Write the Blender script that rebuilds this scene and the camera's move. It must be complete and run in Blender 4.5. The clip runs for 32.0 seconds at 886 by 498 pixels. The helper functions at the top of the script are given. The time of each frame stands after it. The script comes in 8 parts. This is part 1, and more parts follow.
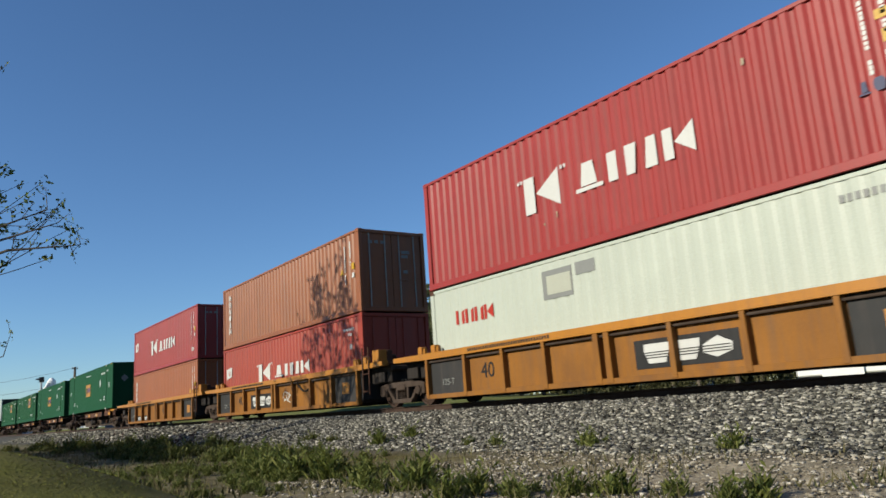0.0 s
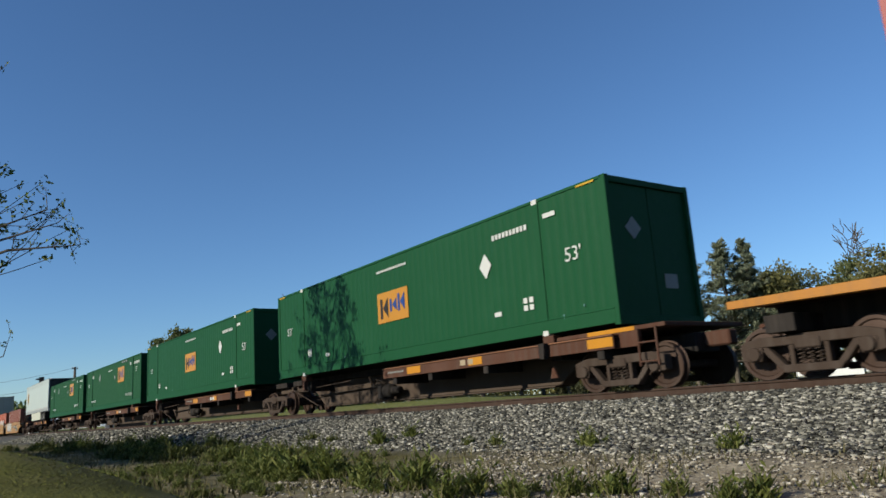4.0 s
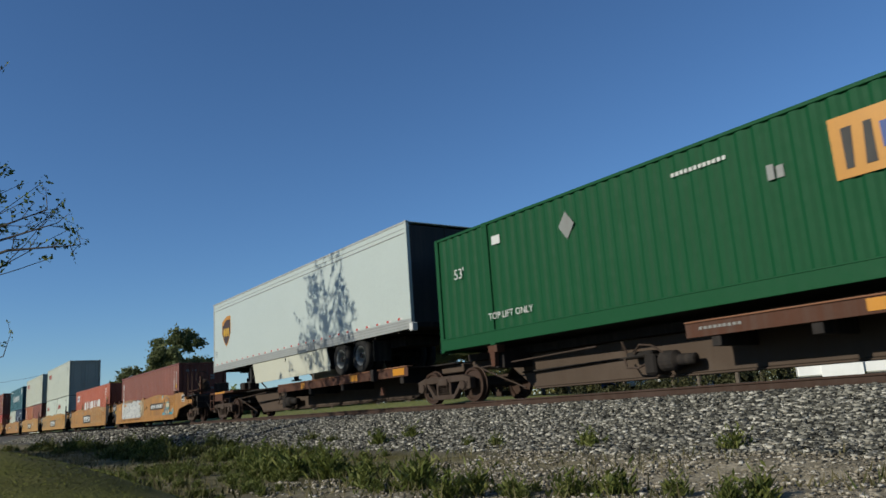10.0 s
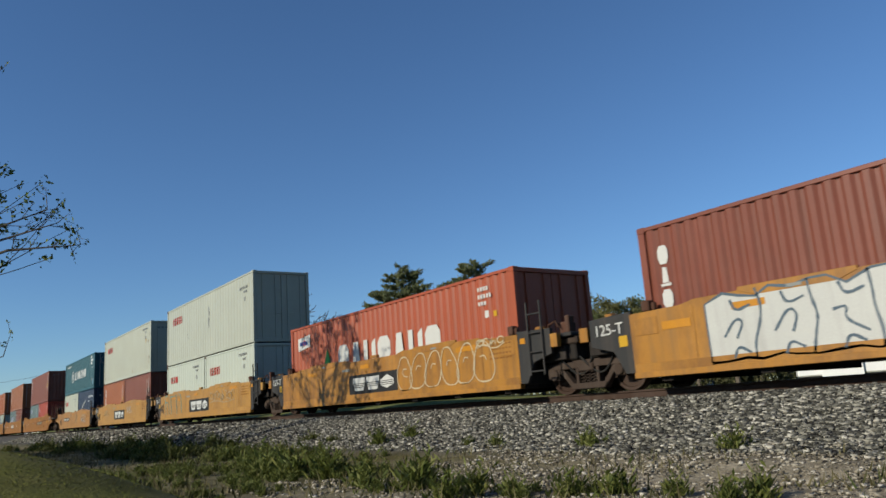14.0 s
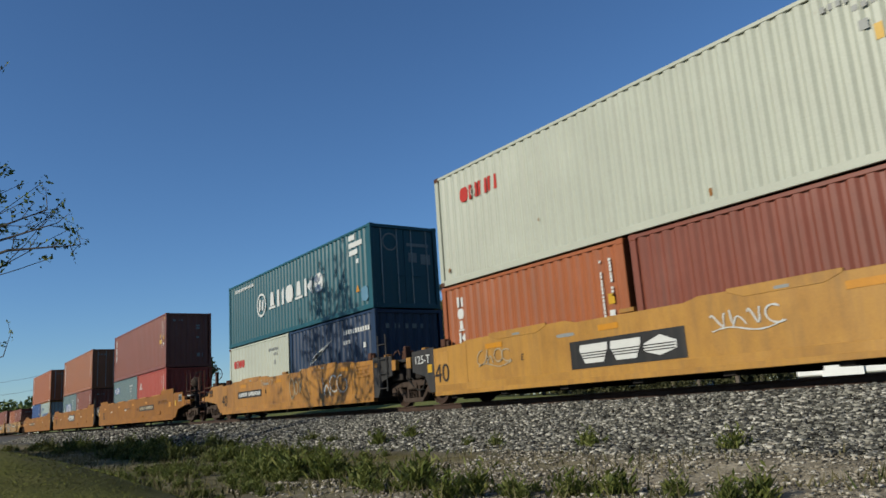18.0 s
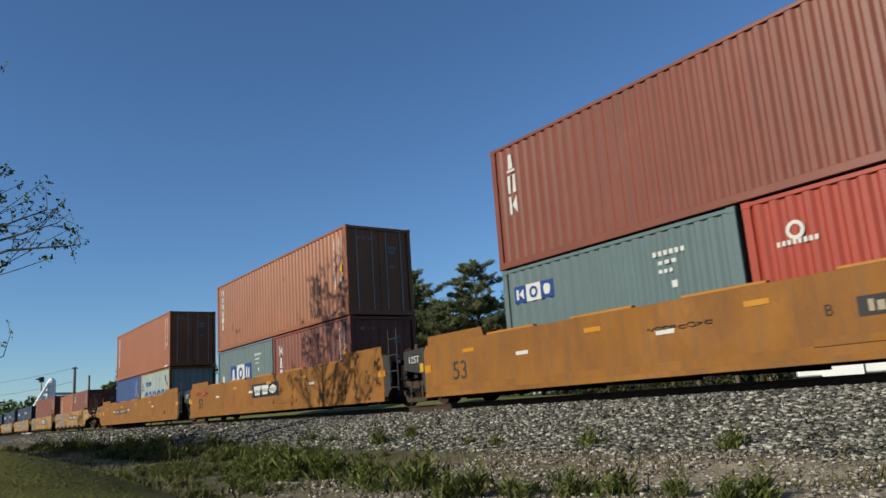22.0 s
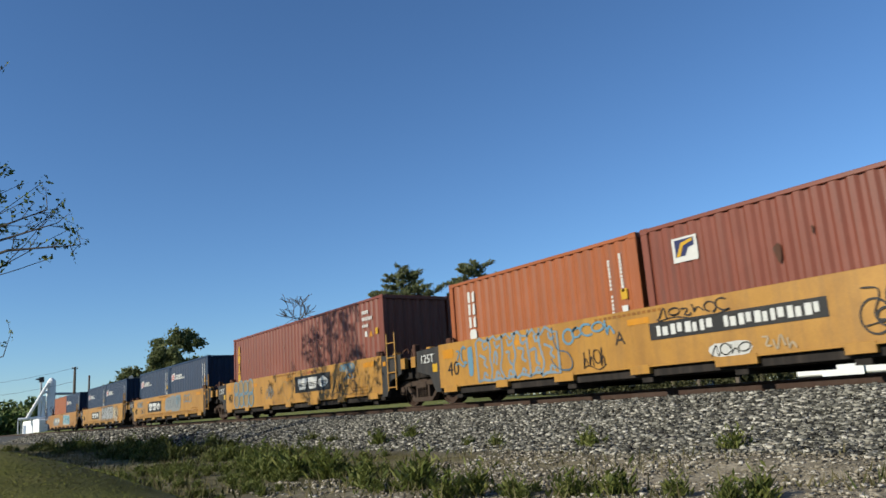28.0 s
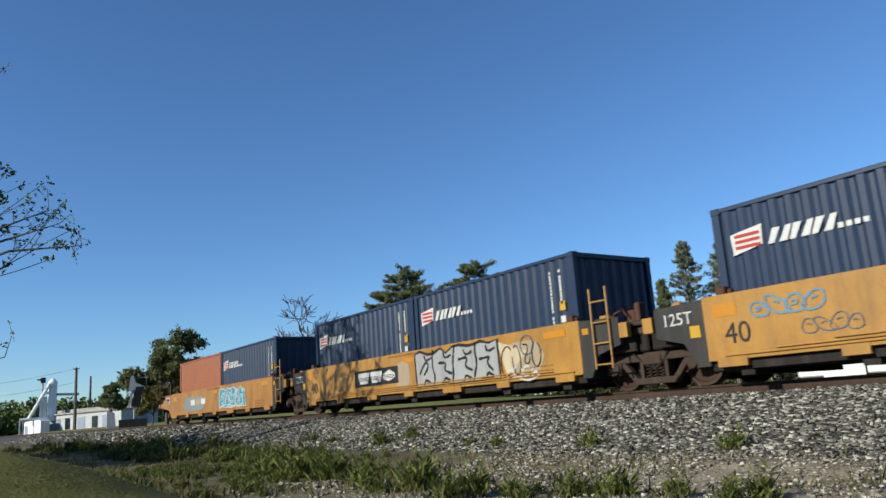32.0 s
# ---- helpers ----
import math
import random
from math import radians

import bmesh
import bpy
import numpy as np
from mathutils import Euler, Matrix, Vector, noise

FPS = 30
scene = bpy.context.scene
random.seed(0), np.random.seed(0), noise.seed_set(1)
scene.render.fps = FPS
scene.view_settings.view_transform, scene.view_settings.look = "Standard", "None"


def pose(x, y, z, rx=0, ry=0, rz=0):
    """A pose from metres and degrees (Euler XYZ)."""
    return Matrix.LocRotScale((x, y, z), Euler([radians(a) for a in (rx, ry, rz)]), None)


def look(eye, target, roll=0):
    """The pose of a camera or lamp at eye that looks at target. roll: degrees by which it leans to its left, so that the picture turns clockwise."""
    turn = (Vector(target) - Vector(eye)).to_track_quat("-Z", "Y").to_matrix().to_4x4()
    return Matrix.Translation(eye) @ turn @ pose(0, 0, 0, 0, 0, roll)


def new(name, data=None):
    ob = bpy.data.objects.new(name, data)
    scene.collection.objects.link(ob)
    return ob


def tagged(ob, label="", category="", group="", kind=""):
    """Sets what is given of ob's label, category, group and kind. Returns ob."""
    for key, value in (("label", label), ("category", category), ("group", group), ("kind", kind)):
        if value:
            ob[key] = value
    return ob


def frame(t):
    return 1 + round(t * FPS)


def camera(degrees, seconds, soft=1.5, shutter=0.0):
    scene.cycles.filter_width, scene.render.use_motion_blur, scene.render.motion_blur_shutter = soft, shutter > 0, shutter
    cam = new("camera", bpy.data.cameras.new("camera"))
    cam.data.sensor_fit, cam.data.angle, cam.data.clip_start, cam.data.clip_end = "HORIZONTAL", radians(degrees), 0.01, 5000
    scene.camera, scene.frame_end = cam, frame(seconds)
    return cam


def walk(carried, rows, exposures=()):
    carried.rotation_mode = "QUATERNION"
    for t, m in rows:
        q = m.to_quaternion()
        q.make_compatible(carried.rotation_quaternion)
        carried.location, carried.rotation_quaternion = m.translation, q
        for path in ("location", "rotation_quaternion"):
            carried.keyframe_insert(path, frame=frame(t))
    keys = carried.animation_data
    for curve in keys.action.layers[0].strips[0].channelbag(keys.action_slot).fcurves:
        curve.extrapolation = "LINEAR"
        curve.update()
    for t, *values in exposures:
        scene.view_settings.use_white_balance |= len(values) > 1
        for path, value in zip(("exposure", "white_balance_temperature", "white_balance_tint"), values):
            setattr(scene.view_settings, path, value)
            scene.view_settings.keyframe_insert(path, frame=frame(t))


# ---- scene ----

# The camera stands on the ground before a straight track; x runs along the track, the train rolls towards +x.
# Rail tops lie at z = 0, the middle of the track at y = 0.
cam = camera(61.41, 32.0, soft=1.55, shutter=0.12)
EYE = (0.0, -12.213, -0.027)


def aim(yaw, pitch, roll):
    """Camera pose from degrees: yaw to the left of +y, pitch up, roll as look()."""
    a, b = radians(yaw), radians(pitch)
    way = Vector((-math.sin(a) * math.cos(b), math.cos(a) * math.cos(b), math.sin(b)))
    return look(EYE, Vector(EYE) + way, roll)


walk(cam, [(0.0, aim(54.14, 11.79, -3.98)), (30.7, aim(54.14, 11.79, -3.98)),
           (31.4, aim(54.23, 11.82, -3.98)), (32.0, aim(54.23, 11.84, -3.98))],
     exposures=[(t, s + 0.67, k, 8) for t, s, k in (
         (0, 0.08, 6400), (2, 0.08, 6400), (3.5, 0.02, 6300), (6, -0.18, 6100), (9, -0.28, 6100), (12, -0.25, 6250), (13, -0.22, 6420), (14, -0.15, 6300), (18, -0.2, 6150), (19.5, -0.17, 6180),
         (20.8, -0.15, 6220), (22.4, -0.08, 6350), (24, 0.05, 6550), (25.5, 0.02, 6600), (28, 0.08, 6200), (29, 0.10, 6120), (31, 0.14, 6060), (32, 0.14, 6030))])

# ---- sky and sun ----
SUN_H = Vector((-0.11, -1.0, 0.0)).normalized()
SUN_EL = radians(24.0)
world = bpy.data.worlds.new("world")
scene.world = world
world.use_nodes = True
wn = world.node_tree.nodes
sky = wn.new("ShaderNodeTexSky")
sky.sky_type = "NISHITA"
sky.sun_disc = False
sky.sun_elevation = SUN_EL
sky.sun_rotation = math.atan2(SUN_H.x, SUN_H.y)
sky.air_density, sky.dust_density, sky.ozone_density = 1.0, 0.0, 5.0
wn["Background"].inputs[1].default_value = 0.070
tint = wn.new("ShaderNodeMix")
tint.data_type, tint.blend_type = "RGBA", "MULTIPLY"
tint.inputs[0].default_value, tint.inputs[7].default_value = 1.0, (0.90, 1.0, 1.10, 1)
world.node_tree.links.new(sky.outputs[0], tint.inputs[6])
world.node_tree.links.new(tint.outputs[2], wn["Background"].inputs[0])
sun_data = bpy.data.lights.new("sun", "SUN")
sun_data.energy, sun_data.angle, sun_data.color = 4.2, radians(0.5), (1.0, 0.91, 0.74)
sun = new("sun", sun_data)
sun.matrix_world = look((SUN_H * math.cos(SUN_EL) + Vector((0, 0, math.sin(SUN_EL)))) * 100, (0, 0, 0))


# ---- materials ----
def nodes_of(name):
    m = bpy.data.materials.new(name)
    m.use_nodes = True
    return m, m.node_tree.nodes, m.node_tree.links, m.node_tree.nodes["Principled BSDF"]


def ramp(n, stops):
    r = n.new("ShaderNodeValToRGB")
    while len(r.color_ramp.elements) < len(stops):
        r.color_ramp.elements.new(0.5)
    for e, (p, c) in zip(r.color_ramp.elements, stops):
        e.position, e.color = p, (*c, 1) if len(c) == 3 else c
    return r


def spot(n, l, scale, stretch=(1, 1, 1), detail=4.0, rough=0.6, coord="Object"):
    """Noise in the object's space, moved at random from object to object."""
    tc, oi, mp, no = n.new("ShaderNodeTexCoord"), n.new("ShaderNodeObjectInfo"), n.new("ShaderNodeMapping"), n.new("ShaderNodeTexNoise")
    mul = n.new("ShaderNodeMath")
    mul.operation, mul.inputs[1].default_value = "MULTIPLY", 37.0
    l.new(oi.outputs["Random"], mul.inputs[0])
    l.new(tc.outputs[coord], mp.inputs[0])
    l.new(mul.outputs[0], mp.inputs["Location"])
    mp.inputs["Scale"].default_value = stretch
    l.new(mp.outputs[0], no.inputs["Vector"])
    no.inputs["Scale"].default_value, no.inputs["Detail"].default_value, no.inputs["Roughness"].default_value = scale, detail, rough
    return no


def mixed(n, l, fac, a, b, mode="MIX"):
    m = n.new("ShaderNodeMix")
    m.data_type, m.blend_type = "RGBA", mode
    for sock, v in ((m.inputs[0], fac), (m.inputs[6], a), (m.inputs[7], b)):
        if isinstance(v, (int, float)):
            sock.default_value = v
        elif isinstance(v, tuple):
            sock.default_value = (*v, 1)
        else:
            l.new(v, sock)
    return m.outputs[2]


def paint(name, base, rough=0.38, fade=0.25, dirt=0.35, rust=0.3, grime=(0.07, 0.055, 0.045), metal=0.0, bump=0.15, wash=0.0):
    """Weathered paint on steel: faded patches, streaks that run down, rust spots and a fine grain."""
    m, n, l, p = nodes_of(name)
    base = tuple(v * 0.53 for v in base)
    patch, streak, fine, spots = spot(n, l, 0.7), spot(n, l, 2.2, (3.0, 3.0, 0.22)), spot(n, l, 45.0), spot(n, l, 5.5, detail=8.0, rough=0.7)
    pale = tuple(min(1, c * 1.3 + 0.02) for c in base)
    deep = tuple(c * 0.78 for c in base)
    r1 = ramp(n, [(0.3, deep), (0.55, base), (0.8, pale)])
    l.new(patch.outputs["Fac"], r1.inputs[0])
    c = mixed(n, l, fade, base, r1.outputs[0])
    r2 = ramp(n, [(0.45, (0, 0, 0)), (0.75, (dirt, dirt, dirt))])
    l.new(streak.outputs["Fac"], r2.inputs[0])
    c = mixed(n, l, r2.outputs[0], c, grime)
    r3 = ramp(n, [(0.66, (0, 0, 0)), (0.74, (rust, rust, rust))])
    l.new(spots.outputs["Fac"], r3.inputs[0])
    c = mixed(n, l, r3.outputs[0], c, (0.13, 0.055, 0.028))
    if wash:
        # broad brown stains with ragged, run-down edges
        r5 = ramp(n, [(0.46, (0, 0, 0)), (0.62, (wash, wash, wash))])
        l.new(spot(n, l, 1.1, (1.0, 1.0, 0.45), 9.0, 0.72).outputs["Fac"], r5.inputs[0])
        c = mixed(n, l, r5.outputs[0], c, (0.115, 0.05, 0.016))
    r4 = ramp(n, [(0.25, (0.86, 0.86, 0.86)), (0.75, (1.08, 1.08, 1.08))])
    l.new(fine.outputs["Fac"], r4.inputs[0])
    c = mixed(n, l, 1.0, c, r4.outputs[0], "MULTIPLY")
    l.new(c, p.inputs["Base Color"])
    rr = n.new("ShaderNodeMapRange")
    rr.inputs[3].default_value, rr.inputs[4].default_value = rough - 0.1, min(1, rough + 0.2)
    l.new(spots.outputs["Fac"], rr.inputs[0])
    l.new(rr.outputs[0], p.inputs["Roughness"])
    p.inputs["Metallic"].default_value = metal
    p.inputs["Specular IOR Level"].default_value = 0.27 if rough < 0.6 else 0.18
    b = n.new("ShaderNodeBump")
    b.inputs["Strength"].default_value, b.inputs["Distance"].default_value = bump, 0.01
    l.new(patch.outputs["Fac"], b.inputs["Height"])
    l.new(b.outputs[0], p.inputs["Normal"])
    return m


RED = paint("red_paint", (0.43, 0.05, 0.044), dirt=0.2, rust=0.25)
RED_B = paint("orange_red_paint", (0.46, 0.065, 0.035), dirt=0.2, rust=0.2)
ORANGE_RED = paint("bright_orange_red_paint", (0.50, 0.115, 0.05), dirt=0.2, rust=0.15)
BROWN = paint("red_brown_paint", (0.27, 0.078, 0.046), fade=0.4, dirt=0.3)
RUSTY = paint("orange_brown_paint", (0.40, 0.14, 0.053), fade=0.4, dirt=0.3)
RUSTY_B = paint("rust_orange_paint", (0.43, 0.13, 0.043), fade=0.35, dirt=0.25)
GREEN = paint("green_paint", (0.004, 0.088, 0.027), rough=0.62, fade=0.15, dirt=0.12, rust=0.03, grime=(0.015, 0.05, 0.025))
PALE = paint("pale_grey_green_paint", (0.58, 0.60, 0.49), rough=0.34, fade=0.3, dirt=0.14, rust=0.3, grime=(0.28, 0.25, 0.2))
PALE_B = paint("pale_mint_paint", (0.63, 0.68, 0.58), fade=0.2, dirt=0.1, rust=0.15, grime=(0.3, 0.28, 0.22))
TEAL = paint("teal_paint", (0.02, 0.115, 0.145), dirt=0.2, rust=0.15)
NAVY = paint("navy_paint", (0.022, 0.045, 0.10), dirt=0.15, rust=0.15)
BLUE = paint("blue_paint", (0.03, 0.085, 0.27), dirt=0.25, rust=0.2)
GREYGREEN = paint("grey_green_paint", (0.15, 0.22, 0.225), dirt=0.25)
MINT = paint("faded_mint_paint", (0.42, 0.50, 0.46), fade=0.5, dirt=0.35, rust=0.5)
YELLOW = paint("yellow_car_paint", (0.56, 0.29, 0.055), fade=0.45, dirt=0.3, rust=0.25, wash=0.35)
YELLOW_B = paint("worn_yellow_car_paint", (0.53, 0.245, 0.04), fade=0.5, dirt=0.4, rust=0.35, wash=0.55)
OCHRE = paint("rusty_ochre_car_paint", (0.37, 0.152, 0.023), rough=0.62, fade=0.5, dirt=0.45, rust=0.55, wash=0.6)
CHORD = paint("chord_yellow_paint", (0.58, 0.24, 0.03), fade=0.3, dirt=0.25, rust=0.2)
BARE_RUST = paint("rusted_steel", (0.115, 0.05, 0.03), rough=0.8, fade=0.6, dirt=0.5, rust=0.6)
CHARCOAL = paint("charcoal_paint", (0.045, 0.045, 0.045), rough=0.6, fade=0.3, dirt=0.4, rust=0.3)
TRUCK = paint("truck_grime", (0.075, 0.051, 0.038), rough=0.85, fade=0.6, dirt=0.5, rust=0.4, bump=0.3)
SPINE = paint("spine_brown", (0.105, 0.075, 0.055), rough=0.8, fade=0.5, dirt=0.3, rust=0.3)
# rust made lighter than rusted_steel for the sunlit line of the flange
CHORD_RUST = paint("sunlit_edge_rust", (0.30, 0.14, 0.075), rough=0.7, fade=0.5, dirt=0.3, rust=0.3)
TREAD = paint("wheel_steel", (0.085, 0.05, 0.036), rough=0.55, metal=0.5, fade=0.4)
# near-black: part of the shade beneath the cars is in this colour
UNDER = paint("underside_with_shade", (0.028, 0.024, 0.022), rough=0.9)
WHITE = paint("white_marking", (0.80, 0.80, 0.76), fade=0.1, dirt=0.12, rust=0.0, grime=(0.35, 0.33, 0.3), bump=0.0)
GREYMARK = paint("grey_marking", (0.32, 0.33, 0.31), dirt=0.2, rust=0.0)
SKIRT = paint("cream_skirt_plastic", (0.66, 0.66, 0.54), rough=0.5, fade=0.1, dirt=0.1, rust=0.0, grime=(0.4, 0.38, 0.3), bump=0.05)
TRAILER = paint("trailer_white", (0.60, 0.67, 0.63), rough=0.35, fade=0.1, dirt=0.06, rust=0.0, grime=(0.4, 0.4, 0.38), bump=0.05)
ALUMINIUM = paint("aluminium_rail", (0.50, 0.52, 0.50), rough=0.5, metal=0.25, dirt=0.15, rust=0.0)
BLACK = paint("black_panel", (0.018, 0.018, 0.018), rough=0.5, dirt=0.2, rust=0.05)
RUBBER = paint("rubber", (0.02, 0.02, 0.02), rough=0.85, dirt=0.3, rust=0.0, grime=(0.09, 0.08, 0.065))
LOGO_RED = paint("logo_red", (0.58, 0.04, 0.02), dirt=0.1, rust=0.0)
LOGO_BLUE = paint("logo_blue", (0.02, 0.07, 0.30), dirt=0.1, rust=0.0)
LOGO_NAVY = paint("logo_navy", (0.02, 0.03, 0.12), dirt=0.1, rust=0.0)
LOGO_GOLD = paint("logo_gold", (0.66, 0.30, 0.03), dirt=0.08, rust=0.0)
LOGO_BROWN = paint("logo_brown", (0.07, 0.032, 0.015), dirt=0.1, rust=0.0)
PATCH_ORANGE = paint("orange_patch", (0.68, 0.29, 0.015), dirt=0.1, rust=0.05)
LABEL_YELLOW = paint("label_yellow", (0.72, 0.42, 0.02), dirt=0.1, rust=0.0)
SPRAY_WHITE = paint("spray_white", (0.70, 0.70, 0.66), dirt=0.2, rust=0.1)
SPRAY_SILVER = paint("spray_silver", (0.46, 0.47, 0.46), dirt=0.3, rust=0.1)
SPRAY_GREY = paint("spray_grey", (0.30, 0.31, 0.30), dirt=0.2, rust=0.1)
SPRAY_BLUE = paint("spray_blue", (0.16, 0.32, 0.44), dirt=0.2, rust=0.1)
SPRAY_CREAM = paint("spray_cream", (0.72, 0.60, 0.40), dirt=0.3, rust=0.1)
SPRAY_SLATE = paint("spray_slate", (0.10, 0.15, 0.20), dirt=0.2, rust=0.1)
SPRAY_TEAL = paint("spray_teal", (0.13, 0.30, 0.28), dirt=0.2, rust=0.1)
SPRAY_POWDER = paint("spray_powder_blue", (0.25, 0.34, 0.41), dirt=0.3, rust=0.1)
SPRAY_BROWN = paint("spray_brown", (0.15, 0.062, 0.02), dirt=0.4, rust=0.3)
SPRAY_BLACK = paint("spray_black", (0.025, 0.022, 0.02), dirt=0.2, rust=0.1)
SPRAY_RED = paint("spray_red", (0.42, 0.07, 0.04), dirt=0.2, rust=0.1)
SPRAY_CYAN = paint("spray_cyan", (0.04, 0.36, 0.50), dirt=0.1, rust=0.05)
SPRAY_TAN = paint("spray_tan", (0.36, 0.24, 0.10), dirt=0.2, rust=0.1)
SPRAY_PALE = paint("spray_pale", (0.50, 0.40, 0.26), dirt=0.2, rust=0.1)


def two_tone(name, stops, scale=3.0, rough=0.9, island=False, bump=0.4, fine=40.0, gloss=0.2, trans=0.0):
    """A natural surface: a ramp over noise (or over the islands of a mesh), with a fine grain."""
    m, n, l, p = nodes_of(name)
    no, fi = spot(n, l, scale, detail=6.0), spot(n, l, fine)
    r = ramp(n, stops)
    if island:
        geo = n.new("ShaderNodeNewGeometry")
        l.new(geo.outputs["Random Per Island"], r.inputs[0])
    else:
        l.new(no.outputs["Fac"], r.inputs[0])
    r4 = ramp(n, [(0.3, (0.75, 0.75, 0.75)), (0.7, (1.15, 1.15, 1.15))])
    l.new(fi.outputs["Fac"], r4.inputs[0])
    l.new(mixed(n, l, 1.0, r.outputs[0], r4.outputs[0], "MULTIPLY"), p.inputs["Base Color"])
    p.inputs["Roughness"].default_value = rough
    p.inputs["Specular IOR Level"].default_value = gloss
    b = n.new("ShaderNodeBump")
    b.inputs["Strength"].default_value, b.inputs["Distance"].default_value = bump, 0.02
    l.new(fi.outputs["Fac"], b.inputs["Height"])
    l.new(b.outputs[0], p.inputs["Normal"])
    if trans:
        # thin leaves let light through
        tr_, mx = n.new("ShaderNodeBsdfTranslucent"), n.new("ShaderNodeMixShader")
        l.new(r.outputs[0], tr_.inputs[0])
        mx.inputs[0].default_value = trans
        l.new(p.outputs[0], mx.inputs[1])
        l.new(tr_.outputs[0], mx.inputs[2])
        l.new(mx.outputs[0], n["Material Output"].inputs[0])
    return m


STONE = two_tone("ballast_stone", [(0.0, (0.02, 0.019, 0.016)), (0.3, (0.052, 0.05, 0.042)), (0.6, (0.118, 0.113, 0.095)), (0.85, (0.23, 0.217, 0.182)), (1.0, (0.43, 0.405, 0.345))], island=True, fine=60.0)
GRAVEL = two_tone("verge_gravel", [(0.0, (0.088, 0.076, 0.056)), (0.4, (0.184, 0.16, 0.12)), (0.8, (0.304, 0.272, 0.216)), (1.0, (0.44, 0.408, 0.352))], island=True, fine=60.0)
BARK = two_tone("bark", [(0.35, (0.05, 0.04, 0.032)), (0.65, (0.12, 0.10, 0.08))], 6.0)
LEAF = two_tone("young_leaf", [(0.0, (0.045, 0.075, 0.018)), (0.5, (0.075, 0.11, 0.025)), (1.0, (0.13, 0.15, 0.045))], island=True, rough=0.6)
LEAF_MID = two_tone("oak_leaf", [(0.0, (0.085, 0.105, 0.04)), (0.5, (0.13, 0.15, 0.06)), (1.0, (0.18, 0.19, 0.08))], island=True, rough=0.65, trans=0.4)
LEAF_SCRUB = two_tone("scrub_leaf", [(0.0, (0.026, 0.03, 0.012)), (0.5, (0.05, 0.052, 0.022)), (1.0, (0.09, 0.085, 0.04))], island=True, rough=0.7, trans=0.2)
LEAF_PALE = two_tone("pale_spring_leaf", [(0.0, (0.10, 0.098, 0.036)), (0.5, (0.15, 0.145, 0.055)), (1.0, (0.205, 0.19, 0.075))], island=True, rough=0.7, trans=0.4)
NEEDLE = two_tone("pine_needle", [(0.0, (0.08, 0.10, 0.045)), (0.5, (0.135, 0.15, 0.065)), (1.0, (0.21, 0.215, 0.10))], island=True, rough=0.7, trans=0.35)
NEEDLE_GREY = two_tone("grey_pine_needle", [(0.0, (0.095, 0.115, 0.075)), (0.5, (0.16, 0.18, 0.115)), (1.0, (0.23, 0.245, 0.155))], island=True, rough=0.7, trans=0.35)
DRYWEED = two_tone("weed_leaf", [(0.0, (0.036, 0.046, 0.011)), (0.5, (0.07, 0.08, 0.018)), (1.0, (0.135, 0.135, 0.04))], island=True, rough=0.6, trans=0.3)
WEED = two_tone("weed_leaf", [(0.0, (0.045, 0.062, 0.012)), (0.5, (0.09, 0.11, 0.022)), (1.0, (0.17, 0.175, 0.05))], island=True, rough=0.6, trans=0.3)
STRAW = two_tone("dry_grass", [(0.0, (0.06, 0.054, 0.021)), (0.5, (0.102, 0.087, 0.042)), (1.0, (0.042, 0.054, 0.0132))], island=True)
GRASS = two_tone("lawn", [(0.3, (0.095, 0.104, 0.016)), (0.5, (0.125, 0.132, 0.02)), (0.7, (0.16, 0.16, 0.028))], 1.5, fine=25.0)
TIE = two_tone("sleeper_wood", [(0.3, (0.05, 0.038, 0.03)), (0.7, (0.13, 0.10, 0.08))], 5.0)
RAILSTEEL = paint("rail_rust", (0.072, 0.042, 0.03), rough=0.8, fade=0.5, dirt=0.3, rust=0.3)
RAILTOP = paint("rail_running_face", (0.36, 0.34, 0.32), rough=0.3, metal=1.0, dirt=0.1, rust=0.1)
SIDING = two_tone("white_siding", [(0.3, (0.30, 0.31, 0.32)), (0.7, (0.42, 0.425, 0.43))], 2.0, rough=0.6, bump=0.1)
WHITE_STEEL = two_tone("white_painted_steel", [(0.3, (0.60, 0.61, 0.62)), (0.7, (0.74, 0.745, 0.75))], 2.0, rough=0.6, bump=0.1)
BLUE_SIDING = two_tone("blue_grey_siding", [(0.3, (0.16, 0.20, 0.27)), (0.7, (0.24, 0.28, 0.35))], 2.0, rough=0.6, bump=0.1)
ROOFING = two_tone("grey_roofing", [(0.3, (0.20, 0.19, 0.18)), (0.7, (0.34, 0.32, 0.30))], 3.0)
ROOF_RED = two_tone("terracotta_roofing", [(0.3, (0.26, 0.10, 0.05)), (0.7, (0.40, 0.17, 0.09))], 3.0)
GALVANISED = paint("galvanised_steel", (0.62, 0.65, 0.66), rough=0.4, metal=0.3, dirt=0.15, rust=0.05)
POLEWOOD = two_tone("pole_wood", [(0.3, (0.07, 0.055, 0.045)), (0.7, (0.14, 0.115, 0.095))], 4.0)
CARWHITE = paint("car_white", (1.25, 1.25, 1.22), rough=0.25, dirt=0.05, rust=0.0)
GLASS_DARK = paint("dark_window", (0.02, 0.025, 0.03), rough=0.1, dirt=0.05, rust=0.0)


# ---- mesh helpers ----
def box(bm, x0, x1, y0, y1, z0, z1):
    v = [bm.verts.new((x, y, z)) for x in (x0, x1) for y in (y0, y1) for z in (z0, z1)]
    for f in ((0, 1, 3, 2), (4, 6, 7, 5), (0, 4, 5, 1), (2, 3, 7, 6), (0, 2, 6, 4), (1, 5, 7, 3)):
        bm.faces.new([v[i] for i in f])


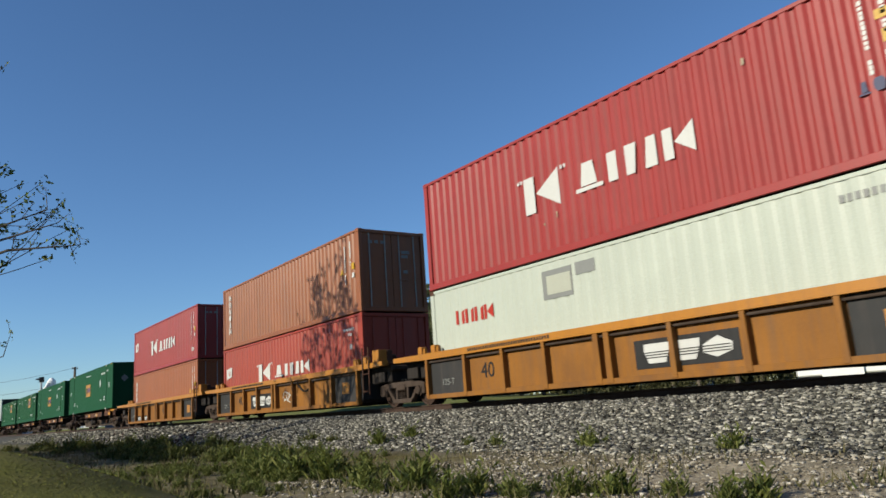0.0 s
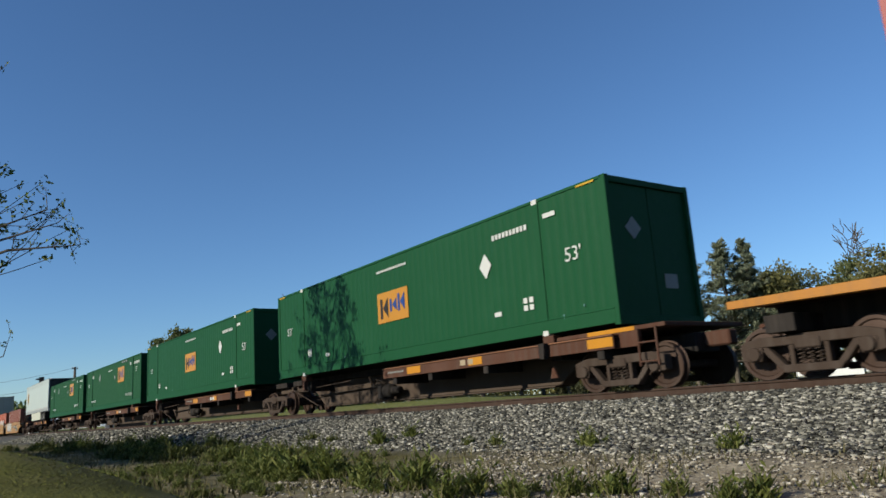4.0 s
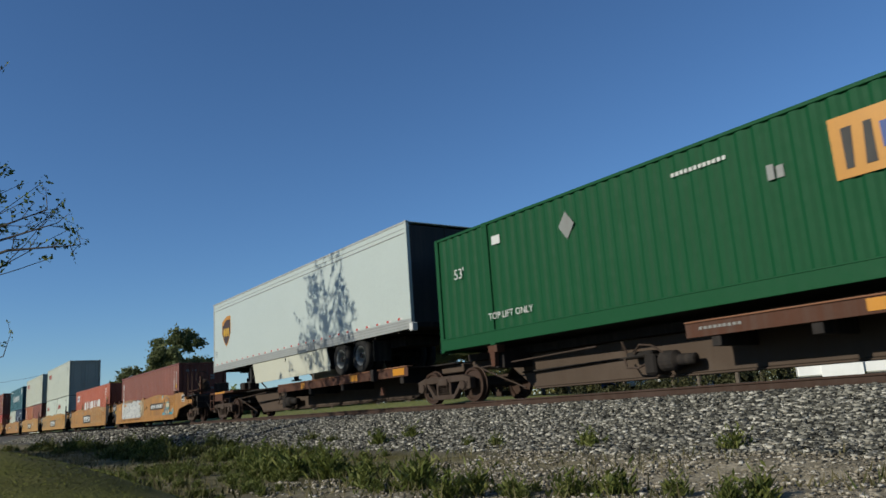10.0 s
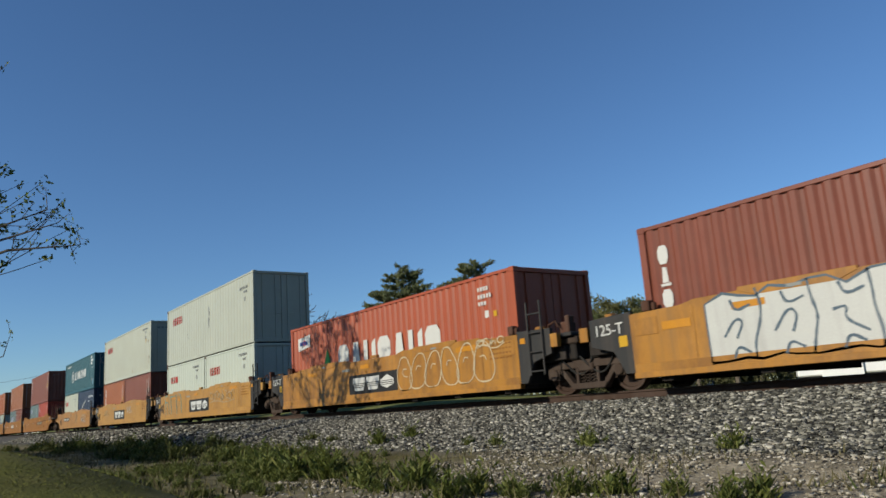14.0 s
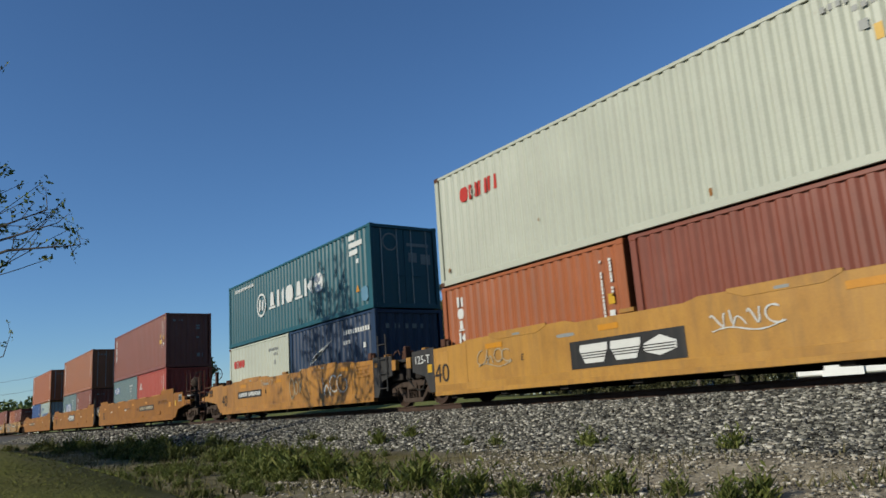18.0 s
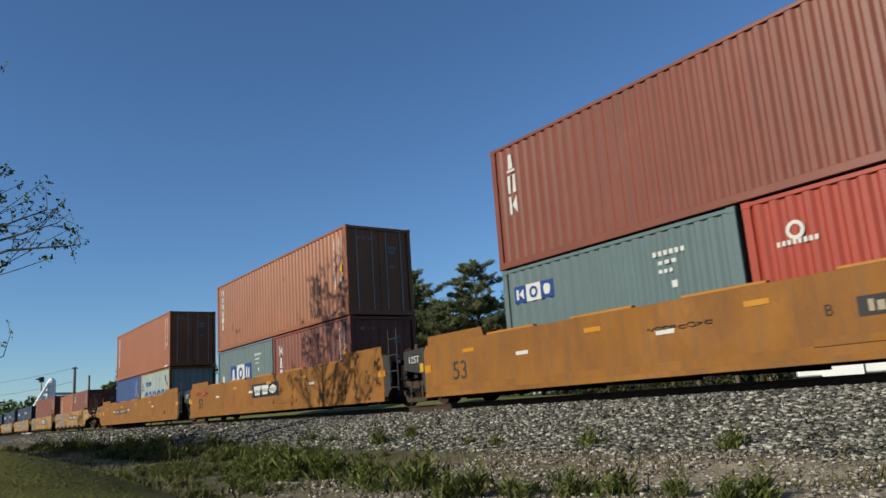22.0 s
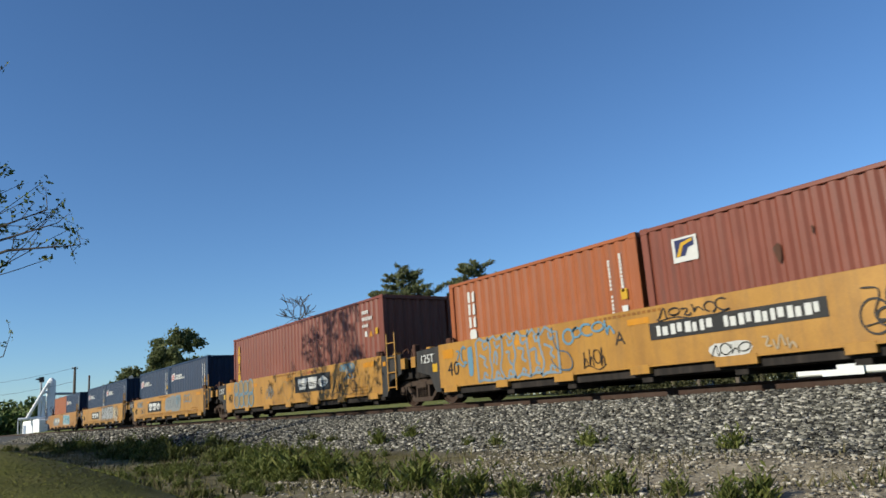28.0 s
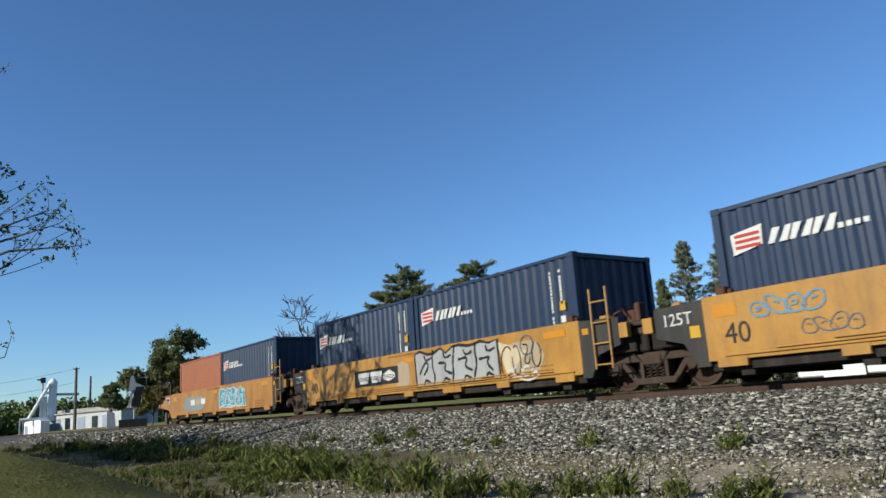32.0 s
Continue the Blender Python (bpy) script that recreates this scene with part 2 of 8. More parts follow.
def prism(bm, pts, y0, y1):
    """A polygon of (x, z) points, pulled from y0 to y1."""
    a, b = [bm.verts.new((x, y0, z)) for x, z in pts], [bm.verts.new((x, y1, z)) for x, z in pts]
    bm.faces.new(a)
    bm.faces.new(b[::-1])
    for i in range(len(pts)):
        j = (i + 1) % len(pts)
        bm.faces.new((a[j], a[i], b[i], b[j]))


def tube(bm, p, q, r, n=8, r2=None):
    p, q = Vector(p), Vector(q)
    m = (q - p).to_track_quat("Z", "Y").to_matrix()
    r2 = r if r2 is None else r2
    rings = []
    for c, rad in ((p, r), (q, r2)):
        rings.append([bm.verts.new(c + m @ Vector((rad * math.cos(2 * math.pi * i / n), rad * math.sin(2 * math.pi * i / n), 0))) for i in range(n)])
    for i in range(n):
        j = (i + 1) % n
        bm.faces.new((rings[0][i], rings[0][j], rings[1][j], rings[1][i]))
    bm.faces.new(rings[0][::-1])
    bm.faces.new(rings[1])


def polytube(bm, pts, r, n=6):
    """A round bar bent along pts, in one piece."""
    pts = [Vector(p) for p in pts]
    rings = []
    for i, p in enumerate(pts):
        d = pts[min(i + 1, len(pts) - 1)] - pts[max(i - 1, 0)]
        m = d.to_track_quat("Z", "Y").to_matrix()
        rings.append([bm.verts.new(p + m @ Vector((r * math.cos(2 * math.pi * k / n), r * math.sin(2 * math.pi * k / n), 0))) for k in range(n)])
    for a, b in zip(rings, rings[1:]):
        for k in range(n):
            j = (k + 1) % n
            bm.faces.new((a[k], a[j], b[j], b[k]))
    bm.faces.new(rings[0][::-1])
    bm.faces.new(rings[-1])


def lathe(bm, prof, n=28, ring_=False):
    """A body of revolution about the y axis, from (radius, y) points; ring_: closed on itself, with a hole."""
    rings = [[bm.verts.new((r * math.cos(2 * math.pi * i / n), y, r * math.sin(2 * math.pi * i / n))) for i in range(n)] for r, y in prof]
    for a, b in zip(rings, rings[1:] + rings[:1] if ring_ else rings[1:]):
        for i in range(n):
            j = (i + 1) % n
            bm.faces.new((a[i], a[j], b[j], b[i]))
    if not ring_:
        bm.faces.new(rings[0])
        bm.faces.new(rings[-1][::-1])


MESHES = {}


def shape(key, fill, bevel=0.0):
    """The mesh that fill(bm) makes, kept under its key and shared."""
    if key not in MESHES:
        bm = bmesh.new()
        fill(bm)
        bmesh.ops.recalc_face_normals(bm, faces=bm.faces)
        if bevel:
            bmesh.ops.bevel(bm, geom=bm.edges, offset=bevel, segments=1, affect="EDGES")
        me = bpy.data.meshes.new(str(key[0]) if isinstance(key, tuple) else key)
        bm.to_mesh(me)
        bm.free()
        me.materials.append(None)
        MESHES[key] = me
    return MESHES[key]


def part(name, mesh, material, parent, label="", at=None):
    ob = new(name, mesh)
    ob.material_slots[0].link = "OBJECT"
    ob.material_slots[0].material = material
    ob.parent = parent
    if at is not None:
        ob.matrix_basis = at if isinstance(at, Matrix) else Matrix.Translation(at)
    return tagged(ob, label) if label else ob


def boxpart(name, material, parent, x0, x1, y0, y1, z0, z1, label="", bevel=0.008):
    d = tuple(round(v, 4) for v in (x1 - x0, y1 - y0, z1 - z0))
    me = shape(("box", d, bevel), lambda bm: box(bm, -d[0] / 2, d[0] / 2, -d[1] / 2, d[1] / 2, -d[2] / 2, d[2] / 2), min(bevel, min(d) * 0.3))
    return part(name, me, material, parent, label, ((x0 + x1) / 2, (y0 + y1) / 2, (z0 + z1) / 2))


def thing(name, label, category, group="", kind=""):
    return tagged(new(name), label, category, group, kind)


def solid(name, material, fill, label, category, group="", kind="", bevel=0.0):
    """A thing of one mesh."""
    me = shape((name, label, len(MESHES)), fill, bevel)
    ob = new(name, me)
    me.materials[0] = material
    return tagged(ob, label, category, group, kind)


def words(text, size, depth=0.004):
    """The mesh of a text, standing up and facing -y, centred."""
    key = ("words", text, size)
    if key not in MESHES:
        cu = bpy.data.curves.new("words", "FONT")
        cu.body, cu.size, cu.extrude, cu.align_x, cu.align_y, cu.resolution_u = text, size, depth, "CENTER", "CENTER", 3
        ob = new("words", cu)
        me = bpy.data.meshes.new_from_object(ob.evaluated_get(bpy.context.evaluated_depsgraph_get()))
        bpy.data.objects.remove(ob)
        bpy.data.curves.remove(cu)
        me.transform(Matrix.Rotation(radians(90), 4, "X"))
        me.materials.clear()
        me.materials.append(None)
        MESHES[key] = me
    return MESHES[key]


def lettering(text, size, material, parent, x, z, y, stretch=1.0, label=""):
    ob = part("lettering", words(text, size), material, parent, label)
    ob.matrix_basis = Matrix.LocRotScale((x, y, z), None, (stretch, 1, 1))
    return ob


MOVING = []  # (thing, where it stands on the train's own line at 0 s)


# ---- containers ----
W2 = 1.219  # half a container's width


def corrugated(bm, x0, x1, z0, z1, yo, depth, pitch, axis="x"):
    """A folded steel sheet of real thickness, its outer folds at yo; it faces -y (or +x with axis 'y')."""
    n = max(1, round((x1 - x0) / pitch))
    p = (x1 - x0) / n
    prof = []
    for i in range(n):
        a = x0 + i * p
        prof += [(a, yo + depth), (a + 0.24 * p, yo + depth), (a + 0.45 * p, yo), (a + 0.78 * p, yo)]
    prof.append((x1, yo + depth))
    full = prof + [(x, y + 0.004) for x, y in prof[::-1]]
    lo = [bm.verts.new((x, y, z0)) for x, y in full]
    hi = [bm.verts.new((x, y, z1)) for x, y in full]
    k = len(full)
    for i in range(k):
        j = (i + 1) % k
        bm.faces.new((lo[i], lo[j], hi[j], hi[i]))
    m = len(prof)
    for i in range(m - 1):
        j = k - 1 - i
        bm.faces.new((lo[i], lo[i + 1], lo[j - 1], lo[j]))
        bm.faces.new((hi[j], hi[j - 1], hi[i + 1], hi[i]))


def container(u, length, height, z, paint_, label, doors="right", pitch=0.278, depth=0.036, frame_=None, group="containers on the train"):
    """A steel shipping container; u is its middle on the train's line, z its floor."""
    h, half = height, length / 2
    fp = frame_ or paint_
    c = thing("shipping_container", label, "shipping container", group)
    MOVING.append((c, u, z))
    for sy in (-1, 1):
        rot = pose(0, 0, 0, 0, 0, 0 if sy < 0 else 180)
        me = shape(("side_panel", length, h, pitch, depth), lambda bm: corrugated(bm, -half + 0.10, half - 0.10, 0.15, h - 0.07, -W2 + 0.018, depth, pitch))
        part("side_panel", me, paint_, c, "", rot)
        boxpart("top_rail", fp, c, -half + 0.12, half - 0.12, sy * W2 - 0.03 - sy * 0.035, sy * W2 + 0.03 - sy * 0.035, h - 0.085, h - 0.012)
        boxpart("bottom_rail", fp, c, -half + 0.12, half - 0.12, sy * W2 - 0.035 - sy * 0.04, sy * W2 + 0.035 - sy * 0.04, 0.012, 0.16)
        for sx in (-1, 1):
            boxpart("corner_post", fp, c, sx * half - 0.075 - sx * 0.083, sx * half + 0.075 - sx * 0.083, sy * W2 - 0.06 - sy * 0.068, sy * W2 + 0.06 - sy * 0.068, 0.1, h - 0.1)
            for zz in (0.0, h - 0.118):
                boxpart("corner_casting", BARE_RUST if paint_ in (PALE, PALE_B) and sx < 0 else fp, c, sx * half - 0.089 - sx * 0.089, sx * half + 0.089 - sx * 0.089, sy * W2 - 0.081 - sy * 0.081, sy * W2 + 0.081 - sy * 0.081, zz, zz + 0.118, bevel=0.012)
    boxpart("roof", fp, c, -half + 0.12, half - 0.12, -W2 + 0.07, W2 - 0.07, h - 0.06, h - 0.03)
    boxpart("floor", UNDER, c, -half + 0.12, half - 0.12, -W2 + 0.07, W2 - 0.07, 0.10, 0.15)
    dx = 1 if doors == "right" else -1
    for sx in (-1, 1):
        boxpart("end_header", fp, c, sx * half - 0.05 - sx * 0.06, sx * half + 0.05 - sx * 0.06, -W2 + 0.14, W2 - 0.14, h - 0.12, h - 0.015)
        boxpart("end_sill", fp, c, sx * half - 0.05 - sx * 0.06, sx * half + 0.05 - sx * 0.06, -W2 + 0.14, W2 - 0.14, 0.015, 0.16)
    me = shape(("end_panel", h), lambda bm: corrugated(bm, -W2 + 0.14, W2 - 0.14, 0.15, h - 0.11, -half_of(20) + 0.05, 0.045, 0.30))
    part("end_panel", me, paint_, c, "", pose(-dx * (half - half_of(20)), 0, 0, 0, 0, -90 if dx > 0 else 90))
    for sy in (-1, 1):
        d = boxpart("door", paint_, c, dx * half - 0.025 - dx * 0.09, dx * half + 0.025 - dx * 0.09, min(sy * 0.01, sy * 1.07), max(sy * 0.01, sy * 1.07), 0.16, h - 0.12)
        for f in (-0.28, 0.28):
            me = shape(("lock_rod", h), lambda bm: tube(bm, (0, 0, 0.06 - h / 2), (0, 0, h / 2 - 0.06), 0.02, 8))
            if sy * f < 0:
                boxpart("door_handle", fp, d, dx * 0.05, dx * 0.05 + 0.02, f - 0.02, f + 0.26, -0.32, -0.28)
            part("lock_rod", me, ALUMINIUM if paint_ in (RUSTY, RUSTY_B, TEAL, RED) else fp, d, "", (dx * 0.045, f, 0.0))
    return c


def half_of(feet):
    return {40: 6.096, 20: 3.029, 53: 8.077}[feet]


# ---- markings: thin plates on the near side ----
def plate(name, material, parent, x0, x1, z0, z1, y=-W2 + 0.012, lean=0.0, label=""):
    """A painted patch from x0 to x1 and z0 to z1; lean: metres by which its top is pushed along."""
    w, h = round(x1 - x0, 3), round(z1 - z0, 3)
    me = shape(("plate", w, h, lean), lambda bm: prism(bm, [(-w / 2 - lean / 2, -h / 2), (w / 2 - lean / 2, -h / 2), (w / 2 + lean / 2, h / 2), (-w / 2 + lean / 2, h / 2)], -0.002, 0.002))
    return part(name, me, material, parent, label, ((x0 + x1) / 2, y, (z0 + z1) / 2))


def poly(name, material, parent, pts, y=-W2 + 0.012, label=""):
    me = shape((name, tuple(pts)), lambda bm: prism(bm, pts, -0.002, 0.002))
    return part(name, me, material, parent, label, (0, y, 0))


def ring(name, material, parent, x, z, r, w, y=-W2 + 0.012, squash=1.0):
    """A flat ring of outer radius r and width w."""
    def fill(bm):
        n, rows = 28, []
        for i in range(n):
            a = 2 * math.pi * i / n
            rows.append([bm.verts.new((rr * squash * math.cos(a), yy, rr * math.sin(a))) for rr, yy in ((r, -0.004), (r - w, -0.004), (r - w, 0.004), (r, 0.004))])
        for i in range(n):
            g, h = rows[i], rows[(i + 1) % n]
            for k in range(4):
                j = (k + 1) % 4
                bm.faces.new((g[k], g[j], h[j], h[k]))
    return part(name, shape(("ring", r, w, squash), fill), material, parent, "", (x, y, z))


def blocks(material, parent, spans, z0, z1, y=-W2 + 0.012, lean=0.0, slit=0.3, kinds=()):
    """Plain shapes in a row, one for each span (x0, x1): posts, wedges and slabs, in turn or by kinds."""
    for i, (x0, x1) in enumerate(spans):
        w, h = x1 - x0, z1 - z0
        if w < 0.10:
            plate("marking", material, parent, x0, x1, z0, z1, y, lean)
            continue
        s, how = w * slit, kinds[i % len(kinds)] if kinds else (i + int(abs(z0) * 7 + abs(x0) * 3)) % 5

        def fill(bm, w=w, s=s, h=h, how=how):
            def slab(xa, xb, za, zb, k=0.0):
                f = lambda x, z: (x + lean * z / h + k * z, z)
                prism(bm, [f(xa, za), f(xb, za), f(xb, zb), f(xa, zb)], -0.004, 0.004)
            def wedge(*q):
                prism(bm, [(x + lean * z / h, z) for x, z in q], -0.004, 0.004)
            a, b, t = -w / 2, w / 2, (w - s) / 2
            if how == 0:
                # a post with a solid wedge that points at it
                slab(a, a + t * 0.9, -h / 2, h / 2)
                wedge((a + t * 1.05, 0), (b, -h / 2), (b, h / 2))
            elif how == 1:
                # two posts, the second cut aslant
                slab(a, a + t, -h / 2, h / 2)
                wedge((b - t, -h / 2), (b, -h / 2), (b, h / 2), (b - t, h * 0.32))
            elif how == 2:
                # a tapered slab on a foot
                wedge((a + w * 0.2, -h * 0.32), (b - w * 0.2, -h * 0.32), (b - w * 0.3, h / 2), (a + w * 0.3, h / 2))
                slab(a, b, -h / 2, -h * 0.36)
            elif how == 3:
                # two tapered slabs back to back
                wedge((a, -h / 2), (a + t * 0.8, -h / 2), (a + t * 1.1, h / 2), (a, h / 2))
                wedge((b - t * 1.1, -h / 2), (b, -h / 2), (b, h / 2), (b - t * 0.8, h / 2))
            else:
                # a six-sided slab
                wedge((a + w * 0.2, -h / 2), (b - w * 0.2, -h / 2), (b, -h * 0.2), (b, h * 0.25), (b - w * 0.2, h / 2), (a + w * 0.2, h / 2), (a, h * 0.25), (a, -h * 0.2))
        me = shape(("block", round(w, 3), round(h, 3), lean, slit, how), fill)
        part("marking", me, material, parent, "", ((x0 + x1) / 2, y, (z0 + z1) / 2))


def row_spans(x0, x1, n, gap=0.25):
    p = (x1 - x0) / (n - gap)
    return [(x0 + i * p, x0 + i * p + p * (1 - gap)) for i in range(n)]


def bars(material, parent, x0, x1, z0, z1, n, y=-W2 + 0.012, upright=False, seed=1):
    """Writing too small to read: a row (or an upright column) of n small bars."""
    rnd = random.Random(seed)
    if upright:
        p = (z1 - z0) / n
        for i in range(n):
            if rnd.random() > 0.08:
                plate("marking", material, parent, x0, x1, z0 + i * p, z0 + i * p + p * rnd.choice((0.66, 0.78, 0.86)), y)
    else:
        for a, b in row_spans(x0, x1, n, 0.35):
            plate("marking", material, parent, a, b, z0, z1, y)


def codes(c, half, h, material=WHITE, cols=((0.72, 0.06), (0.42, 0.07)), top=0.30, low=1.45, tags=True, seed=1):
    """The two upright columns of small marks near a container's right-hand end."""
    for k, (dx, w) in enumerate(cols):
        bars(material, c, half - dx - w, half - dx, h - low * (1.12 - 0.38 * k), h - top, 17 - 6 * k, upright=True, seed=seed + k)
    if tags:
        plate("label", LABEL_YELLOW, c, half - 0.52, half - 0.36, h - low * 0.84, h - low * 0.70)
        plate("label", material, c, half - 0.52, half - 0.38, h - low * 1.02, h - low * 0.92)


def upright_brand(c, half, h, n, material=WHITE, top=0.28, size=0.22, w=0.20, x=0.55):
    """A column of plain block shapes near a container's left-hand end."""
    for i in range(n):
        z1 = h - top - i * size * 1.18
        blocks(material, c, [(-half + x - w / 2, -half + x + w / 2)], z1 - size, z1, slit=0.30 + 0.0001 * i)


def flag_logo(c, x, z, w, h, stripes):
    poly("logo", WHITE, c, [(x - w / 2, z - h / 2 - 0.04), (x + w / 2 - 0.03, z - h / 2 + 0.06), (x + w / 2, z + h / 2 + 0.05), (x - w / 2 - 0.02, z + h / 2 - 0.03)])
    if stripes:
        for k in (-0.28, 0.0, 0.28):
            plate("marking", LOGO_RED, c, x - w * 0.40, x + w * 0.40, z + k * h - 0.025, z + k * h + 0.025, -W2 + 0.003)
    else:
        ring("marking", LOGO_RED, c, x + 0.03, z, h * 0.24, h * 0.08, -W2 + 0.003)


def rust_runs(c, spots, material=BARE_RUST, y=-W2 + 0.010):
    """Small scars of bare metal that run down: (x, z, size)."""
    for i, (x, z, s) in enumerate(spots):
        rnd = random.Random(i * 7 + round(x * 10))
        long = rnd.uniform(1.0, 2.2)
        pts = [(x + s * 0.5 * math.cos(a) * rnd.uniform(0.4, 1.0), z + s * (0.5 if math.sin(a) > 0 else long) * math.sin(a) * rnd.uniform(0.6, 1.0)) for a in [k * math.pi / 5 for k in range(10)]]
        poly("scar", material, c, [(round(a, 3), round(b, 3)) for a, b in pts], y)


def ribbon(bm, pts, width, y, rnd):
    """A flat sprayed line along (x, z) points, in one piece."""
    pts = [Vector((p[0], 0, p[1])) for p in pts]
    rows = []
    for i, p in enumerate(pts):
        d = pts[min(i + 1, len(pts) - 1)] - pts[max(i - 1, 0)]
        if d.length < 1e-4:
            d = Vector((1, 0, 0))
        s = Vector((-d.z, 0, d.x)).normalized() * width / 2 * rnd.uniform(0.7, 1.25)
        rows.append([bm.verts.new((q.x, yy, q.z)) for q, yy in ((p - s, y), (p + s, y), (p + s, y + 0.003), (p - s, y + 0.003))])
    for g, h in zip(rows, rows[1:]):
        for k in range(4):
            j = (k + 1) % 4
            bm.faces.new((g[k], g[j], h[j], h[k]))
    bm.faces.new(rows[0][::-1])
    bm.faces.new(rows[-1])


def sprayed(material, parent, pts, width, y, rnd, key, name="graffiti"):
    """One sprayed line as a part of its own, its corners rounded."""
    if 2 < len(pts) < 14:
        for _ in range(2):
            pts = [pts[0]] + [(p[0] * (1 - k) + q[0] * k, p[1] * (1 - k) + q[1] * k) for p, q in zip(pts, pts[1:]) for k in (0.25, 0.75)] + [pts[-1]]
    return part(name, shape(key, lambda bm: ribbon(bm, pts, width, y, rnd)), material, parent)


def stroke(rnd, xc, zc, w, h):
    """One sprayed figure of about w by h: an oval, a hook, a wave, a zigzag or a star of strokes."""
    how, sk = rnd.choice("oohwzc"), rnd.uniform(-0.25, 0.25)
    a0, n = rnd.uniform(0, 6.28), 16
    if how == "o":
        k = rnd.uniform(0.8, 1.25)
        c = [(math.cos(a0 + 6.28 * k * i / n), math.sin(a0 + 6.28 * k * i / n) * (1 - 0.15 * i / n)) for i in range(n + 1)]
    elif how == "c":
        c = [(math.cos(0.8 + 4.6 * i / n), math.sin(0.8 + 4.6 * i / n)) for i in range(n + 1)]
    elif how == "h":
        c = [(-0.6, 1.0 - 2.0 * i / 6) for i in range(6)] + [(-0.6 + 1.3 * i / 8, -1.0 + 1.1 * math.sin(3.14 * i / 8)) for i in range(9)]
    elif how == "w":
        c = [(-0.9 + 1.8 * i / n, 0.9 * math.cos(6.28 * 1.2 * i / n + a0)) for i in range(n + 1)]
    else:
        c = [(-0.8, 0.9), (0.7, 0.8), (-0.6, -0.8), (0.8, -0.9), (0.9, -0.3)][:rnd.choice((3, 4, 5))]
    return [(xc + w / 2 * (u + sk * v), zc + h / 2 * v) for u, v in c]


def scrawl(material, parent, x0, x1, z0, z1, seed, width=0.035, loops=5, y=-1.496, name="graffiti", fat=1.0):
    """A row of sprayed figures from x0 to x1, some overlapping, with an underline at times."""
    rnd = random.Random(seed)
    p, h = (x1 - x0) / loops, z1 - z0
    for i in range(loops):
        hh = h * rnd.uniform(0.6, 1.0)
        zc = z0 + hh / 2 + (h - hh) * rnd.random()
        sprayed(material, parent, stroke(rnd, x0 + p * (i + 0.5), zc, p * rnd.uniform(0.8, 1.25), hh), width, y - 0.0008 * (i % 5), rnd, ("scrawl", x0, z0, seed, i), name)
    if rnd.random() < 0.5:
        sprayed(material, parent, [(x0 + (x1 - x0) * t / 8, z0 - 0.02 + 0.05 * math.sin(t * 0.9)) for t in range(9)], width * 0.8, y, rnd, ("underline", x0, z0, seed), name)


def piece(parent, x0, x1, z0, z1, n, fillm, linem, seed, y=-1.488, lw=0.045):
    """A large sprayed piece: a filled mass with a ragged border and dark outlines of interlocked figures, no letters."""
    rnd = random.Random(seed)
    m = n * 3
    top = [(x0 + (x1 - x0) * i / m + rnd.uniform(-0.05, 0.05), z1 - rnd.uniform(0.0, 0.16) * (i % 3 != 1)) for i in range(m + 1)]
    low = [(x0 + (x1 - x0) * i / m + rnd.uniform(-0.05, 0.05), z0 + rnd.uniform(0.0, 0.07) * (i % 3 != 0)) for i in range(m + 1)]
    rim = [(round(u, 3), round(v, 3)) for u, v in low + top[::-1]]
    poly("graffiti", fillm, parent, rim, y)

    p, h = (x1 - x0) / n, z1 - z0
    lines = [rim + rim[:1]]
    for i in range(n):
        a = x0 + i * p
        if i:
            lines.append([(a + rnd.uniform(-0.10, 0.10), z0 + h * k / 4) for k in range(5)])
        zz = z0 + h * rnd.uniform(0.3, 0.45)
        j = lambda: rnd.uniform(-0.10, 0.10)
        if rnd.random() < 0.5:
            lines.append([(a + (0.3 + j()) * p, zz), (a + (0.5 + j()) * p, zz + (0.25 + j()) * h), (a + (0.75 + j()) * p, zz + 0.2 * h), (a + (0.55 + j()) * p, zz - 0.04 * h)])
        else:
            lines.append([(a + (0.25 + j()) * p, zz + 0.2 * h), (a + (0.7 + j()) * p, zz + (0.18 + j()) * h), (a + 0.5 * p, zz + j() * h), (a + (0.8 + j()) * p, zz - 0.12 * h)])
        lines.append([(a + 0.5 * p, z1 - 0.12), (a + 0.58 * p, z1 - 0.3 * h), (a + 0.9 * p, z1 - 0.22 * h)])
        lines.append([(a + 0.45 * p, z0 + 0.04), (a + 0.55 * p, z0 + 0.22 * h), (a + 0.8 * p, z0 + 0.1 * h)])
    for k, pts in enumerate(lines):
        sprayed(linem, parent, pts, lw, y - 0.006 - 0.0005 * (k % 4), rnd, ("piece", x0, seed, k))


def blob(material, parent, x, z, w, h, seed, y=-1.488, name="sprayed_patch", n=14):
    """A sprayed patch with a soft, uneven outline."""
    rnd = random.Random(seed)
    pts = [(round(x + w / 2 * math.copysign(abs(math.cos(a)) ** 0.6, math.cos(a)) * rnd.uniform(0.82, 1.0), 3),
            round(z + h / 2 * math.copysign(abs(math.sin(a)) ** 0.6, math.sin(a)) * rnd.uniform(0.82, 1.0), 3)) for a in [2 * math.pi * k / n for k in range(n)]]
    return poly(name, material, parent, pts, y)


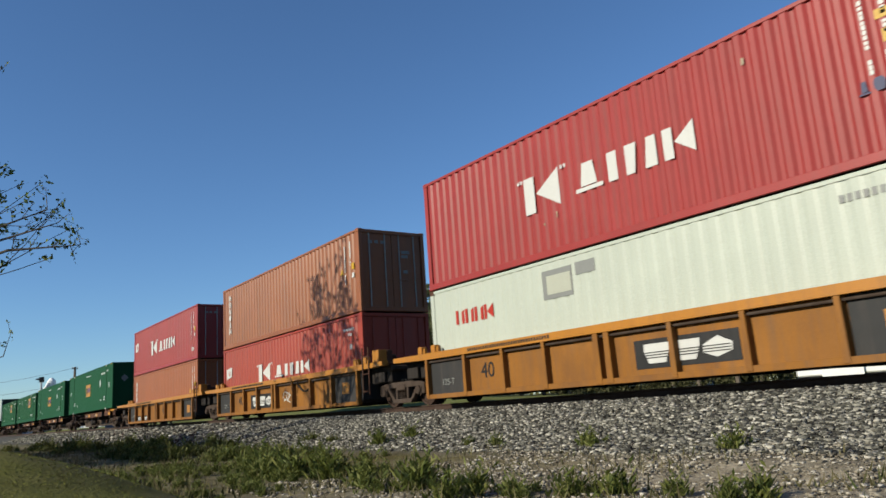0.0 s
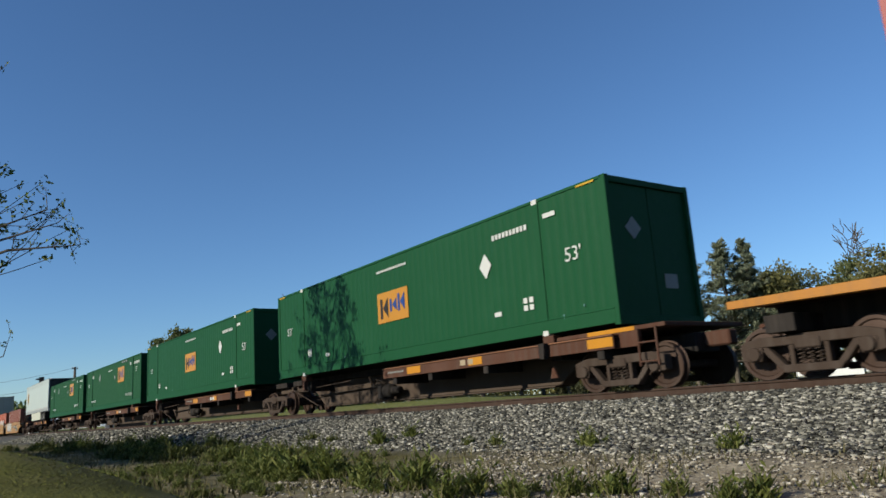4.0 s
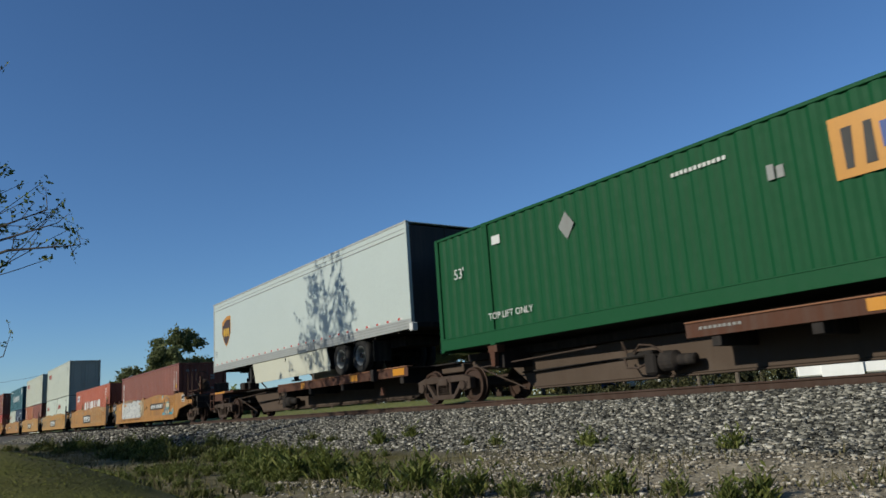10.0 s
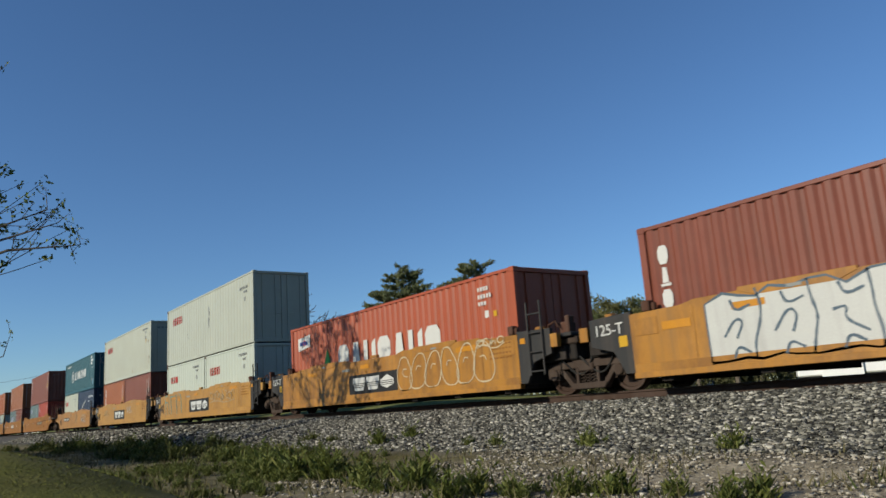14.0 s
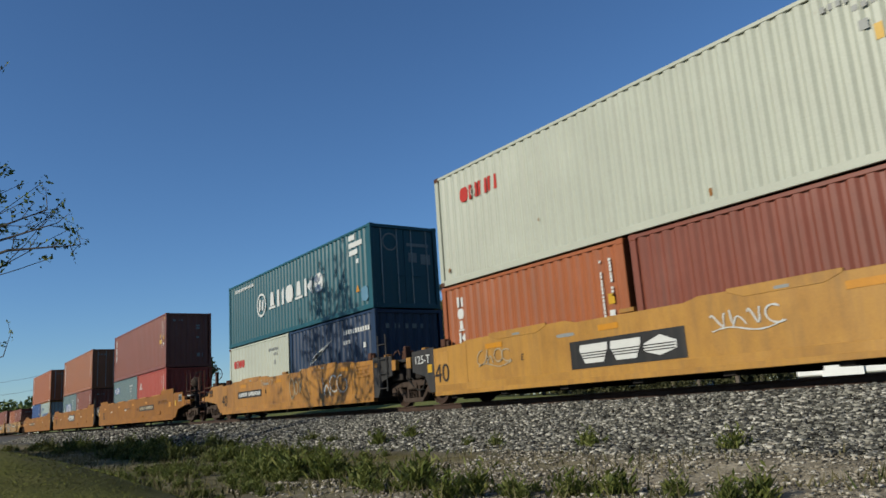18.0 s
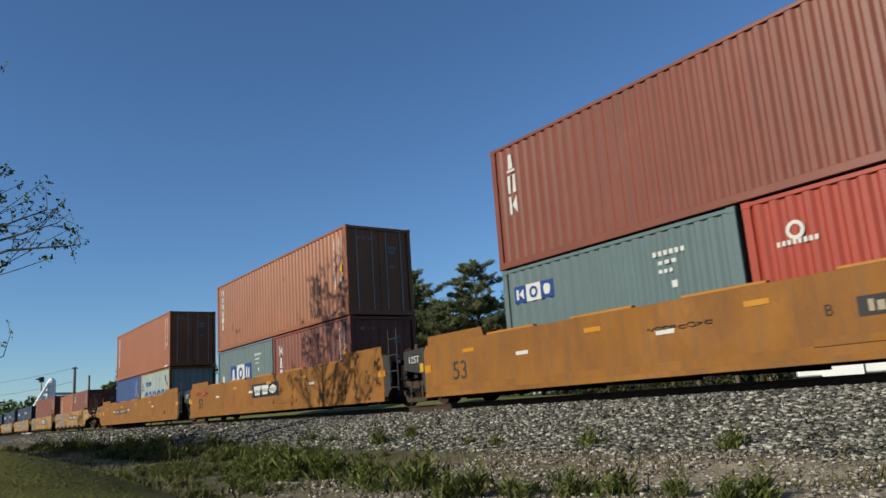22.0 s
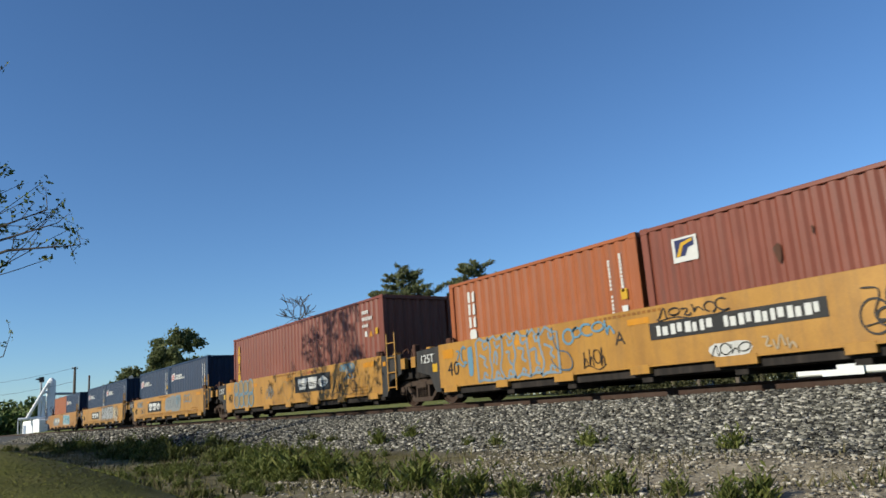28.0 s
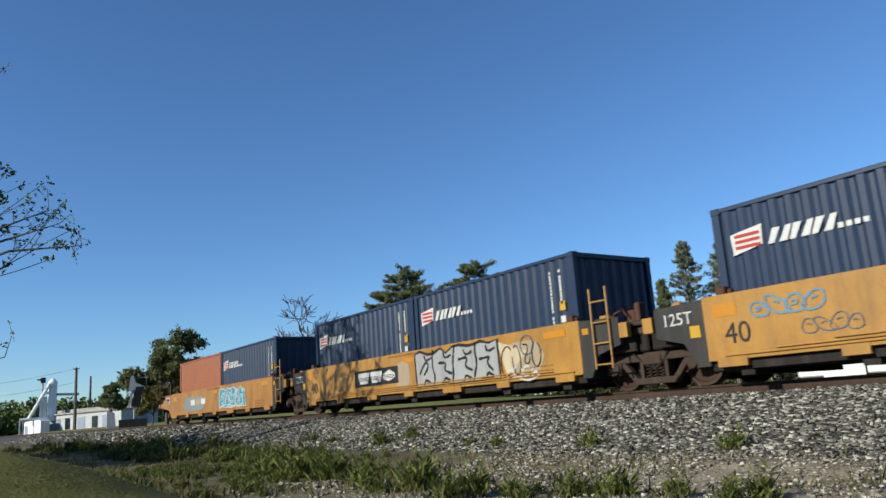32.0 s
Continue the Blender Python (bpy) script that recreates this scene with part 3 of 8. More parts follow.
def bulbs(parent, x0, x1, z0, z1, n, fillm, linem, seed, y=-1.486, lw=0.035, halo=None):
    """Swollen sprayed figures that overlap, each with a narrow top, a round foot, an outline and an inner stroke; no letters."""
    rnd = random.Random(seed)
    p, h = (x1 - x0) / n, z1 - z0
    r = lambda c: [(round(u, 3), round(v, 3)) for u, v in c]
    for i in range(n):
        xc, w = x0 + (i + 0.5) * p, p * rnd.uniform(1.0, 1.2)
        lo, hi = z0 + rnd.uniform(0, 0.06), z1 - rnd.uniform(0, 0.10)
        zc, hh, sk = (lo + hi) / 2, hi - lo, rnd.uniform(-0.12, 0.12)
        rim = []
        for q in range(26):
            t = 2 * math.pi * q / 26
            v = math.copysign(abs(math.sin(t)) ** 0.75, math.sin(t))
            k = 0.58 + 0.42 * math.cos(min(math.pi, max(0, (v + 0.55) * 1.5)))
            rim.append((xc + sk * v + w / 2 * math.copysign(abs(math.cos(t)) ** 0.7, math.cos(t)) * (0.45 + 0.55 * k) * rnd.uniform(0.95, 1.05), zc + hh / 2 * v))
        d = 0.0015 * (i % 2)
        if halo:
            poly("graffiti", halo, parent, r([(xc + (u - xc) * (1 + 0.20 / w) + 0.03, zc + (v - zc) * (1 + 0.12 / hh)) for u, v in rim]), y + 0.003 + d)
        if fillm:
            poly("graffiti", fillm, parent, r(rim), y - 0.001 - d)
        sprayed(linem, parent, rim + rim[:1], lw, y - 0.006 - d, rnd, ("bulb", x0, seed, i))
        e = rnd.choice((-1, 1))
        sprayed(linem, parent, [(xc - e * 0.16 * w, zc + hh * 0.12), (xc + e * 0.05 * w, zc + hh * 0.16), (xc + e * 0.14 * w, zc + hh * 0.02), (xc + e * 0.02 * w, zc - hh * 0.08), (xc - e * 0.2 * w, zc - hh * 0.1)][:rnd.choice((3, 5))], lw * 0.9, y - 0.010, rnd, ("bulb_in", x0, seed, i))


# ---- rail trucks ----
def truck_mesh_side(bm):
    """A cast side frame with two windows and a spring opening between."""
    prism(bm, [(-1.14, 0.33), (-1.14, 0.60), (-0.82, 0.68), (0.82, 0.68), (1.14, 0.60), (1.14, 0.33), (1.02, 0.31), (0.80, 0.52), (-0.80, 0.52), (-1.02, 0.31)], -0.09, 0.09)
    for s in (-1, 1):
        prism(bm, [(s * 0.84, 0.54), (s * 0.70, 0.54), (s * 0.36, 0.16), (s * 0.50, 0.16)], -0.07, 0.07)
        prism(bm, [(s * 0.32, 0.53), (s * 0.24, 0.53), (s * 0.24, 0.2), (s * 0.32, 0.2)], -0.08, 0.08)
        prism(bm, [(s * 0.78, 0.30), (s * 0.74, 0.52), (s * 1.04, 0.52), (s * 1.00, 0.30)], -0.11, 0.08)
    prism(bm, [(-0.54, 0.22), (0.54, 0.22), (0.44, 0.10), (-0.44, 0.10)], -0.09, 0.09)


def wheel_mesh(bm):
    lathe(bm, [(0.06, -0.075), (0.11, -0.075), (0.115, -0.045), (0.34, -0.030), (0.36, -0.062), (0.415, -0.062), (0.422, 0.045), (0.452, 0.050), (0.450, 0.075), (0.36, 0.075), (0.34, 0.02), (0.11, 0.02), (0.06, 0.03)], 32)


def rail_truck(u):
    t = thing("rail_truck", "grimy brown cast steel two-axle rail truck on the rails", "rail truck", "trucks under the train")
    MOVING.append((t, u, 0.0))
    for sy in (-1, 1):
        part("side_frame", shape("side_frame", truck_mesh_side, 0.012), TRUCK, t, "", (0, sy * 1.0, 0))
        for sx in (-0.889, 0.889):
            def cap(bm):
                lathe(bm, [(0.02, -0.06), (0.10, -0.06), (0.115, -0.04), (0.115, 0.06)], 14)
            part("bearing_cap", shape("bearing_cap", cap), TRUCK, t, "", pose(sx, sy * 1.10, 0.42, 0, 0, 0 if sy < 0 else 180))
        for k in range(3):
            def coil(bm):
                n, turns = 40, 4
                pts = [(0.05 * math.cos(2 * math.pi * turns * i / n), 0.05 * math.sin(2 * math.pi * turns * i / n), 0.24 * i / n) for i in range(n + 1)]
                polytube(bm, pts, 0.012, 5)
            part("spring", shape("spring", coil), TRUCK, t, "", ((k - 1) * 0.14, sy * 1.03, 0.21))
    boxpart("bolster", TRUCK, t, -0.21, 0.21, -1.12, 1.12, 0.45, 0.62, bevel=0.02)
    part("centre_bowl", shape("centre_bowl", lambda bm: tube(bm, (0, 0, 0.6), (0, 0, 0.78), 0.22, 16)), TRUCK, t)
    for sx in (-0.45, 0.45):
        boxpart("brake_beam", TRUCK, t, sx - 0.05, sx + 0.05, -0.78, 0.78, 0.33, 0.41)
    for sx in (-0.889, 0.889):
        ax = part("wheelset", shape("axle", lambda bm: tube(bm, (0, -1.06, 0), (0, 1.06, 0), 0.075, 12)), TRUCK, t, "", (sx, 0, 0.42))
        for sy in (-1, 1):
            part("wheel", shape("wheel", wheel_mesh), TREAD, ax, "rusty wheel with a bright tread", pose(0, sy * 0.755, 0, 0, 0, 0 if sy < 0 else 180))
    return t


# ---- well cars ----
def sides(name, material, parent, pts, y_out, y_in, label=""):
    """The same plate on both sides of a car."""
    key = (name, tuple(pts), y_out, y_in)
    part(name, shape(key, lambda bm: prism(bm, pts, -y_out, -y_in), 0.006), material, parent, label)
    part(name, shape((*key, 1), lambda bm: prism(bm, pts, y_in, y_out), 0.006), material, parent, label)


def ladder(parent, x, z0, z1, w, material, rungs=4, y=-1.50):
    """A side ladder with two stiles and its rungs."""
    for d in (-w / 2, w / 2):
        part("ladder_stile", shape(("stile", round(z1 - z0, 2)), lambda bm: tube(bm, (0, 0, 0), (0, 0, z1 - z0), 0.022, 8)), material, parent, "", (x + d, y, z0))
    for i in range(rungs):
        z = z0 + 0.08 + i * (z1 - z0 - 0.35) / max(1, rungs - 1)
        part("rung", shape(("rung", w), lambda bm: tube(bm, (-w / 2, 0, 0), (w / 2, 0, 0), 0.018, 8)), material, parent, "", (x, y, z))


def hoses(parent, x, seed):
    rnd = random.Random(seed)
    for k in range(2):
        def fill(bm):
            y, pts = rnd.uniform(-1.2, -0.7), []
            for i in range(9):
                t = i / 8
                pts.append((-0.45 + 0.9 * t, y + 0.1 * math.sin(3 * t), 0.75 - 0.35 * math.sin(math.pi * t)))
            polytube(bm, pts, 0.02, 6)
        part("air_hose", shape(("hose", seed, k), fill), RUBBER, parent, "", (x + 0.1 * k, 0, 0))


def lock_stand(parent, x, z, material):
    """A corner fitting that holds the upper container, with its lever."""
    boxpart("lock_stand", material, parent, x - 0.09, x + 0.09, -1.40, -1.22, z, z + 0.20, bevel=0.02)
    boxpart("lock_stand", material, parent, x + 0.12, x + 0.20, -1.38, -1.28, z, z + 0.15, bevel=0.02)


def brake_end(u_obj, x, s, tank=None, tz=1.72):
    """What stands on a car's end platform: tank, brake stand with its wheel, grab irons, boxes."""
    if tank:
        part("air_reservoir", shape("air_reservoir", lambda bm: lathe(bm, [(0.05, -0.62), (0.2, -0.58), (0.24, -0.48), (0.24, 0.48), (0.2, 0.58), (0.05, 0.62)], 16)), SPINE, u_obj, "", pose(x - s * tank, -0.65, tz, 0, 0, 70))
        for d in (-0.3, 0.3):
            boxpart("tank_saddle", SPINE, u_obj, x - s * tank + d - 0.04, x - s * tank + d + 0.04, -0.85, -0.45, 1.38, tz - 0.16)
    xs = x - 0.12 if s > 0 else x + 0.85
    bs = boxpart("brake_stand", BARE_RUST, u_obj, xs - 0.06, xs + 0.06, -1.05, -0.93, 1.24, 2.08, bevel=0.015)

    def rim(bm):
        n = 24
        for i in range(n):
            a, b = 2 * math.pi * i / n, 2 * math.pi * (i + 1) / n
            tube(bm, (0, 0.28 * math.cos(a), 0.28 * math.sin(a)), (0, 0.28 * math.cos(b), 0.28 * math.sin(b)), 0.018, 5)
        for i in range(5):
            a = 2 * math.pi * i / 5
            tube(bm, (0, 0, 0), (0, 0.28 * math.cos(a), 0.28 * math.sin(a)), 0.012, 5)
    part("brake_wheel", shape("brake_wheel", rim), TRUCK, bs, "", (s * 0.13, 0.0, 0.36))
    # near-black plate and block added to stand for the shade between car ends
    boxpart("end_sill", UNDER, u_obj, min(x - s * 0.16, x + s * 0.02), max(x - s * 0.16, x + s * 0.02), -1.22, 1.22, 0.62, 1.18, bevel=0.02)
    boxpart("draft_pocket", UNDER, u_obj, min(x - s * 0.9, x), max(x - s * 0.9, x), -0.55, 0.55, 0.42, 0.78, bevel=0.03)
    boxpart("valve_box", TRUCK, u_obj, x - s * 1.05 - 0.16, x - s * 1.05 + 0.16, -1.12, -0.82, 0.98, 1.36, bevel=0.03)
    for k, d in enumerate((-0.75, -0.5, 0.5)):
        part("air_hose", shape(("end_hose", k, s), lambda bm: polytube(bm, [(0, d, 0.86), (s * 0.18, d, 0.72), (s * 0.34, d * 0.9, 0.46), (s * 0.55, d * 0.6, 0.36), (s * 0.72, d * 0.3, 0.42)], 0.026, 6)), RUBBER, u_obj, "", (x, 0, 0))
    part("uncoupling_lever", shape(("uncoupling_lever", s), lambda bm: polytube(bm, [(0, -1.36, 0.98), (s * 0.10, -1.30, 0.92), (s * 0.12, -0.5, 0.90), (s * 0.25, -0.1, 0.98)], 0.016, 6)), TRUCK, u_obj, "", (x, 0, 0))
    boxpart("control_box", TRUCK, u_obj, x - s * 0.5 - 0.18, x - s * 0.5 + 0.18, -0.2, 0.4, 1.3, 1.75, bevel=0.02)
    boxpart("running_board", BARE_RUST, u_obj, min(x - s * 1.3, x + s * 0.1), max(x - s * 1.3, x + s * 0.1), -1.25, -0.95, 1.42, 1.46)
    for d in (0.0, -0.62):
        part("grab_iron", shape("grab_iron", lambda bm: tube(bm, (0, 0, 0), (0, 0, 1.45), 0.024, 8)), BARE_RUST, u_obj, "", (x + s * (0.05 + d), -1.46, 0.75))
    for z in (0.42, 0.85, 1.28):
        part("step", shape("end_step", lambda bm: tube(bm, (-0.31, 0, 0), (0.31, 0, 0), 0.02, 8)), BARE_RUST, u_obj, "", (x - s * 0.26, -1.46, z))


def coupler(parent, x, s):
    boxpart("draft_sill", UNDER, parent, min(x - s * 2.6, x), max(x - s * 2.6, x), -0.35, 0.35, 0.62, 0.98, bevel=0.02)
    boxpart("coupler", BARE_RUST, parent, min(x, x + s * 0.55), max(x, x + s * 0.55), -0.13, 0.13, 0.70, 0.98, bevel=0.03)


def well_frame(u, name_label, half, mat, kind, left, right, group):
    """The common parts of a well car unit. left, right: 'joint' (it shares a truck) or 'end' (its own truck and coupler)."""
    c = thing("well_car_unit", name_label, "well car", group)
    MOVING.append((c, u, 0.0))
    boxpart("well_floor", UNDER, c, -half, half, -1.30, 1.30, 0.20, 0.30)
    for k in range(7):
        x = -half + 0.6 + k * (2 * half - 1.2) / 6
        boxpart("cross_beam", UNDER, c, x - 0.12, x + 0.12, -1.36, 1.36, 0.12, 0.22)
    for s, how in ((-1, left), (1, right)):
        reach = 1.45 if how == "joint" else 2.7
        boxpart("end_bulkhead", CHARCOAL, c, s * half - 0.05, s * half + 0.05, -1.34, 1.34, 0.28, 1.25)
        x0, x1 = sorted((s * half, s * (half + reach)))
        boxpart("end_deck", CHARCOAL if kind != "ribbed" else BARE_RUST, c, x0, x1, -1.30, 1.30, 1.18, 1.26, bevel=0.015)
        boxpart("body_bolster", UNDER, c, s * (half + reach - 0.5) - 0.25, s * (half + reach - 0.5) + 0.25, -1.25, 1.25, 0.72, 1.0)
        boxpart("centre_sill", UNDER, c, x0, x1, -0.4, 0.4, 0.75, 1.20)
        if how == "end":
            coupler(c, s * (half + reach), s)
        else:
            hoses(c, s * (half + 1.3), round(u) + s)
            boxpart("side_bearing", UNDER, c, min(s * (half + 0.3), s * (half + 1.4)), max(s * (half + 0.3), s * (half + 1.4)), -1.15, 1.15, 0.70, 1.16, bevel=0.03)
            if s > 0:
                boxpart("gear_box", BARE_RUST, c, half + 0.85, half + 1.10, -1.05, -0.75, 1.26, 1.52, bevel=0.03)
                boxpart("bracket", BARE_RUST, c, half + 1.20, half + 1.32, -1.20, -1.02, 1.26, 1.62, bevel=0.02)
                part("lever", shape("gear_lever", lambda bm: polytube(bm, [(0, 0, 0), (0.12, 0, 0.22), (0.34, 0, 0.28), (0.42, 0, 0.14)], 0.022, 6)), BARE_RUST, c, "", (half + 0.55, -1.15, 1.26))
                boxpart("bearing_pad", TRUCK, c, half + 1.0, half + 1.5, -1.2, -0.5, 1.02, 1.17, bevel=0.03)
    return c


def ribbed_unit(u, left, right, tag):
    """The older car with ribbed side plates and a bright top chord."""
    half = 6.17
    c = well_frame(u, "rusty yellow well car unit with ribbed sides and bright top chord", half, YELLOW, "ribbed", left, right, "ribbed well cars")
    sides("side_sheet", OCHRE, c, [(-half, 0.24), (half, 0.24), (half, 1.13), (-half, 1.13)], 1.33, 1.30)
    part("train_pipe", shape("train_pipe", lambda bm: tube(bm, (-half + 0.1, -1.40, 1.055), (half - 0.1, -1.40, 1.055), 0.028, 8)), TRUCK, c)
    for s in (-1, 1):
        x0, x1 = sorted((s * 4.52, s * (half + 0.02)))
        sides("end_panel", CHARCOAL, c, [(x0, 0.22), (x1, 0.22), (x1, 1.12), (x0, 1.12)], 1.355, 1.332, "charcoal end panel")
    ext = [half + (1.5 if left == "joint" else 2.9), half + (1.5 if right == "joint" else 1.6)]
    sides("top_chord", CHORD, c, [(-ext[0], 1.16), (-half, 1.12), (half, 1.12), (ext[1], 1.16), (ext[1], 1.285), (-ext[0], 1.285)], 1.50, 1.28, "bright yellow top chord")
    sides("bottom_chord", OCHRE, c, [(-half, 0.14), (half, 0.14), (half, 0.25), (-half, 0.25)], 1.47, 1.36)
    for x in (-6.12, -4.53, -3.11, -1.75, -0.26, 0.02, 1.49, 2.92, 4.44, 6.12):
        w = 0.06 if abs(x + 0.12) > 0.3 else 0.08
        sides("post", OCHRE, c, [(x - w, 0.16), (x + w, 0.16), (x + w * 0.8, 1.125), (x - w * 0.8, 1.125)], 1.485, 1.33)
    for s in (-1, 1):
        for x in (5.9, 6.5):
            lock_stand(c, s * x, 1.285, CHORD)
    lettering("125-T", 0.22, GREYMARK, c, -5.35, 0.52, -1.36)
    if right == "joint":
        ladder(c, half + 0.62, 0.42, 1.75, 0.36, BARE_RUST, 3, -1.52)
        boxpart("access_box", CHORD, c, half + 0.95, half + 1.30, -1.48, -1.2, 1.29, 1.62)
    return c


def number_panel(c, x0, x1, z0, z1, n1, n2, y=-1.486, dark=BLACK, light=WHITE):
    plate("number_panel", dark, c, x0, x1, z0, z1, y)
    w, m = x1 - x0, (z1 - z0) * 0.2
    # each mark a pair of bars, unlike in width
    for a, b, n in ((0.05, 0.40, n1), (0.47, 0.96, n2)):
        for i, (p, q) in enumerate(row_spans(x0 + a * w, x0 + b * w, n, 0.22)):
            g = (q - p) * (0.34 + 0.08 * (i % 3))
            plate("marking", light, c, p, p + g, z0 + m, z1 - m, y - 0.006)
            plate("marking", light, c, q - (q - p - g) * 0.7, q, z0 + m + (0.03 if i % 2 else 0), z1 - m - (0.0 if i % 2 else 0.03), y - 0.006)


def brand_panel(c, x0, x1, z0, z1, y=-1.486):
    """A black panel with three plain white slanted slabs, striped across the middle."""
    plate("brand_panel", BLACK, c, x0, x1, z0, z1, y)
    w, h = x1 - x0, z1 - z0
    zs = [z0 + h * k for k in (0.17, 0.34, 0.60, 0.84)]
    for k in range(3):
        a = x0 + w * (0.08 + 0.29 * k)
        b = a + w * 0.26
        f = lambda x, z: (round(x + 0.06 * (z - z0) / h, 3), round(z, 3))
        m = (a + b) / 2
        t = w * (0.075 if k < 2 else 0.10)
        if k < 2:
            poly("marking", WHITE, c, [f(m - t, zs[0]), f(m + t * 1.3, zs[0]), f(b, zs[2]), f(b, zs[3]), f(a, zs[3]), f(a, zs[2])], y - 0.006)
        else:
            poly("marking", WHITE, c, [f(a, zs[1]), f(m, zs[0]), f(b, zs[1]), f(b, zs[2]), f(m, zs[3]), f(a, zs[2])], y - 0.006)
    for k in range(3):
        zz = z0 + h * (0.34 + 0.09 * k)
        plate("marking", BLACK, c, x0 + w * 0.10, x1 - w * 0.08, zz, zz + h * 0.035, y - 0.012)


def end_shapes(c, half, s, how, mat, top):
    """The plates at a car's end: a charcoal panel over a shared truck, or the sloping body of a car's own end."""
    f = lambda pts: [(s * x, z) for x, z in pts]
    if how == "joint" and s > 0 and half > 8:
        sides("end_panel", CHARCOAL, c, f([(half - 0.02, 0.30), (half + 0.16, 0.30), (half + 0.38, 0.66), (half + 0.38, top - 0.10), (half - 0.02, top - 0.02)]), 1.47, 1.38, "charcoal end panel")
    elif how == "joint" and half > 8:
        sides("end_panel", CHARCOAL, c, f([(half - 0.02, 0.30), (half + 0.06, 0.30), (half + 0.16, 0.80), (half + 0.98, 0.93), (half + 0.98, top - 0.06), (half - 0.02, top - 0.02)]), 1.47, 1.38, "charcoal end panel")
    elif how == "joint":
        sides("end_panel", CHARCOAL, c, f([(half - 0.02, 0.30), (half + 0.22, 0.30), (half + 0.46, 0.72), (half + 1.02, 0.86), (half + 1.02, top - 0.06), (half - 0.02, top - 0.02)]), 1.47, 1.38, "charcoal end panel")
    else:
        sides("end_body", mat, c, f([(half - 0.02, 0.24), (half + 0.36, 0.30), (half + 0.74, 0.66), (half + 1.85, 0.80), (half + 1.85, top - 0.28), (half + 1.5, top - 0.22), (half + 1.5, top - 0.04), (half - 0.02, top - 0.02)]), 1.47, 1.40)
        sides("end_step_plate", mat, c, f([(half + 1.85, 0.82), (half + 2.75, 0.82), (half + 2.75, 1.02), (half + 1.85, 1.06)]), 1.46, 1.38)


def smooth_unit(u, left, right, mat=YELLOW, tab=False, group="smooth-sided well cars", label="yellow smooth-sided well car unit with stencilled panels"):
    """The newer forty-foot car with smooth sides."""
    half, top = 6.32, 1.44
    c = well_frame(u, label, half, mat, "smooth", left, right, group)
    sides("side_plate", mat, c, [(-half, 0.26), (half, 0.26), (half, 1.36), (5.2, 1.38), (4.9, top), (1.6, top + 0.03), (1.3, 1.40), (-1.3, 1.40), (-1.6, top + 0.03), (-4.9, top), (-5.2, 1.38), (-half, 1.36)] if not tab else [(-half, 0.40), (half, 0.40), (half, top), (-half, top)], 1.48, 1.40)
    if tab:
        sides("bottom_sill", UNDER, c, [(-half, 0.22), (half, 0.22), (half, 0.42), (-half, 0.42)], 1.395, 1.34, "dark recessed sill")
        for k, w in enumerate((0.27, 0.20, 0.27, 0.22, 0.38, 0.22, 0.27)):
            x = -5.88 + k * 1.95
            sides("foot_tab", mat, c, [(x - w, 0.27), (x + w, 0.27), (x + w, 0.43), (x - w, 0.43)], 1.505, 1.40)
        sides("bottom_lip", mat, c, [(-half, 0.38), (half, 0.38), (half, 0.405), (-half, 0.405)], 1.495, 1.40)
    else:
        sides("bottom_flange", mat, c, [(-half, 0.20), (half, 0.20), (half, 0.30), (-half, 0.30)], 1.50, 1.36)
    if tab:
        plate("label", PATCH_ORANGE, c, -6.13, -5.70, 1.08, 1.29, -1.484)
    else:
        sides("bottom_angle", mat, c, [(-half + 0.03, 0.27), (half - 0.03, 0.27), (half - 0.03, 0.45), (-half + 0.03, 0.45)], 1.492, 1.47)
        for x in (-4.95, 5.05):
            sides("seam", mat, c, [(x - 0.02, 0.46), (x + 0.02, 0.46), (x + 0.02, 1.34), (x - 0.02, 1.34)], 1.488, 1.47)
        for x in (-3.1, 3.1):
            sides("lid_plate", mat, c, [(x - 0.95, 1.44), (x - 0.65, 1.33), (x + 0.65, 1.33), (x + 0.95, 1.44), (x + 0.95, 1.50), (x - 0.95, 1.50)], 1.489, 1.43)
            plate("label", GREYMARK, c, x - 0.12, x + 0.12, 1.36, 1.41, -1.491)
        for x in (-5.95, 5.95):
            sides("door_panel", mat, c, [(x - 0.26, 0.95), (x + 0.26, 0.95), (x + 0.26, 1.26), (x - 0.26, 1.26)], 1.487, 1.47)
        for k, x in enumerate((-3.2, 0.0, 3.2)):
            boxpart("guide_lug", mat, c, x - 0.18, x + 0.18, -1.44, -1.34, 1.42, 1.50)
    for s, how in ((-1, left), (1, right)):
        end_shapes(c, half, s, how, mat, top)
        lock_stand(c, s * 6.0, top - 0.06, BARE_RUST)
        lock_stand(c, s * 6.9, 1.26, mat)
    if left == "joint":
        lettering("125-T" if not tab else "125T", 0.30, WHITE, c, -6.86, 1.14, -1.475)
        plate("label", LABEL_YELLOW, c, -6.62, -6.42, 0.80, 1.0, -1.476)
        boxpart("hook_eye", mat, c, -7.62, -7.40, -1.48, -1.36, 0.98, 1.26)
    if right == "joint":
        ladder(c, half + 0.62, 0.45, 2.0, 0.42, CHARCOAL if not tab else YELLOW, 4, -1.52)
        plate("label", PATCH_ORANGE, c, half + 0.08, half + 0.24, 1.14, 1.26, -1.476)
        boxpart("hook_eye", mat, c, half + 1.02, half + 1.22, -1.48, -1.36, 0.98, 1.26)
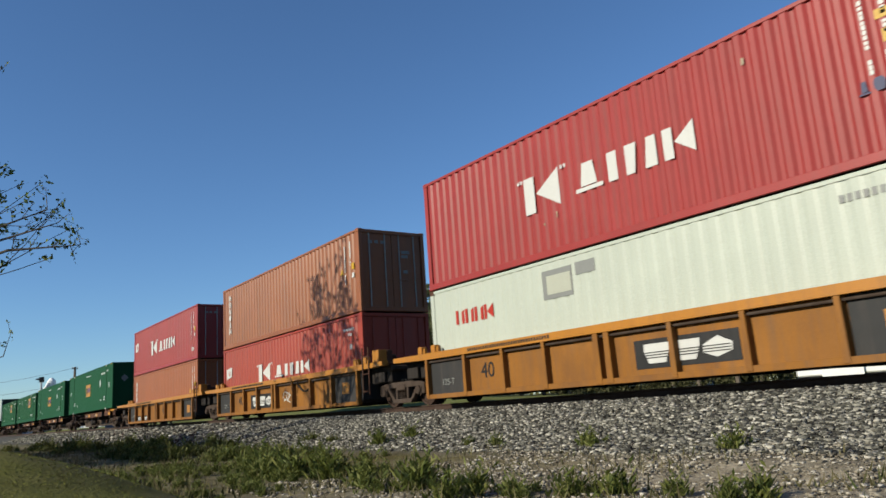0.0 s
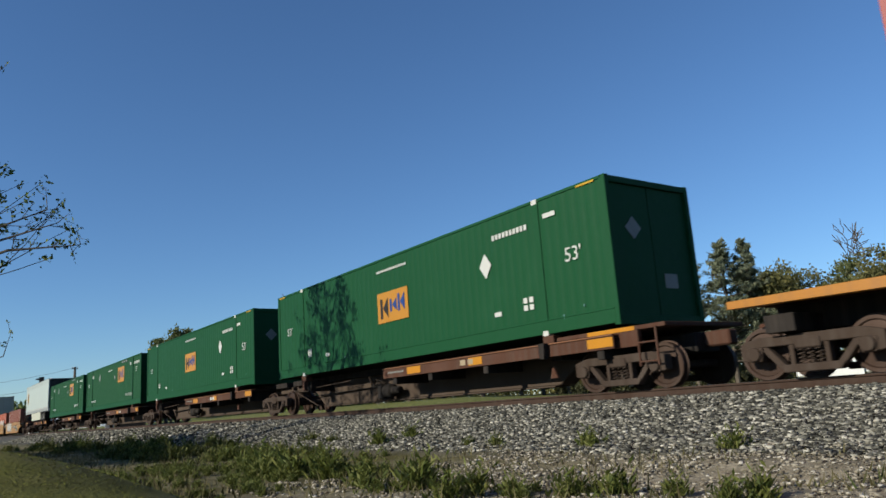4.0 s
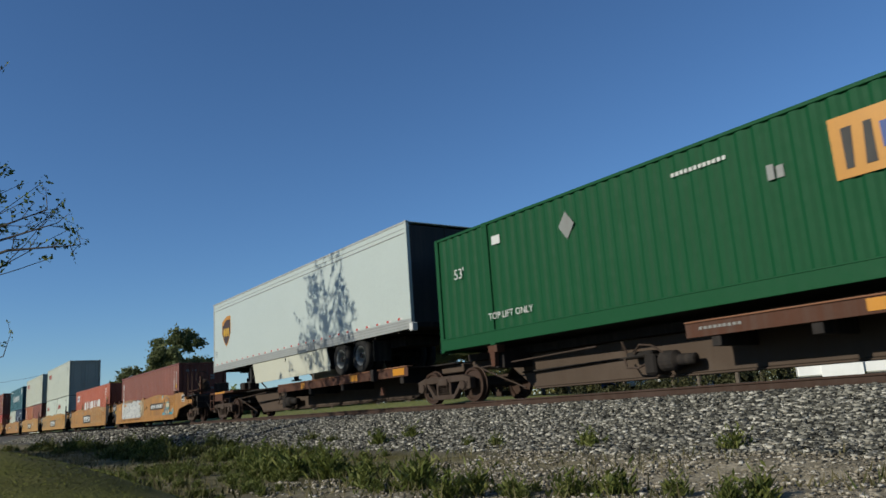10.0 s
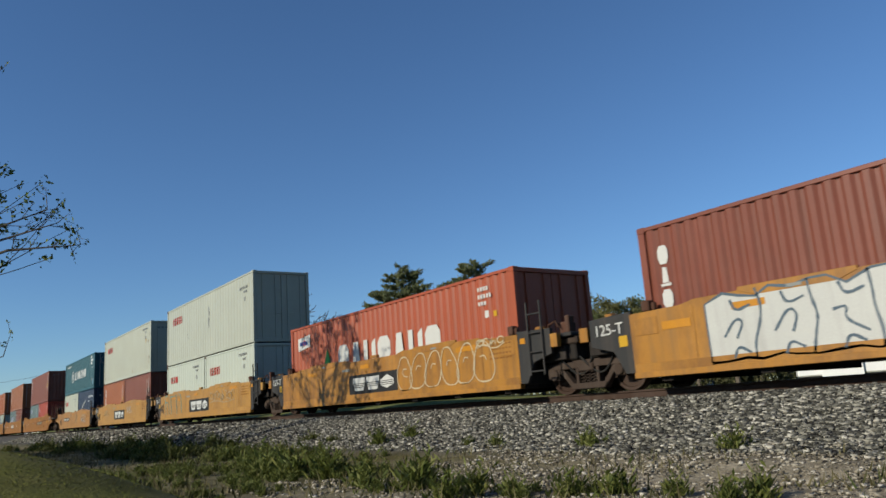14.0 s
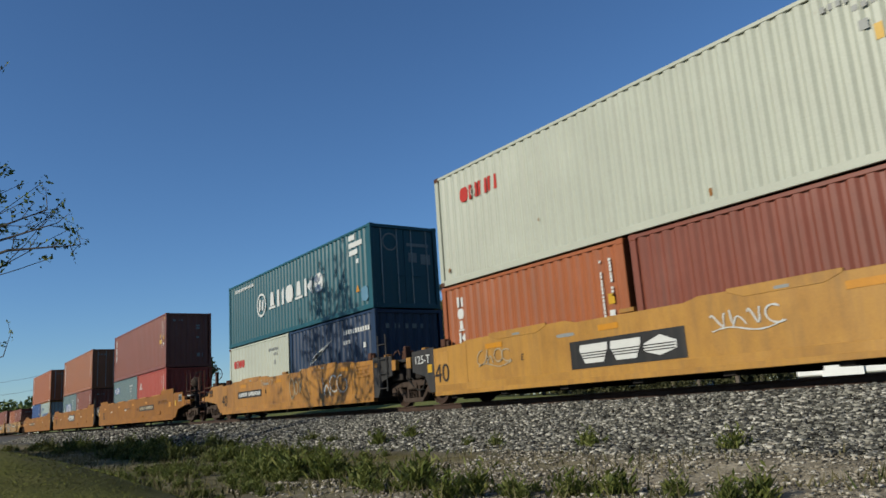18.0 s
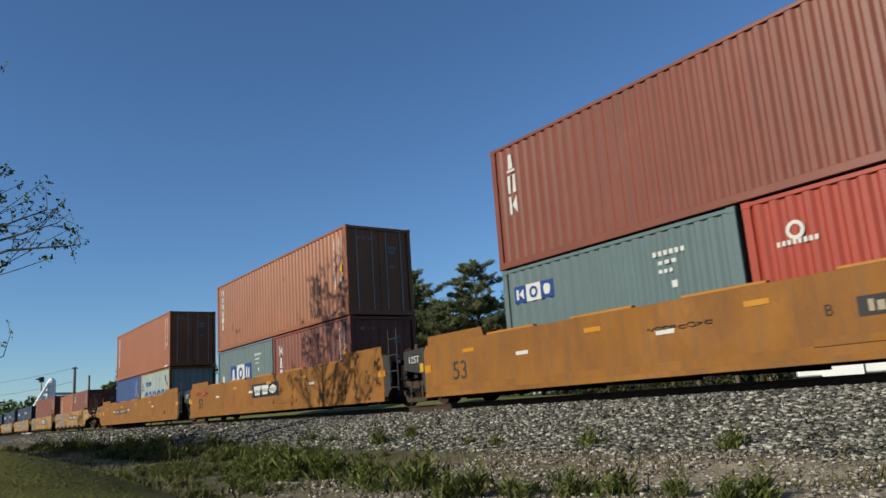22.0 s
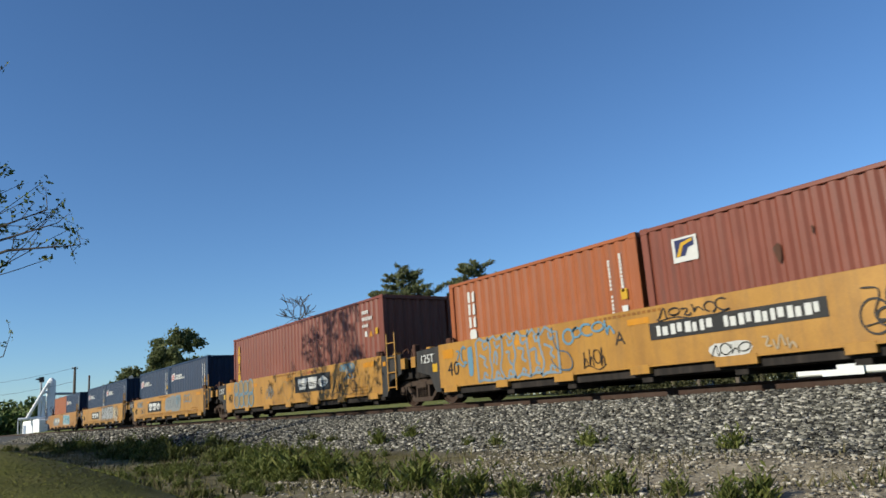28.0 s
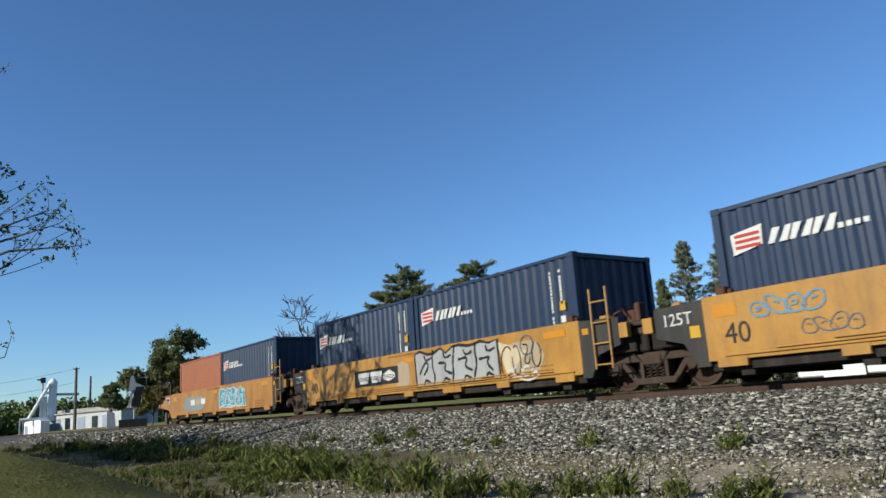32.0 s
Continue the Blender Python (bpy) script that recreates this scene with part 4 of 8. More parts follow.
    for s, how in ((-1, left), (1, right)):
        if how == "end":
            brake_end(c, s * (half + (2.78 if s > 0 else 2.95)), s, 0.75 if s > 0 else None)
            x = s * (half + (0.87 if tab else 1.44))
            plate("data_plate", WHITE if s > 0 or tab else OCHRE, c, x - 0.23, x + 0.23, 0.98, 1.30, -1.476)
            for a, b in ((-0.19, -0.02), (0.02, 0.19)):
                plate("marking", BLACK, c, x + a, x + b, 1.11, 1.26, -1.482)
            plate("marking", BLACK, c, x - 0.19, x + 0.19, 1.01, 1.06, -1.482)
    return c


def long_unit(u, left, right):
    """The fifty-three-foot car, brown with dirt, with raised ends."""
    half, top = 8.8, 1.48
    mat = OCHRE
    c = well_frame(u, "long dirty ochre well car unit with raised end walls", half, mat, "long", left, right, "long well cars")
    sides("side_plate", mat, c, [(-half, 0.26), (half, 0.26), (half, 1.30), (half - 0.1, 1.48), (6.3, 1.48), (-6.3, 1.48), (-half + 0.1, 1.48), (-half, 1.30)], 1.48, 1.40)
    for s in (-1, 1):
        x0, x1 = s * 6.35, s * 8.65
        sides("raised_wall", mat, c, [(x0, 1.47), (x1, 1.47), (x1, 1.70), (x0 + s * 0.06, 1.70)], 1.44, 1.36)
    sides("bottom_flange", mat, c, [(-half, 0.18), (half, 0.18), (half, 0.28), (-half, 0.28)], 1.50, 1.36)
    sides("bottom_angle", mat, c, [(-half + 0.03, 0.27), (half - 0.03, 0.27), (half - 0.03, 0.44), (-half + 0.03, 0.44)], 1.49, 1.47)
    for k, x in enumerate((-5.4, -2.7, 0.0, 2.7, 5.4)):
        boxpart("guide_lug", CHORD, c, x - 0.8, x + 0.8, -1.46, -1.34, 1.48, 1.53)
    for s, how in ((-1, left), (1, right)):
        end_shapes(c, half, s, how, mat, top)
    for x in (-5.0, -1.2, 4.2):
        plate("label", WHITE, c, x - 0.2, x + 0.2, 0.92, 1.0, -1.488)
    for x in (-6.9, -2.9, 0.6, 3.6):
        plate("label", PATCH_ORANGE, c, x - 0.22, x + 0.22, 1.16, 1.25, -1.488)
    if left == "joint":
        lettering("125T", 0.25, WHITE, c, -9.30, 1.17, -1.475)
        plate("label", LABEL_YELLOW, c, -9.02, -8.86, 0.84, 1.06, -1.476)
        plate("label", PATCH_ORANGE, c, -8.78, -8.5, 0.80, 0.98, -1.488)
    if right == "joint":
        ladder(c, half + 0.62, 0.45, 2.1, 0.42, CHARCOAL, 4, -1.52)
        plate("label", PATCH_ORANGE, c, half - 0.30, half + 0.10, 0.86, 1.02, -1.488)
    for s, how in ((-1, left), (1, right)):
        if how == "end":
            brake_end(c, s * (half + 2.72), s, 1.72 if s > 0 else None, 1.88)
            boxpart("handhold", WHITE, c, min(s * 11.12, s * 11.68), max(s * 11.12, s * 11.68), -1.50, -1.47, 1.20, 1.23)
            boxpart("step_plate", OCHRE, c, min(s * 11.1, s * 11.66), max(s * 11.1, s * 11.66), -1.52, -1.30, 0.93, 1.02, bevel=0.01)
            x = s * (half + 1.13)
            plate("data_plate", GREYMARK, c, x - 0.27, x + 0.27, 1.02, 1.34, -1.476)
            plate("marking", BLACK, c, x - 0.2, x + 0.2, 1.07, 1.28, -1.482)
            plate("label", PATCH_ORANGE, c, s * (half - 0.6) - 0.2, s * (half - 0.6) + 0.2, 0.82, 1.06, -1.488)
            plate("label", LABEL_YELLOW, c, s * (half + 0.4) - 0.11, s * (half + 0.4) + 0.11, 0.84, 1.08, -1.488)
    return c


# ---- spine car and its load ----
def spine_unit(u, x_left, x_right, first, last, trailer=False):
    """A low spine car unit: a box beam with side plates and container pads; u is the middle of its load."""
    c = thing("spine_car_unit", "dark brown spine car unit with orange reflective patches", "spine car", "spine cars")
    MOVING.append((c, u, 0.0))
    a, b = x_left - u, x_right - u

    def beam(bm):
        prism(bm, [(a + 0.2, 0.80), (a + 1.7, 0.80), (a + 2.5, 0.23), (b - 2.5, 0.23), (b - 1.6, 0.80), (b - 0.2, 0.80), (b - 0.2, 1.02), (a + 0.2, 1.02)], -0.25, 0.25)
    part("spine_beam", shape(("spine_beam", u), beam, 0.02), SPINE, c)
    boxpart("beam_flange", SPINE, c, a + 2.6, b - 2.6, -0.31, 0.31, 0.195, 0.228)
    p0, p1 = (-0.68, 7.9) if not trailer else (-0.95, 7.75)
    top = 1.045
    # near-black plate added to close the view beneath the load
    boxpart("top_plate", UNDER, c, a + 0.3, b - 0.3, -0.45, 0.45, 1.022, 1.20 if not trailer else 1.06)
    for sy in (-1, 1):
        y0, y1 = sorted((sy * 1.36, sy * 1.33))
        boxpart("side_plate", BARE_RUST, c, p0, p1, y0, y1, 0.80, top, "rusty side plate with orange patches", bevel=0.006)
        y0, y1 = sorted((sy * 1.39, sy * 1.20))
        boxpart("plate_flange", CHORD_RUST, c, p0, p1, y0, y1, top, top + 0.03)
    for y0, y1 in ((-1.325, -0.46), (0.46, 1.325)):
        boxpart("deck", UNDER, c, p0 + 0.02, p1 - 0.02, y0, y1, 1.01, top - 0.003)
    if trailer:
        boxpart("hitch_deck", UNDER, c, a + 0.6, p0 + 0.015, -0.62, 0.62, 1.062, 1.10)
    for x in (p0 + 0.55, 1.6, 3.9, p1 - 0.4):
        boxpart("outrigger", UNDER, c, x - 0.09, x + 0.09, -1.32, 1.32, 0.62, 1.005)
    for x, w in {True: ((7.55, 0.33), (3.58, 0.26), (0.91, 0.32)), False: ((7.5, 0.27), (5.55, 0.26), (2.62, 0.25))}[first or -90 < u < -70] if not trailer else ((7.28, 0.29), (4.73, 0.23), (1.15, 0.14)):
        plate("orange_patch", PATCH_ORANGE, c, x - w, x + w, 0.845, 1.025, -1.365)
    if not trailer:
        bars(SPRAY_PALE if first else WHITE, c, 3.0, 3.5, 0.87, 1.0, 2, -1.366)
        bars(GREYMARK, c, -0.4, 0.4, 0.92, 0.97, 9, -1.366)
        for x in (-6.05, 6.05):
            for sy in (-1, 1):
                boxpart("container_pad", BARE_RUST, c, x - 0.16, x + 0.16, sy * 1.17 - 0.12, sy * 1.17 + 0.12, 1.08, 1.24)
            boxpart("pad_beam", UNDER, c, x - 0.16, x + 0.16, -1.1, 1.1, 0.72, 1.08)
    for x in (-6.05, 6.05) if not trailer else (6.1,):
        # leg colours carry the light: right one shade-black, left one lit rust
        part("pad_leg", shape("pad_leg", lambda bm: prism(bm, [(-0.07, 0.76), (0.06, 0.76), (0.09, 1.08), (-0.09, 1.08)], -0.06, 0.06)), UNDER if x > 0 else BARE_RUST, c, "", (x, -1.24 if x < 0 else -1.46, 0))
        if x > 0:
            # this triangle has the outline of a sunlit bit of bracket
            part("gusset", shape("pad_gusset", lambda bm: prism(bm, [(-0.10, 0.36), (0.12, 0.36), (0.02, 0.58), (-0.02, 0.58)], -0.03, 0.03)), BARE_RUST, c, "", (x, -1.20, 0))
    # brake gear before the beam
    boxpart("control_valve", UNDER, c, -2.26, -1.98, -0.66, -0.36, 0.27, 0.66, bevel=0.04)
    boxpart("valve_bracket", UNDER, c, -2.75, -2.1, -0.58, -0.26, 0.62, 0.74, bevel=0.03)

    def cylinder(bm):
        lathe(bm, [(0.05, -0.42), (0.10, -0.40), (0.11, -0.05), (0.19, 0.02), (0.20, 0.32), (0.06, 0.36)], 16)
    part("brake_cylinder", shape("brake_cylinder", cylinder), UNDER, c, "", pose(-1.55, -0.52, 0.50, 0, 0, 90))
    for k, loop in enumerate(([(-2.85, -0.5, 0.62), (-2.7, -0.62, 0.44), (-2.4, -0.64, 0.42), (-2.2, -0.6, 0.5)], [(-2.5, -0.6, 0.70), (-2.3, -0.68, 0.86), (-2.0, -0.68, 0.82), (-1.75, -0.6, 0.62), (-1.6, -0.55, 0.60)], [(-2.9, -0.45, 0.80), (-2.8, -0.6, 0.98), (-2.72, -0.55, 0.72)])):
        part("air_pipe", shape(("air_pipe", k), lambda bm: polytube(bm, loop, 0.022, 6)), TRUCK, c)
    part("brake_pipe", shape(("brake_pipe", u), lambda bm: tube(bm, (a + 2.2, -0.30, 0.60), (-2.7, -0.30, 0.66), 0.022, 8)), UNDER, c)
    part("brake_rod", shape(("brake_rod", u), lambda bm: tube(bm, (a + 1.4, -0.9, 0.80), (-3.2, -0.9, 0.92), 0.018, 8)), TRUCK, c)
    part("brake_rod", shape(("brake_lever", u), lambda bm: tube(bm, (a + 1.0, -0.75, 0.86), (a + 2.5, -0.5, 0.24), 0.02, 8)), TRUCK, c)
    if first or last:
        x = b if first else a
        s = 1 if first else -1
        boxpart("end_deck", BARE_RUST, c, min(x - s * 1.6, x + s * 1.3), max(x - s * 1.6, x + s * 1.3), -1.2, 1.2, 1.10, 1.18)
        coupler(c, x + s * 1.3, s)
        plate("orange_patch", PATCH_ORANGE, c, x - 0.6, x + 0.6, 1.10, 1.18, -1.206)
        ladder(c, x + s * 0.9, 0.42, 1.12, 0.42, BARE_RUST, 2, -1.24)
        boxpart("hitch_head", UNDER, c, x - s * 0.2 - 0.24, x - s * 0.2 + 0.24, -0.3, 0.3, 1.18, 1.52, bevel=0.05)
        part("hitch_screw", shape("hitch_screw", lambda bm: tube(bm, (0, 0, 1.5), (0, 0, 1.72), 0.06, 10)), UNDER, c, "", (x - s * 0.2, 0, 0))
        boxpart("end_plate", BARE_RUST, c, x + s * 0.2 - 0.5, x + s * 0.2 + 0.5, -1.2, -1.12, 0.8, 1.1)
    return c


def domestic(u, z, style):
    """A fifty-three-foot container, flatter panels and posts set in at the forty-foot points."""
    half, h, w = 8.077, 2.90 if style == 2 else 2.985, 1.30
    c = thing("shipping_container", "green fifty-three-foot ribbed steel container with a square orange sign", "shipping container", "green containers")
    MOVING.append((c, u, z))
    pitch = 0.31 if style == 2 else 0.27
    dep = 0.028 if style == 2 else 0.005
    for sy in (-1, 1):
        rot = pose(0, 0, 0, 0, 0, 0 if sy < 0 else 180)
        for x0, x1 in ((-half + 0.1, -6.10), (-5.92, 5.92), (6.10, half - 0.1)):
            me = shape(("panel", x0, style), lambda bm: corrugated(bm, x0, x1, 0.34, h - 0.06, -w + 0.02, dep, pitch))
            part("side_panel", me, GREEN, c, "", rot)
        for x in (-6.01, 6.01):
            boxpart("lift_post", GREEN, c, x - 0.10, x + 0.10, min(sy * w, sy * (w - 0.06)), max(sy * w, sy * (w - 0.06)), 0.05, h)
            for zz in (0.0, h - 0.12):
                boxpart("corner_casting", WHITE if style == 1 else GREEN, c, x - 0.089, x + 0.089, min(sy * (w + 0.008), sy * (w - 0.14)), max(sy * (w + 0.008), sy * (w - 0.14)), zz, zz + 0.12, bevel=0.012)
        boxpart("top_rail", GREEN, c, -half + 0.1, half - 0.1, min(sy * w, sy * (w - 0.06)), max(sy * w, sy * (w - 0.06)), h - 0.07, h - 0.004)
        boxpart("bottom_rail", GREEN, c, -half + 0.1, half - 0.1, min(sy * (w + 0.004), sy * (w - 0.06)), max(sy * (w + 0.004), sy * (w - 0.06)), 0.04, 0.34)
        boxpart("rail_lip", GREEN, c, -half + 0.1, half - 0.1, min(sy * (w + 0.016), sy * w), max(sy * (w + 0.016), sy * w), 0.315, 0.345)
        for sx in (-1, 1):
            boxpart("corner_post", GREEN, c, min(sx * half, sx * (half - 0.14)), max(sx * half, sx * (half - 0.14)), min(sy * w, sy * (w - 0.12)), max(sy * w, sy * (w - 0.12)), 0.0, h)
    boxpart("roof", GREEN, c, -half + 0.1, half - 0.1, -w + 0.05, w - 0.05, h - 0.05, h - 0.02)
    boxpart("floor", UNDER, c, -half + 0.1, half - 0.1, -w + 0.05, w - 0.05, 0.06, 0.12)
    for sx in (-1, 1):
        boxpart("end_header", GREEN, c, sx * (half - 0.07) - 0.06, sx * (half - 0.07) + 0.06, -w + 0.1, w - 0.1, h - 0.14, h - 0.01)
        boxpart("end_sill", GREEN, c, sx * (half - 0.07) - 0.06, sx * (half - 0.07) + 0.06, -w + 0.1, w - 0.1, 0.0, 0.18)
        for sy in (-1, 1):
            boxpart("door", GREEN, c, sx * (half - 0.09) - 0.025, sx * (half - 0.09) + 0.025, min(sy * 0.01, sy * (w - 0.12)), max(sy * 0.01, sy * (w - 0.12)), 0.18, h - 0.14)
    y = -w - 0.002
    if style == 1:
        lx = -0.07
        dia = (4.17, 1.85)
        lettering("53'", 0.42, WHITE, c, 7.03, 1.57, y)
        lettering("53'", 0.36, WHITE, c, -7.05, 1.60, y)
        bars(WHITE, c, 4.49, 5.70, 2.39, 2.51, 10, y)
        bars(WHITE, c, -0.86, 0.73, 2.57, 2.64, 16, y)
        plate("label", WHITE, c, 6.25, 6.62, 2.50, 2.60, y)
        for k in (0, 1):
            bars(WHITE, c, 5.40, 5.72, 0.62 + 0.16 * k, 0.74 + 0.16 * k, 2, y)
        plate("label", WHITE, c, 4.38, 4.62, 0.62, 0.72, y)
        bars(WHITE, c, -5.6, -5.35, 0.62, 0.86, 2, y)
        plate("label", WHITE, c, -4.3, -4.05, 0.52, 0.62, y)
        plate("label", LABEL_YELLOW, c, -7.9, -7.4, 2.90, 2.94, y)
        plate("label", LABEL_YELLOW, c, 7.3, 7.8, 2.90, 2.94, y)
    else:
        lx = 3.10
        dia = (-3.3, 2.2)
        lettering("53'", 0.36, WHITE, c, 7.05, 2.05, y)
        lettering("53'", 0.36, WHITE, c, -7.1, 1.85, y)
        bars(WHITE, c, 6.54, 7.75, 2.39, 2.53, 9, y)
        lettering("TOP LIFT ONLY", 0.24, WHITE, c, 5.2, 0.67, y)
        lettering("TOP LIFT ONLY", 0.22, WHITE, c, -5.3, 0.65, y)
        bars(WHITE, c, -0.59, 0.52, 2.43, 2.50, 12, y)
        plate("label", WHITE, c, 5.5, 5.75, 2.40, 2.58, y)
        plate("label", WHITE, c, -5.75, -5.45, 2.3, 2.5, y)
        for k in range(3):
            plate("scuff", GREYMARK, c, 3.3 + 0.5 * k, 3.66 + 0.5 * k, 2.70, 2.80, y)
        plate("label", GREYMARK, c, 1.2, 1.32, 1.85, 2.10, y)
        plate("label", GREYMARK, c, 1.36, 1.48, 1.85, 2.05, y)
    d = 0.30
    poly("placard", WHITE if style == 1 else GREYMARK, c, [(dia[0] - d * 0.75, dia[1]), (dia[0], dia[1] - d), (dia[0] + d * 0.75, dia[1]), (dia[0], dia[1] + d)], y)
    # the square orange sign with three dark plain shapes
    z0, z1, s0, s1 = (1.12, 1.98, lx - 0.81, lx + 0.81) if style == 1 else (1.54, 2.48, lx - 0.85, lx + 0.85)
    sign = plate("sign", LOGO_GOLD, c, s0, s1, z0, z1, y, label="square orange sign with dark shapes")
    zc, w1 = (z0 + z1) / 2, s1 - s0
    for k, (a, b, lo, hi, m) in enumerate(((0.10, 0.36, -0.36, 0.30, BLACK), (0.42, 0.64, -0.18, 0.22, LOGO_BLUE), (0.68, 0.90, -0.22, 0.34, LOGO_BLUE))):
        blocks(m, c, [(s0 + a * w1, s0 + b * w1)], zc + lo * (z1 - z0), zc + hi * (z1 - z0), y - 0.006, 0.0, 0.35)
    # the right-hand end: placard and labels
    for dy, dz, hh in ((-0.55, 1.95, 0.26), ):
        e = part("placard", shape("end_placard", lambda bm: box(bm, -0.004, 0.004, -0.17, 0.17, -0.17, 0.17)), GREYMARK, c, "", pose(half - 0.055, dy, dz, 45, 0, 0))
    boxpart("label", GREYMARK, c, half - 0.06, half - 0.052, 0.25, 0.65, 0.75, 1.05)
    return c


def semi_trailer(u):
    """The white highway trailer that rides on the last spine unit."""
    half, w, z0, z1 = 8.05, 1.30, 2.06, 5.03
    t = thing("semi_trailer", "white highway box trailer with side skirt, standing on the spine car", "trailer")
    MOVING.append((t, u, 0.0))
    for sy in (-1, 1):
        y0, y1 = sorted((sy * w, sy * (w - 0.04)))
        boxpart("side_wall", TRAILER, t, -half + 0.06, half - 0.06, y0, y1, z0 + 0.25, z1 - 0.34)
        y0, y1 = sorted((sy * (w + 0.006), sy * (w - 0.05)))
        boxpart("upper_panel", TRAILER, t, -half + 0.06, half - 0.06, y0, y1, z1 - 0.33, z1 - 0.06)
        y0, y1 = sorted((sy * (w + 0.016), sy * (w - 0.05)))
        boxpart("panel_joint", ALUMINIUM, t, -half + 0.06, half - 0.06, y0, y1, z1 - 0.35, z1 - 0.32)
        boxpart("panel_joint", ALUMINIUM, t, -half + 0.06, half - 0.06, y0, y1, z1 - 0.22, z1 - 0.20)
        boxpart("top_rail", ALUMINIUM, t, -half, half, y0, y1, z1 - 0.07, z1)
        boxpart("bottom_rail", ALUMINIUM, t, -half, half, y0, y1, z0 - 0.02, z0 + 0.25, "aluminium rail with rivets and reflective tape")
        for sx in (-1, 1):
            boxpart("corner_post", TRAILER if sx > 0 else ALUMINIUM, t, min(sx * half, sx * (half - 0.12)), max(sx * half, sx * (half - 0.12)), min(sy * (w + 0.012), sy * (w - 0.1)), max(sy * (w + 0.012), sy * (w - 0.1)), z0, z1)
    for k in range(26):
        x = -half + 0.42 + k * 0.60
        plate("reflector", LOGO_RED, t, x, x + 0.12, z0 + 0.27, z0 + 0.33, -w - 0.006)
        plate("reflector", WHITE, t, x + 0.12, x + 0.24, z0 + 0.27, z0 + 0.33, -w - 0.006)
    for zz in (0.05, 0.13, 0.20):
        boxpart("rail_groove", GREYMARK, t, -half + 0.02, half - 0.14, -w - 0.022, -w - 0.010, z0 + zz - 0.008, z0 + zz + 0.008, bevel=0.002)
    for k in range(40):
        part("rivet", shape("rivet", lambda bm: box(bm, -0.025, 0.025, -0.006, 0.006, -0.012, 0.012)), WHITE, t, "", (-half + 0.3 + k * 0.4, -w - 0.018, z1 - 0.03))
    boxpart("roof", TRAILER, t, -half, half, -w + 0.04, w - 0.04, z1 - 0.05, z1 - 0.02)
    boxpart("floor", UNDER, t, -half, half, -w + 0.05, w - 0.05, z0 + 0.02, z0 + 0.16)
    for k in range(12):
        x = -half + 1.0 + k * 1.3
        boxpart("cross_member", UNDER, t, x - 0.04, x + 0.04, -w + 0.06, w - 0.06, z0 - 0.08, z0 + 0.02)
    boxpart("front_wall", TRAILER, t, -half, -half + 0.05, -w + 0.08, w - 0.08, z0 + 0.05, z1 - 0.05)
    for sy in (-1, 1):
        # charcoal instead of trailer white puts the rear's shade into the colour
        boxpart("rear_door", CHARCOAL, t, half - 0.06, half - 0.01, min(sy * 0.01, sy * (w - 0.1)), max(sy * 0.01, sy * (w - 0.1)), z0 + 0.12, z1 - 0.12, "rear door coloured charcoal for its shade")
    boxpart("rear_bumper", WHITE, t, half - 0.12, half + 0.05, -w - 0.02, -w + 0.16, z0 - 0.08, z0 + 0.14, bevel=0.02)
    sk0, sk1 = -3.55, 2.90
    for sy in (-1, 1):
        y0, y1 = (-w + 0.03, -w + 0.06) if sy < 0 else (w - 0.06, w - 0.03)
        part("side_skirt", shape(("skirt", sy), lambda bm: prism(bm, [(sk0, 2.03)] + [(sk1 - 0.16 * math.sin(math.pi * (0.5 + 0.8 * i / 8)) + 0.16 - 0.10 * (i > 6), 2.03 - 0.73 * i / 8) for i in range(9)] + [(sk0 + 0.30, 1.28)], y0, y1)), SKIRT, t, "cream side skirt")
        boxpart("skirt_clip", BLACK, t, -0.42, -0.36, y0 - 0.012, y1 + 0.012, 1.86, 2.0)
    part("skirt_wing", shape("skirt_wing", lambda bm: prism(bm, [(-4.36, 1.86), (-3.55, 1.98), (-3.86, 1.42), (-4.10, 1.40)], -0.72, -0.69)), SKIRT, t, "cream skirt wing")
    for k in range(4):
        boxpart("skirt_bracket", UNDER, t, sk0 + 0.6 + k * 1.6, sk0 + 0.68 + k * 1.6, -w + 0.07, -w + 0.5, 1.5, 2.05)
    boxpart("slider_frame", UNDER, t, 1.6, 6.6, -0.6, 0.6, 1.72, 2.0)
    for x in (3.74, 5.0):
        part("axle", shape("trailer_axle", lambda bm: tube(bm, (0, -1.2, 0), (0, 1.2, 0), 0.07, 10)), UNDER, t, "", (x, 0, 1.59))
        for sy in (-1, 1):
            for d in (1.10, 0.76):
                def tyre(bm):
                    lathe(bm, [(0.28, -0.10), (0.31, -0.125), (0.44, -0.13), (0.49, -0.10), (0.505, -0.04), (0.505, 0.04), (0.49, 0.10), (0.44, 0.13), (0.31, 0.125), (0.28, 0.10)], 32, True)
                wh = part("tyre", shape("tyre", tyre), RUBBER, t, "", (x, sy * d, 1.59))
                if d > 1 and sy < 0:
                    def rim_(bm):
                        lathe(bm, [(0.04, 0.02), (0.10, 0.02), (0.11, 0.09), (0.22, 0.10), (0.245, -0.08), (0.285, -0.115), (0.292, -0.10), (0.26, 0.11), (0.10, 0.12)], 28, True)
                    part("rim", shape("trailer_rim", rim_), GREYMARK, wh, "dull grey steel rim", (0, 0, 0))
                    part("hub", shape("trailer_hub", lambda bm: lathe(bm, [(0.03, -0.06), (0.075, -0.05), (0.085, 0.1)], 14)), GREYMARK, wh)
    for x in (2.85, 5.85):
        boxpart("mud_flap", RUBBER, t, x - 0.01, x + 0.01, -1.25, -0.65, 1.35, 1.95)
    for y in (-0.95, 0.95):
        boxpart("landing_leg", CHARCOAL, t, -4.5, -4.34, y - 0.08, y + 0.08, 1.42, 2.05)
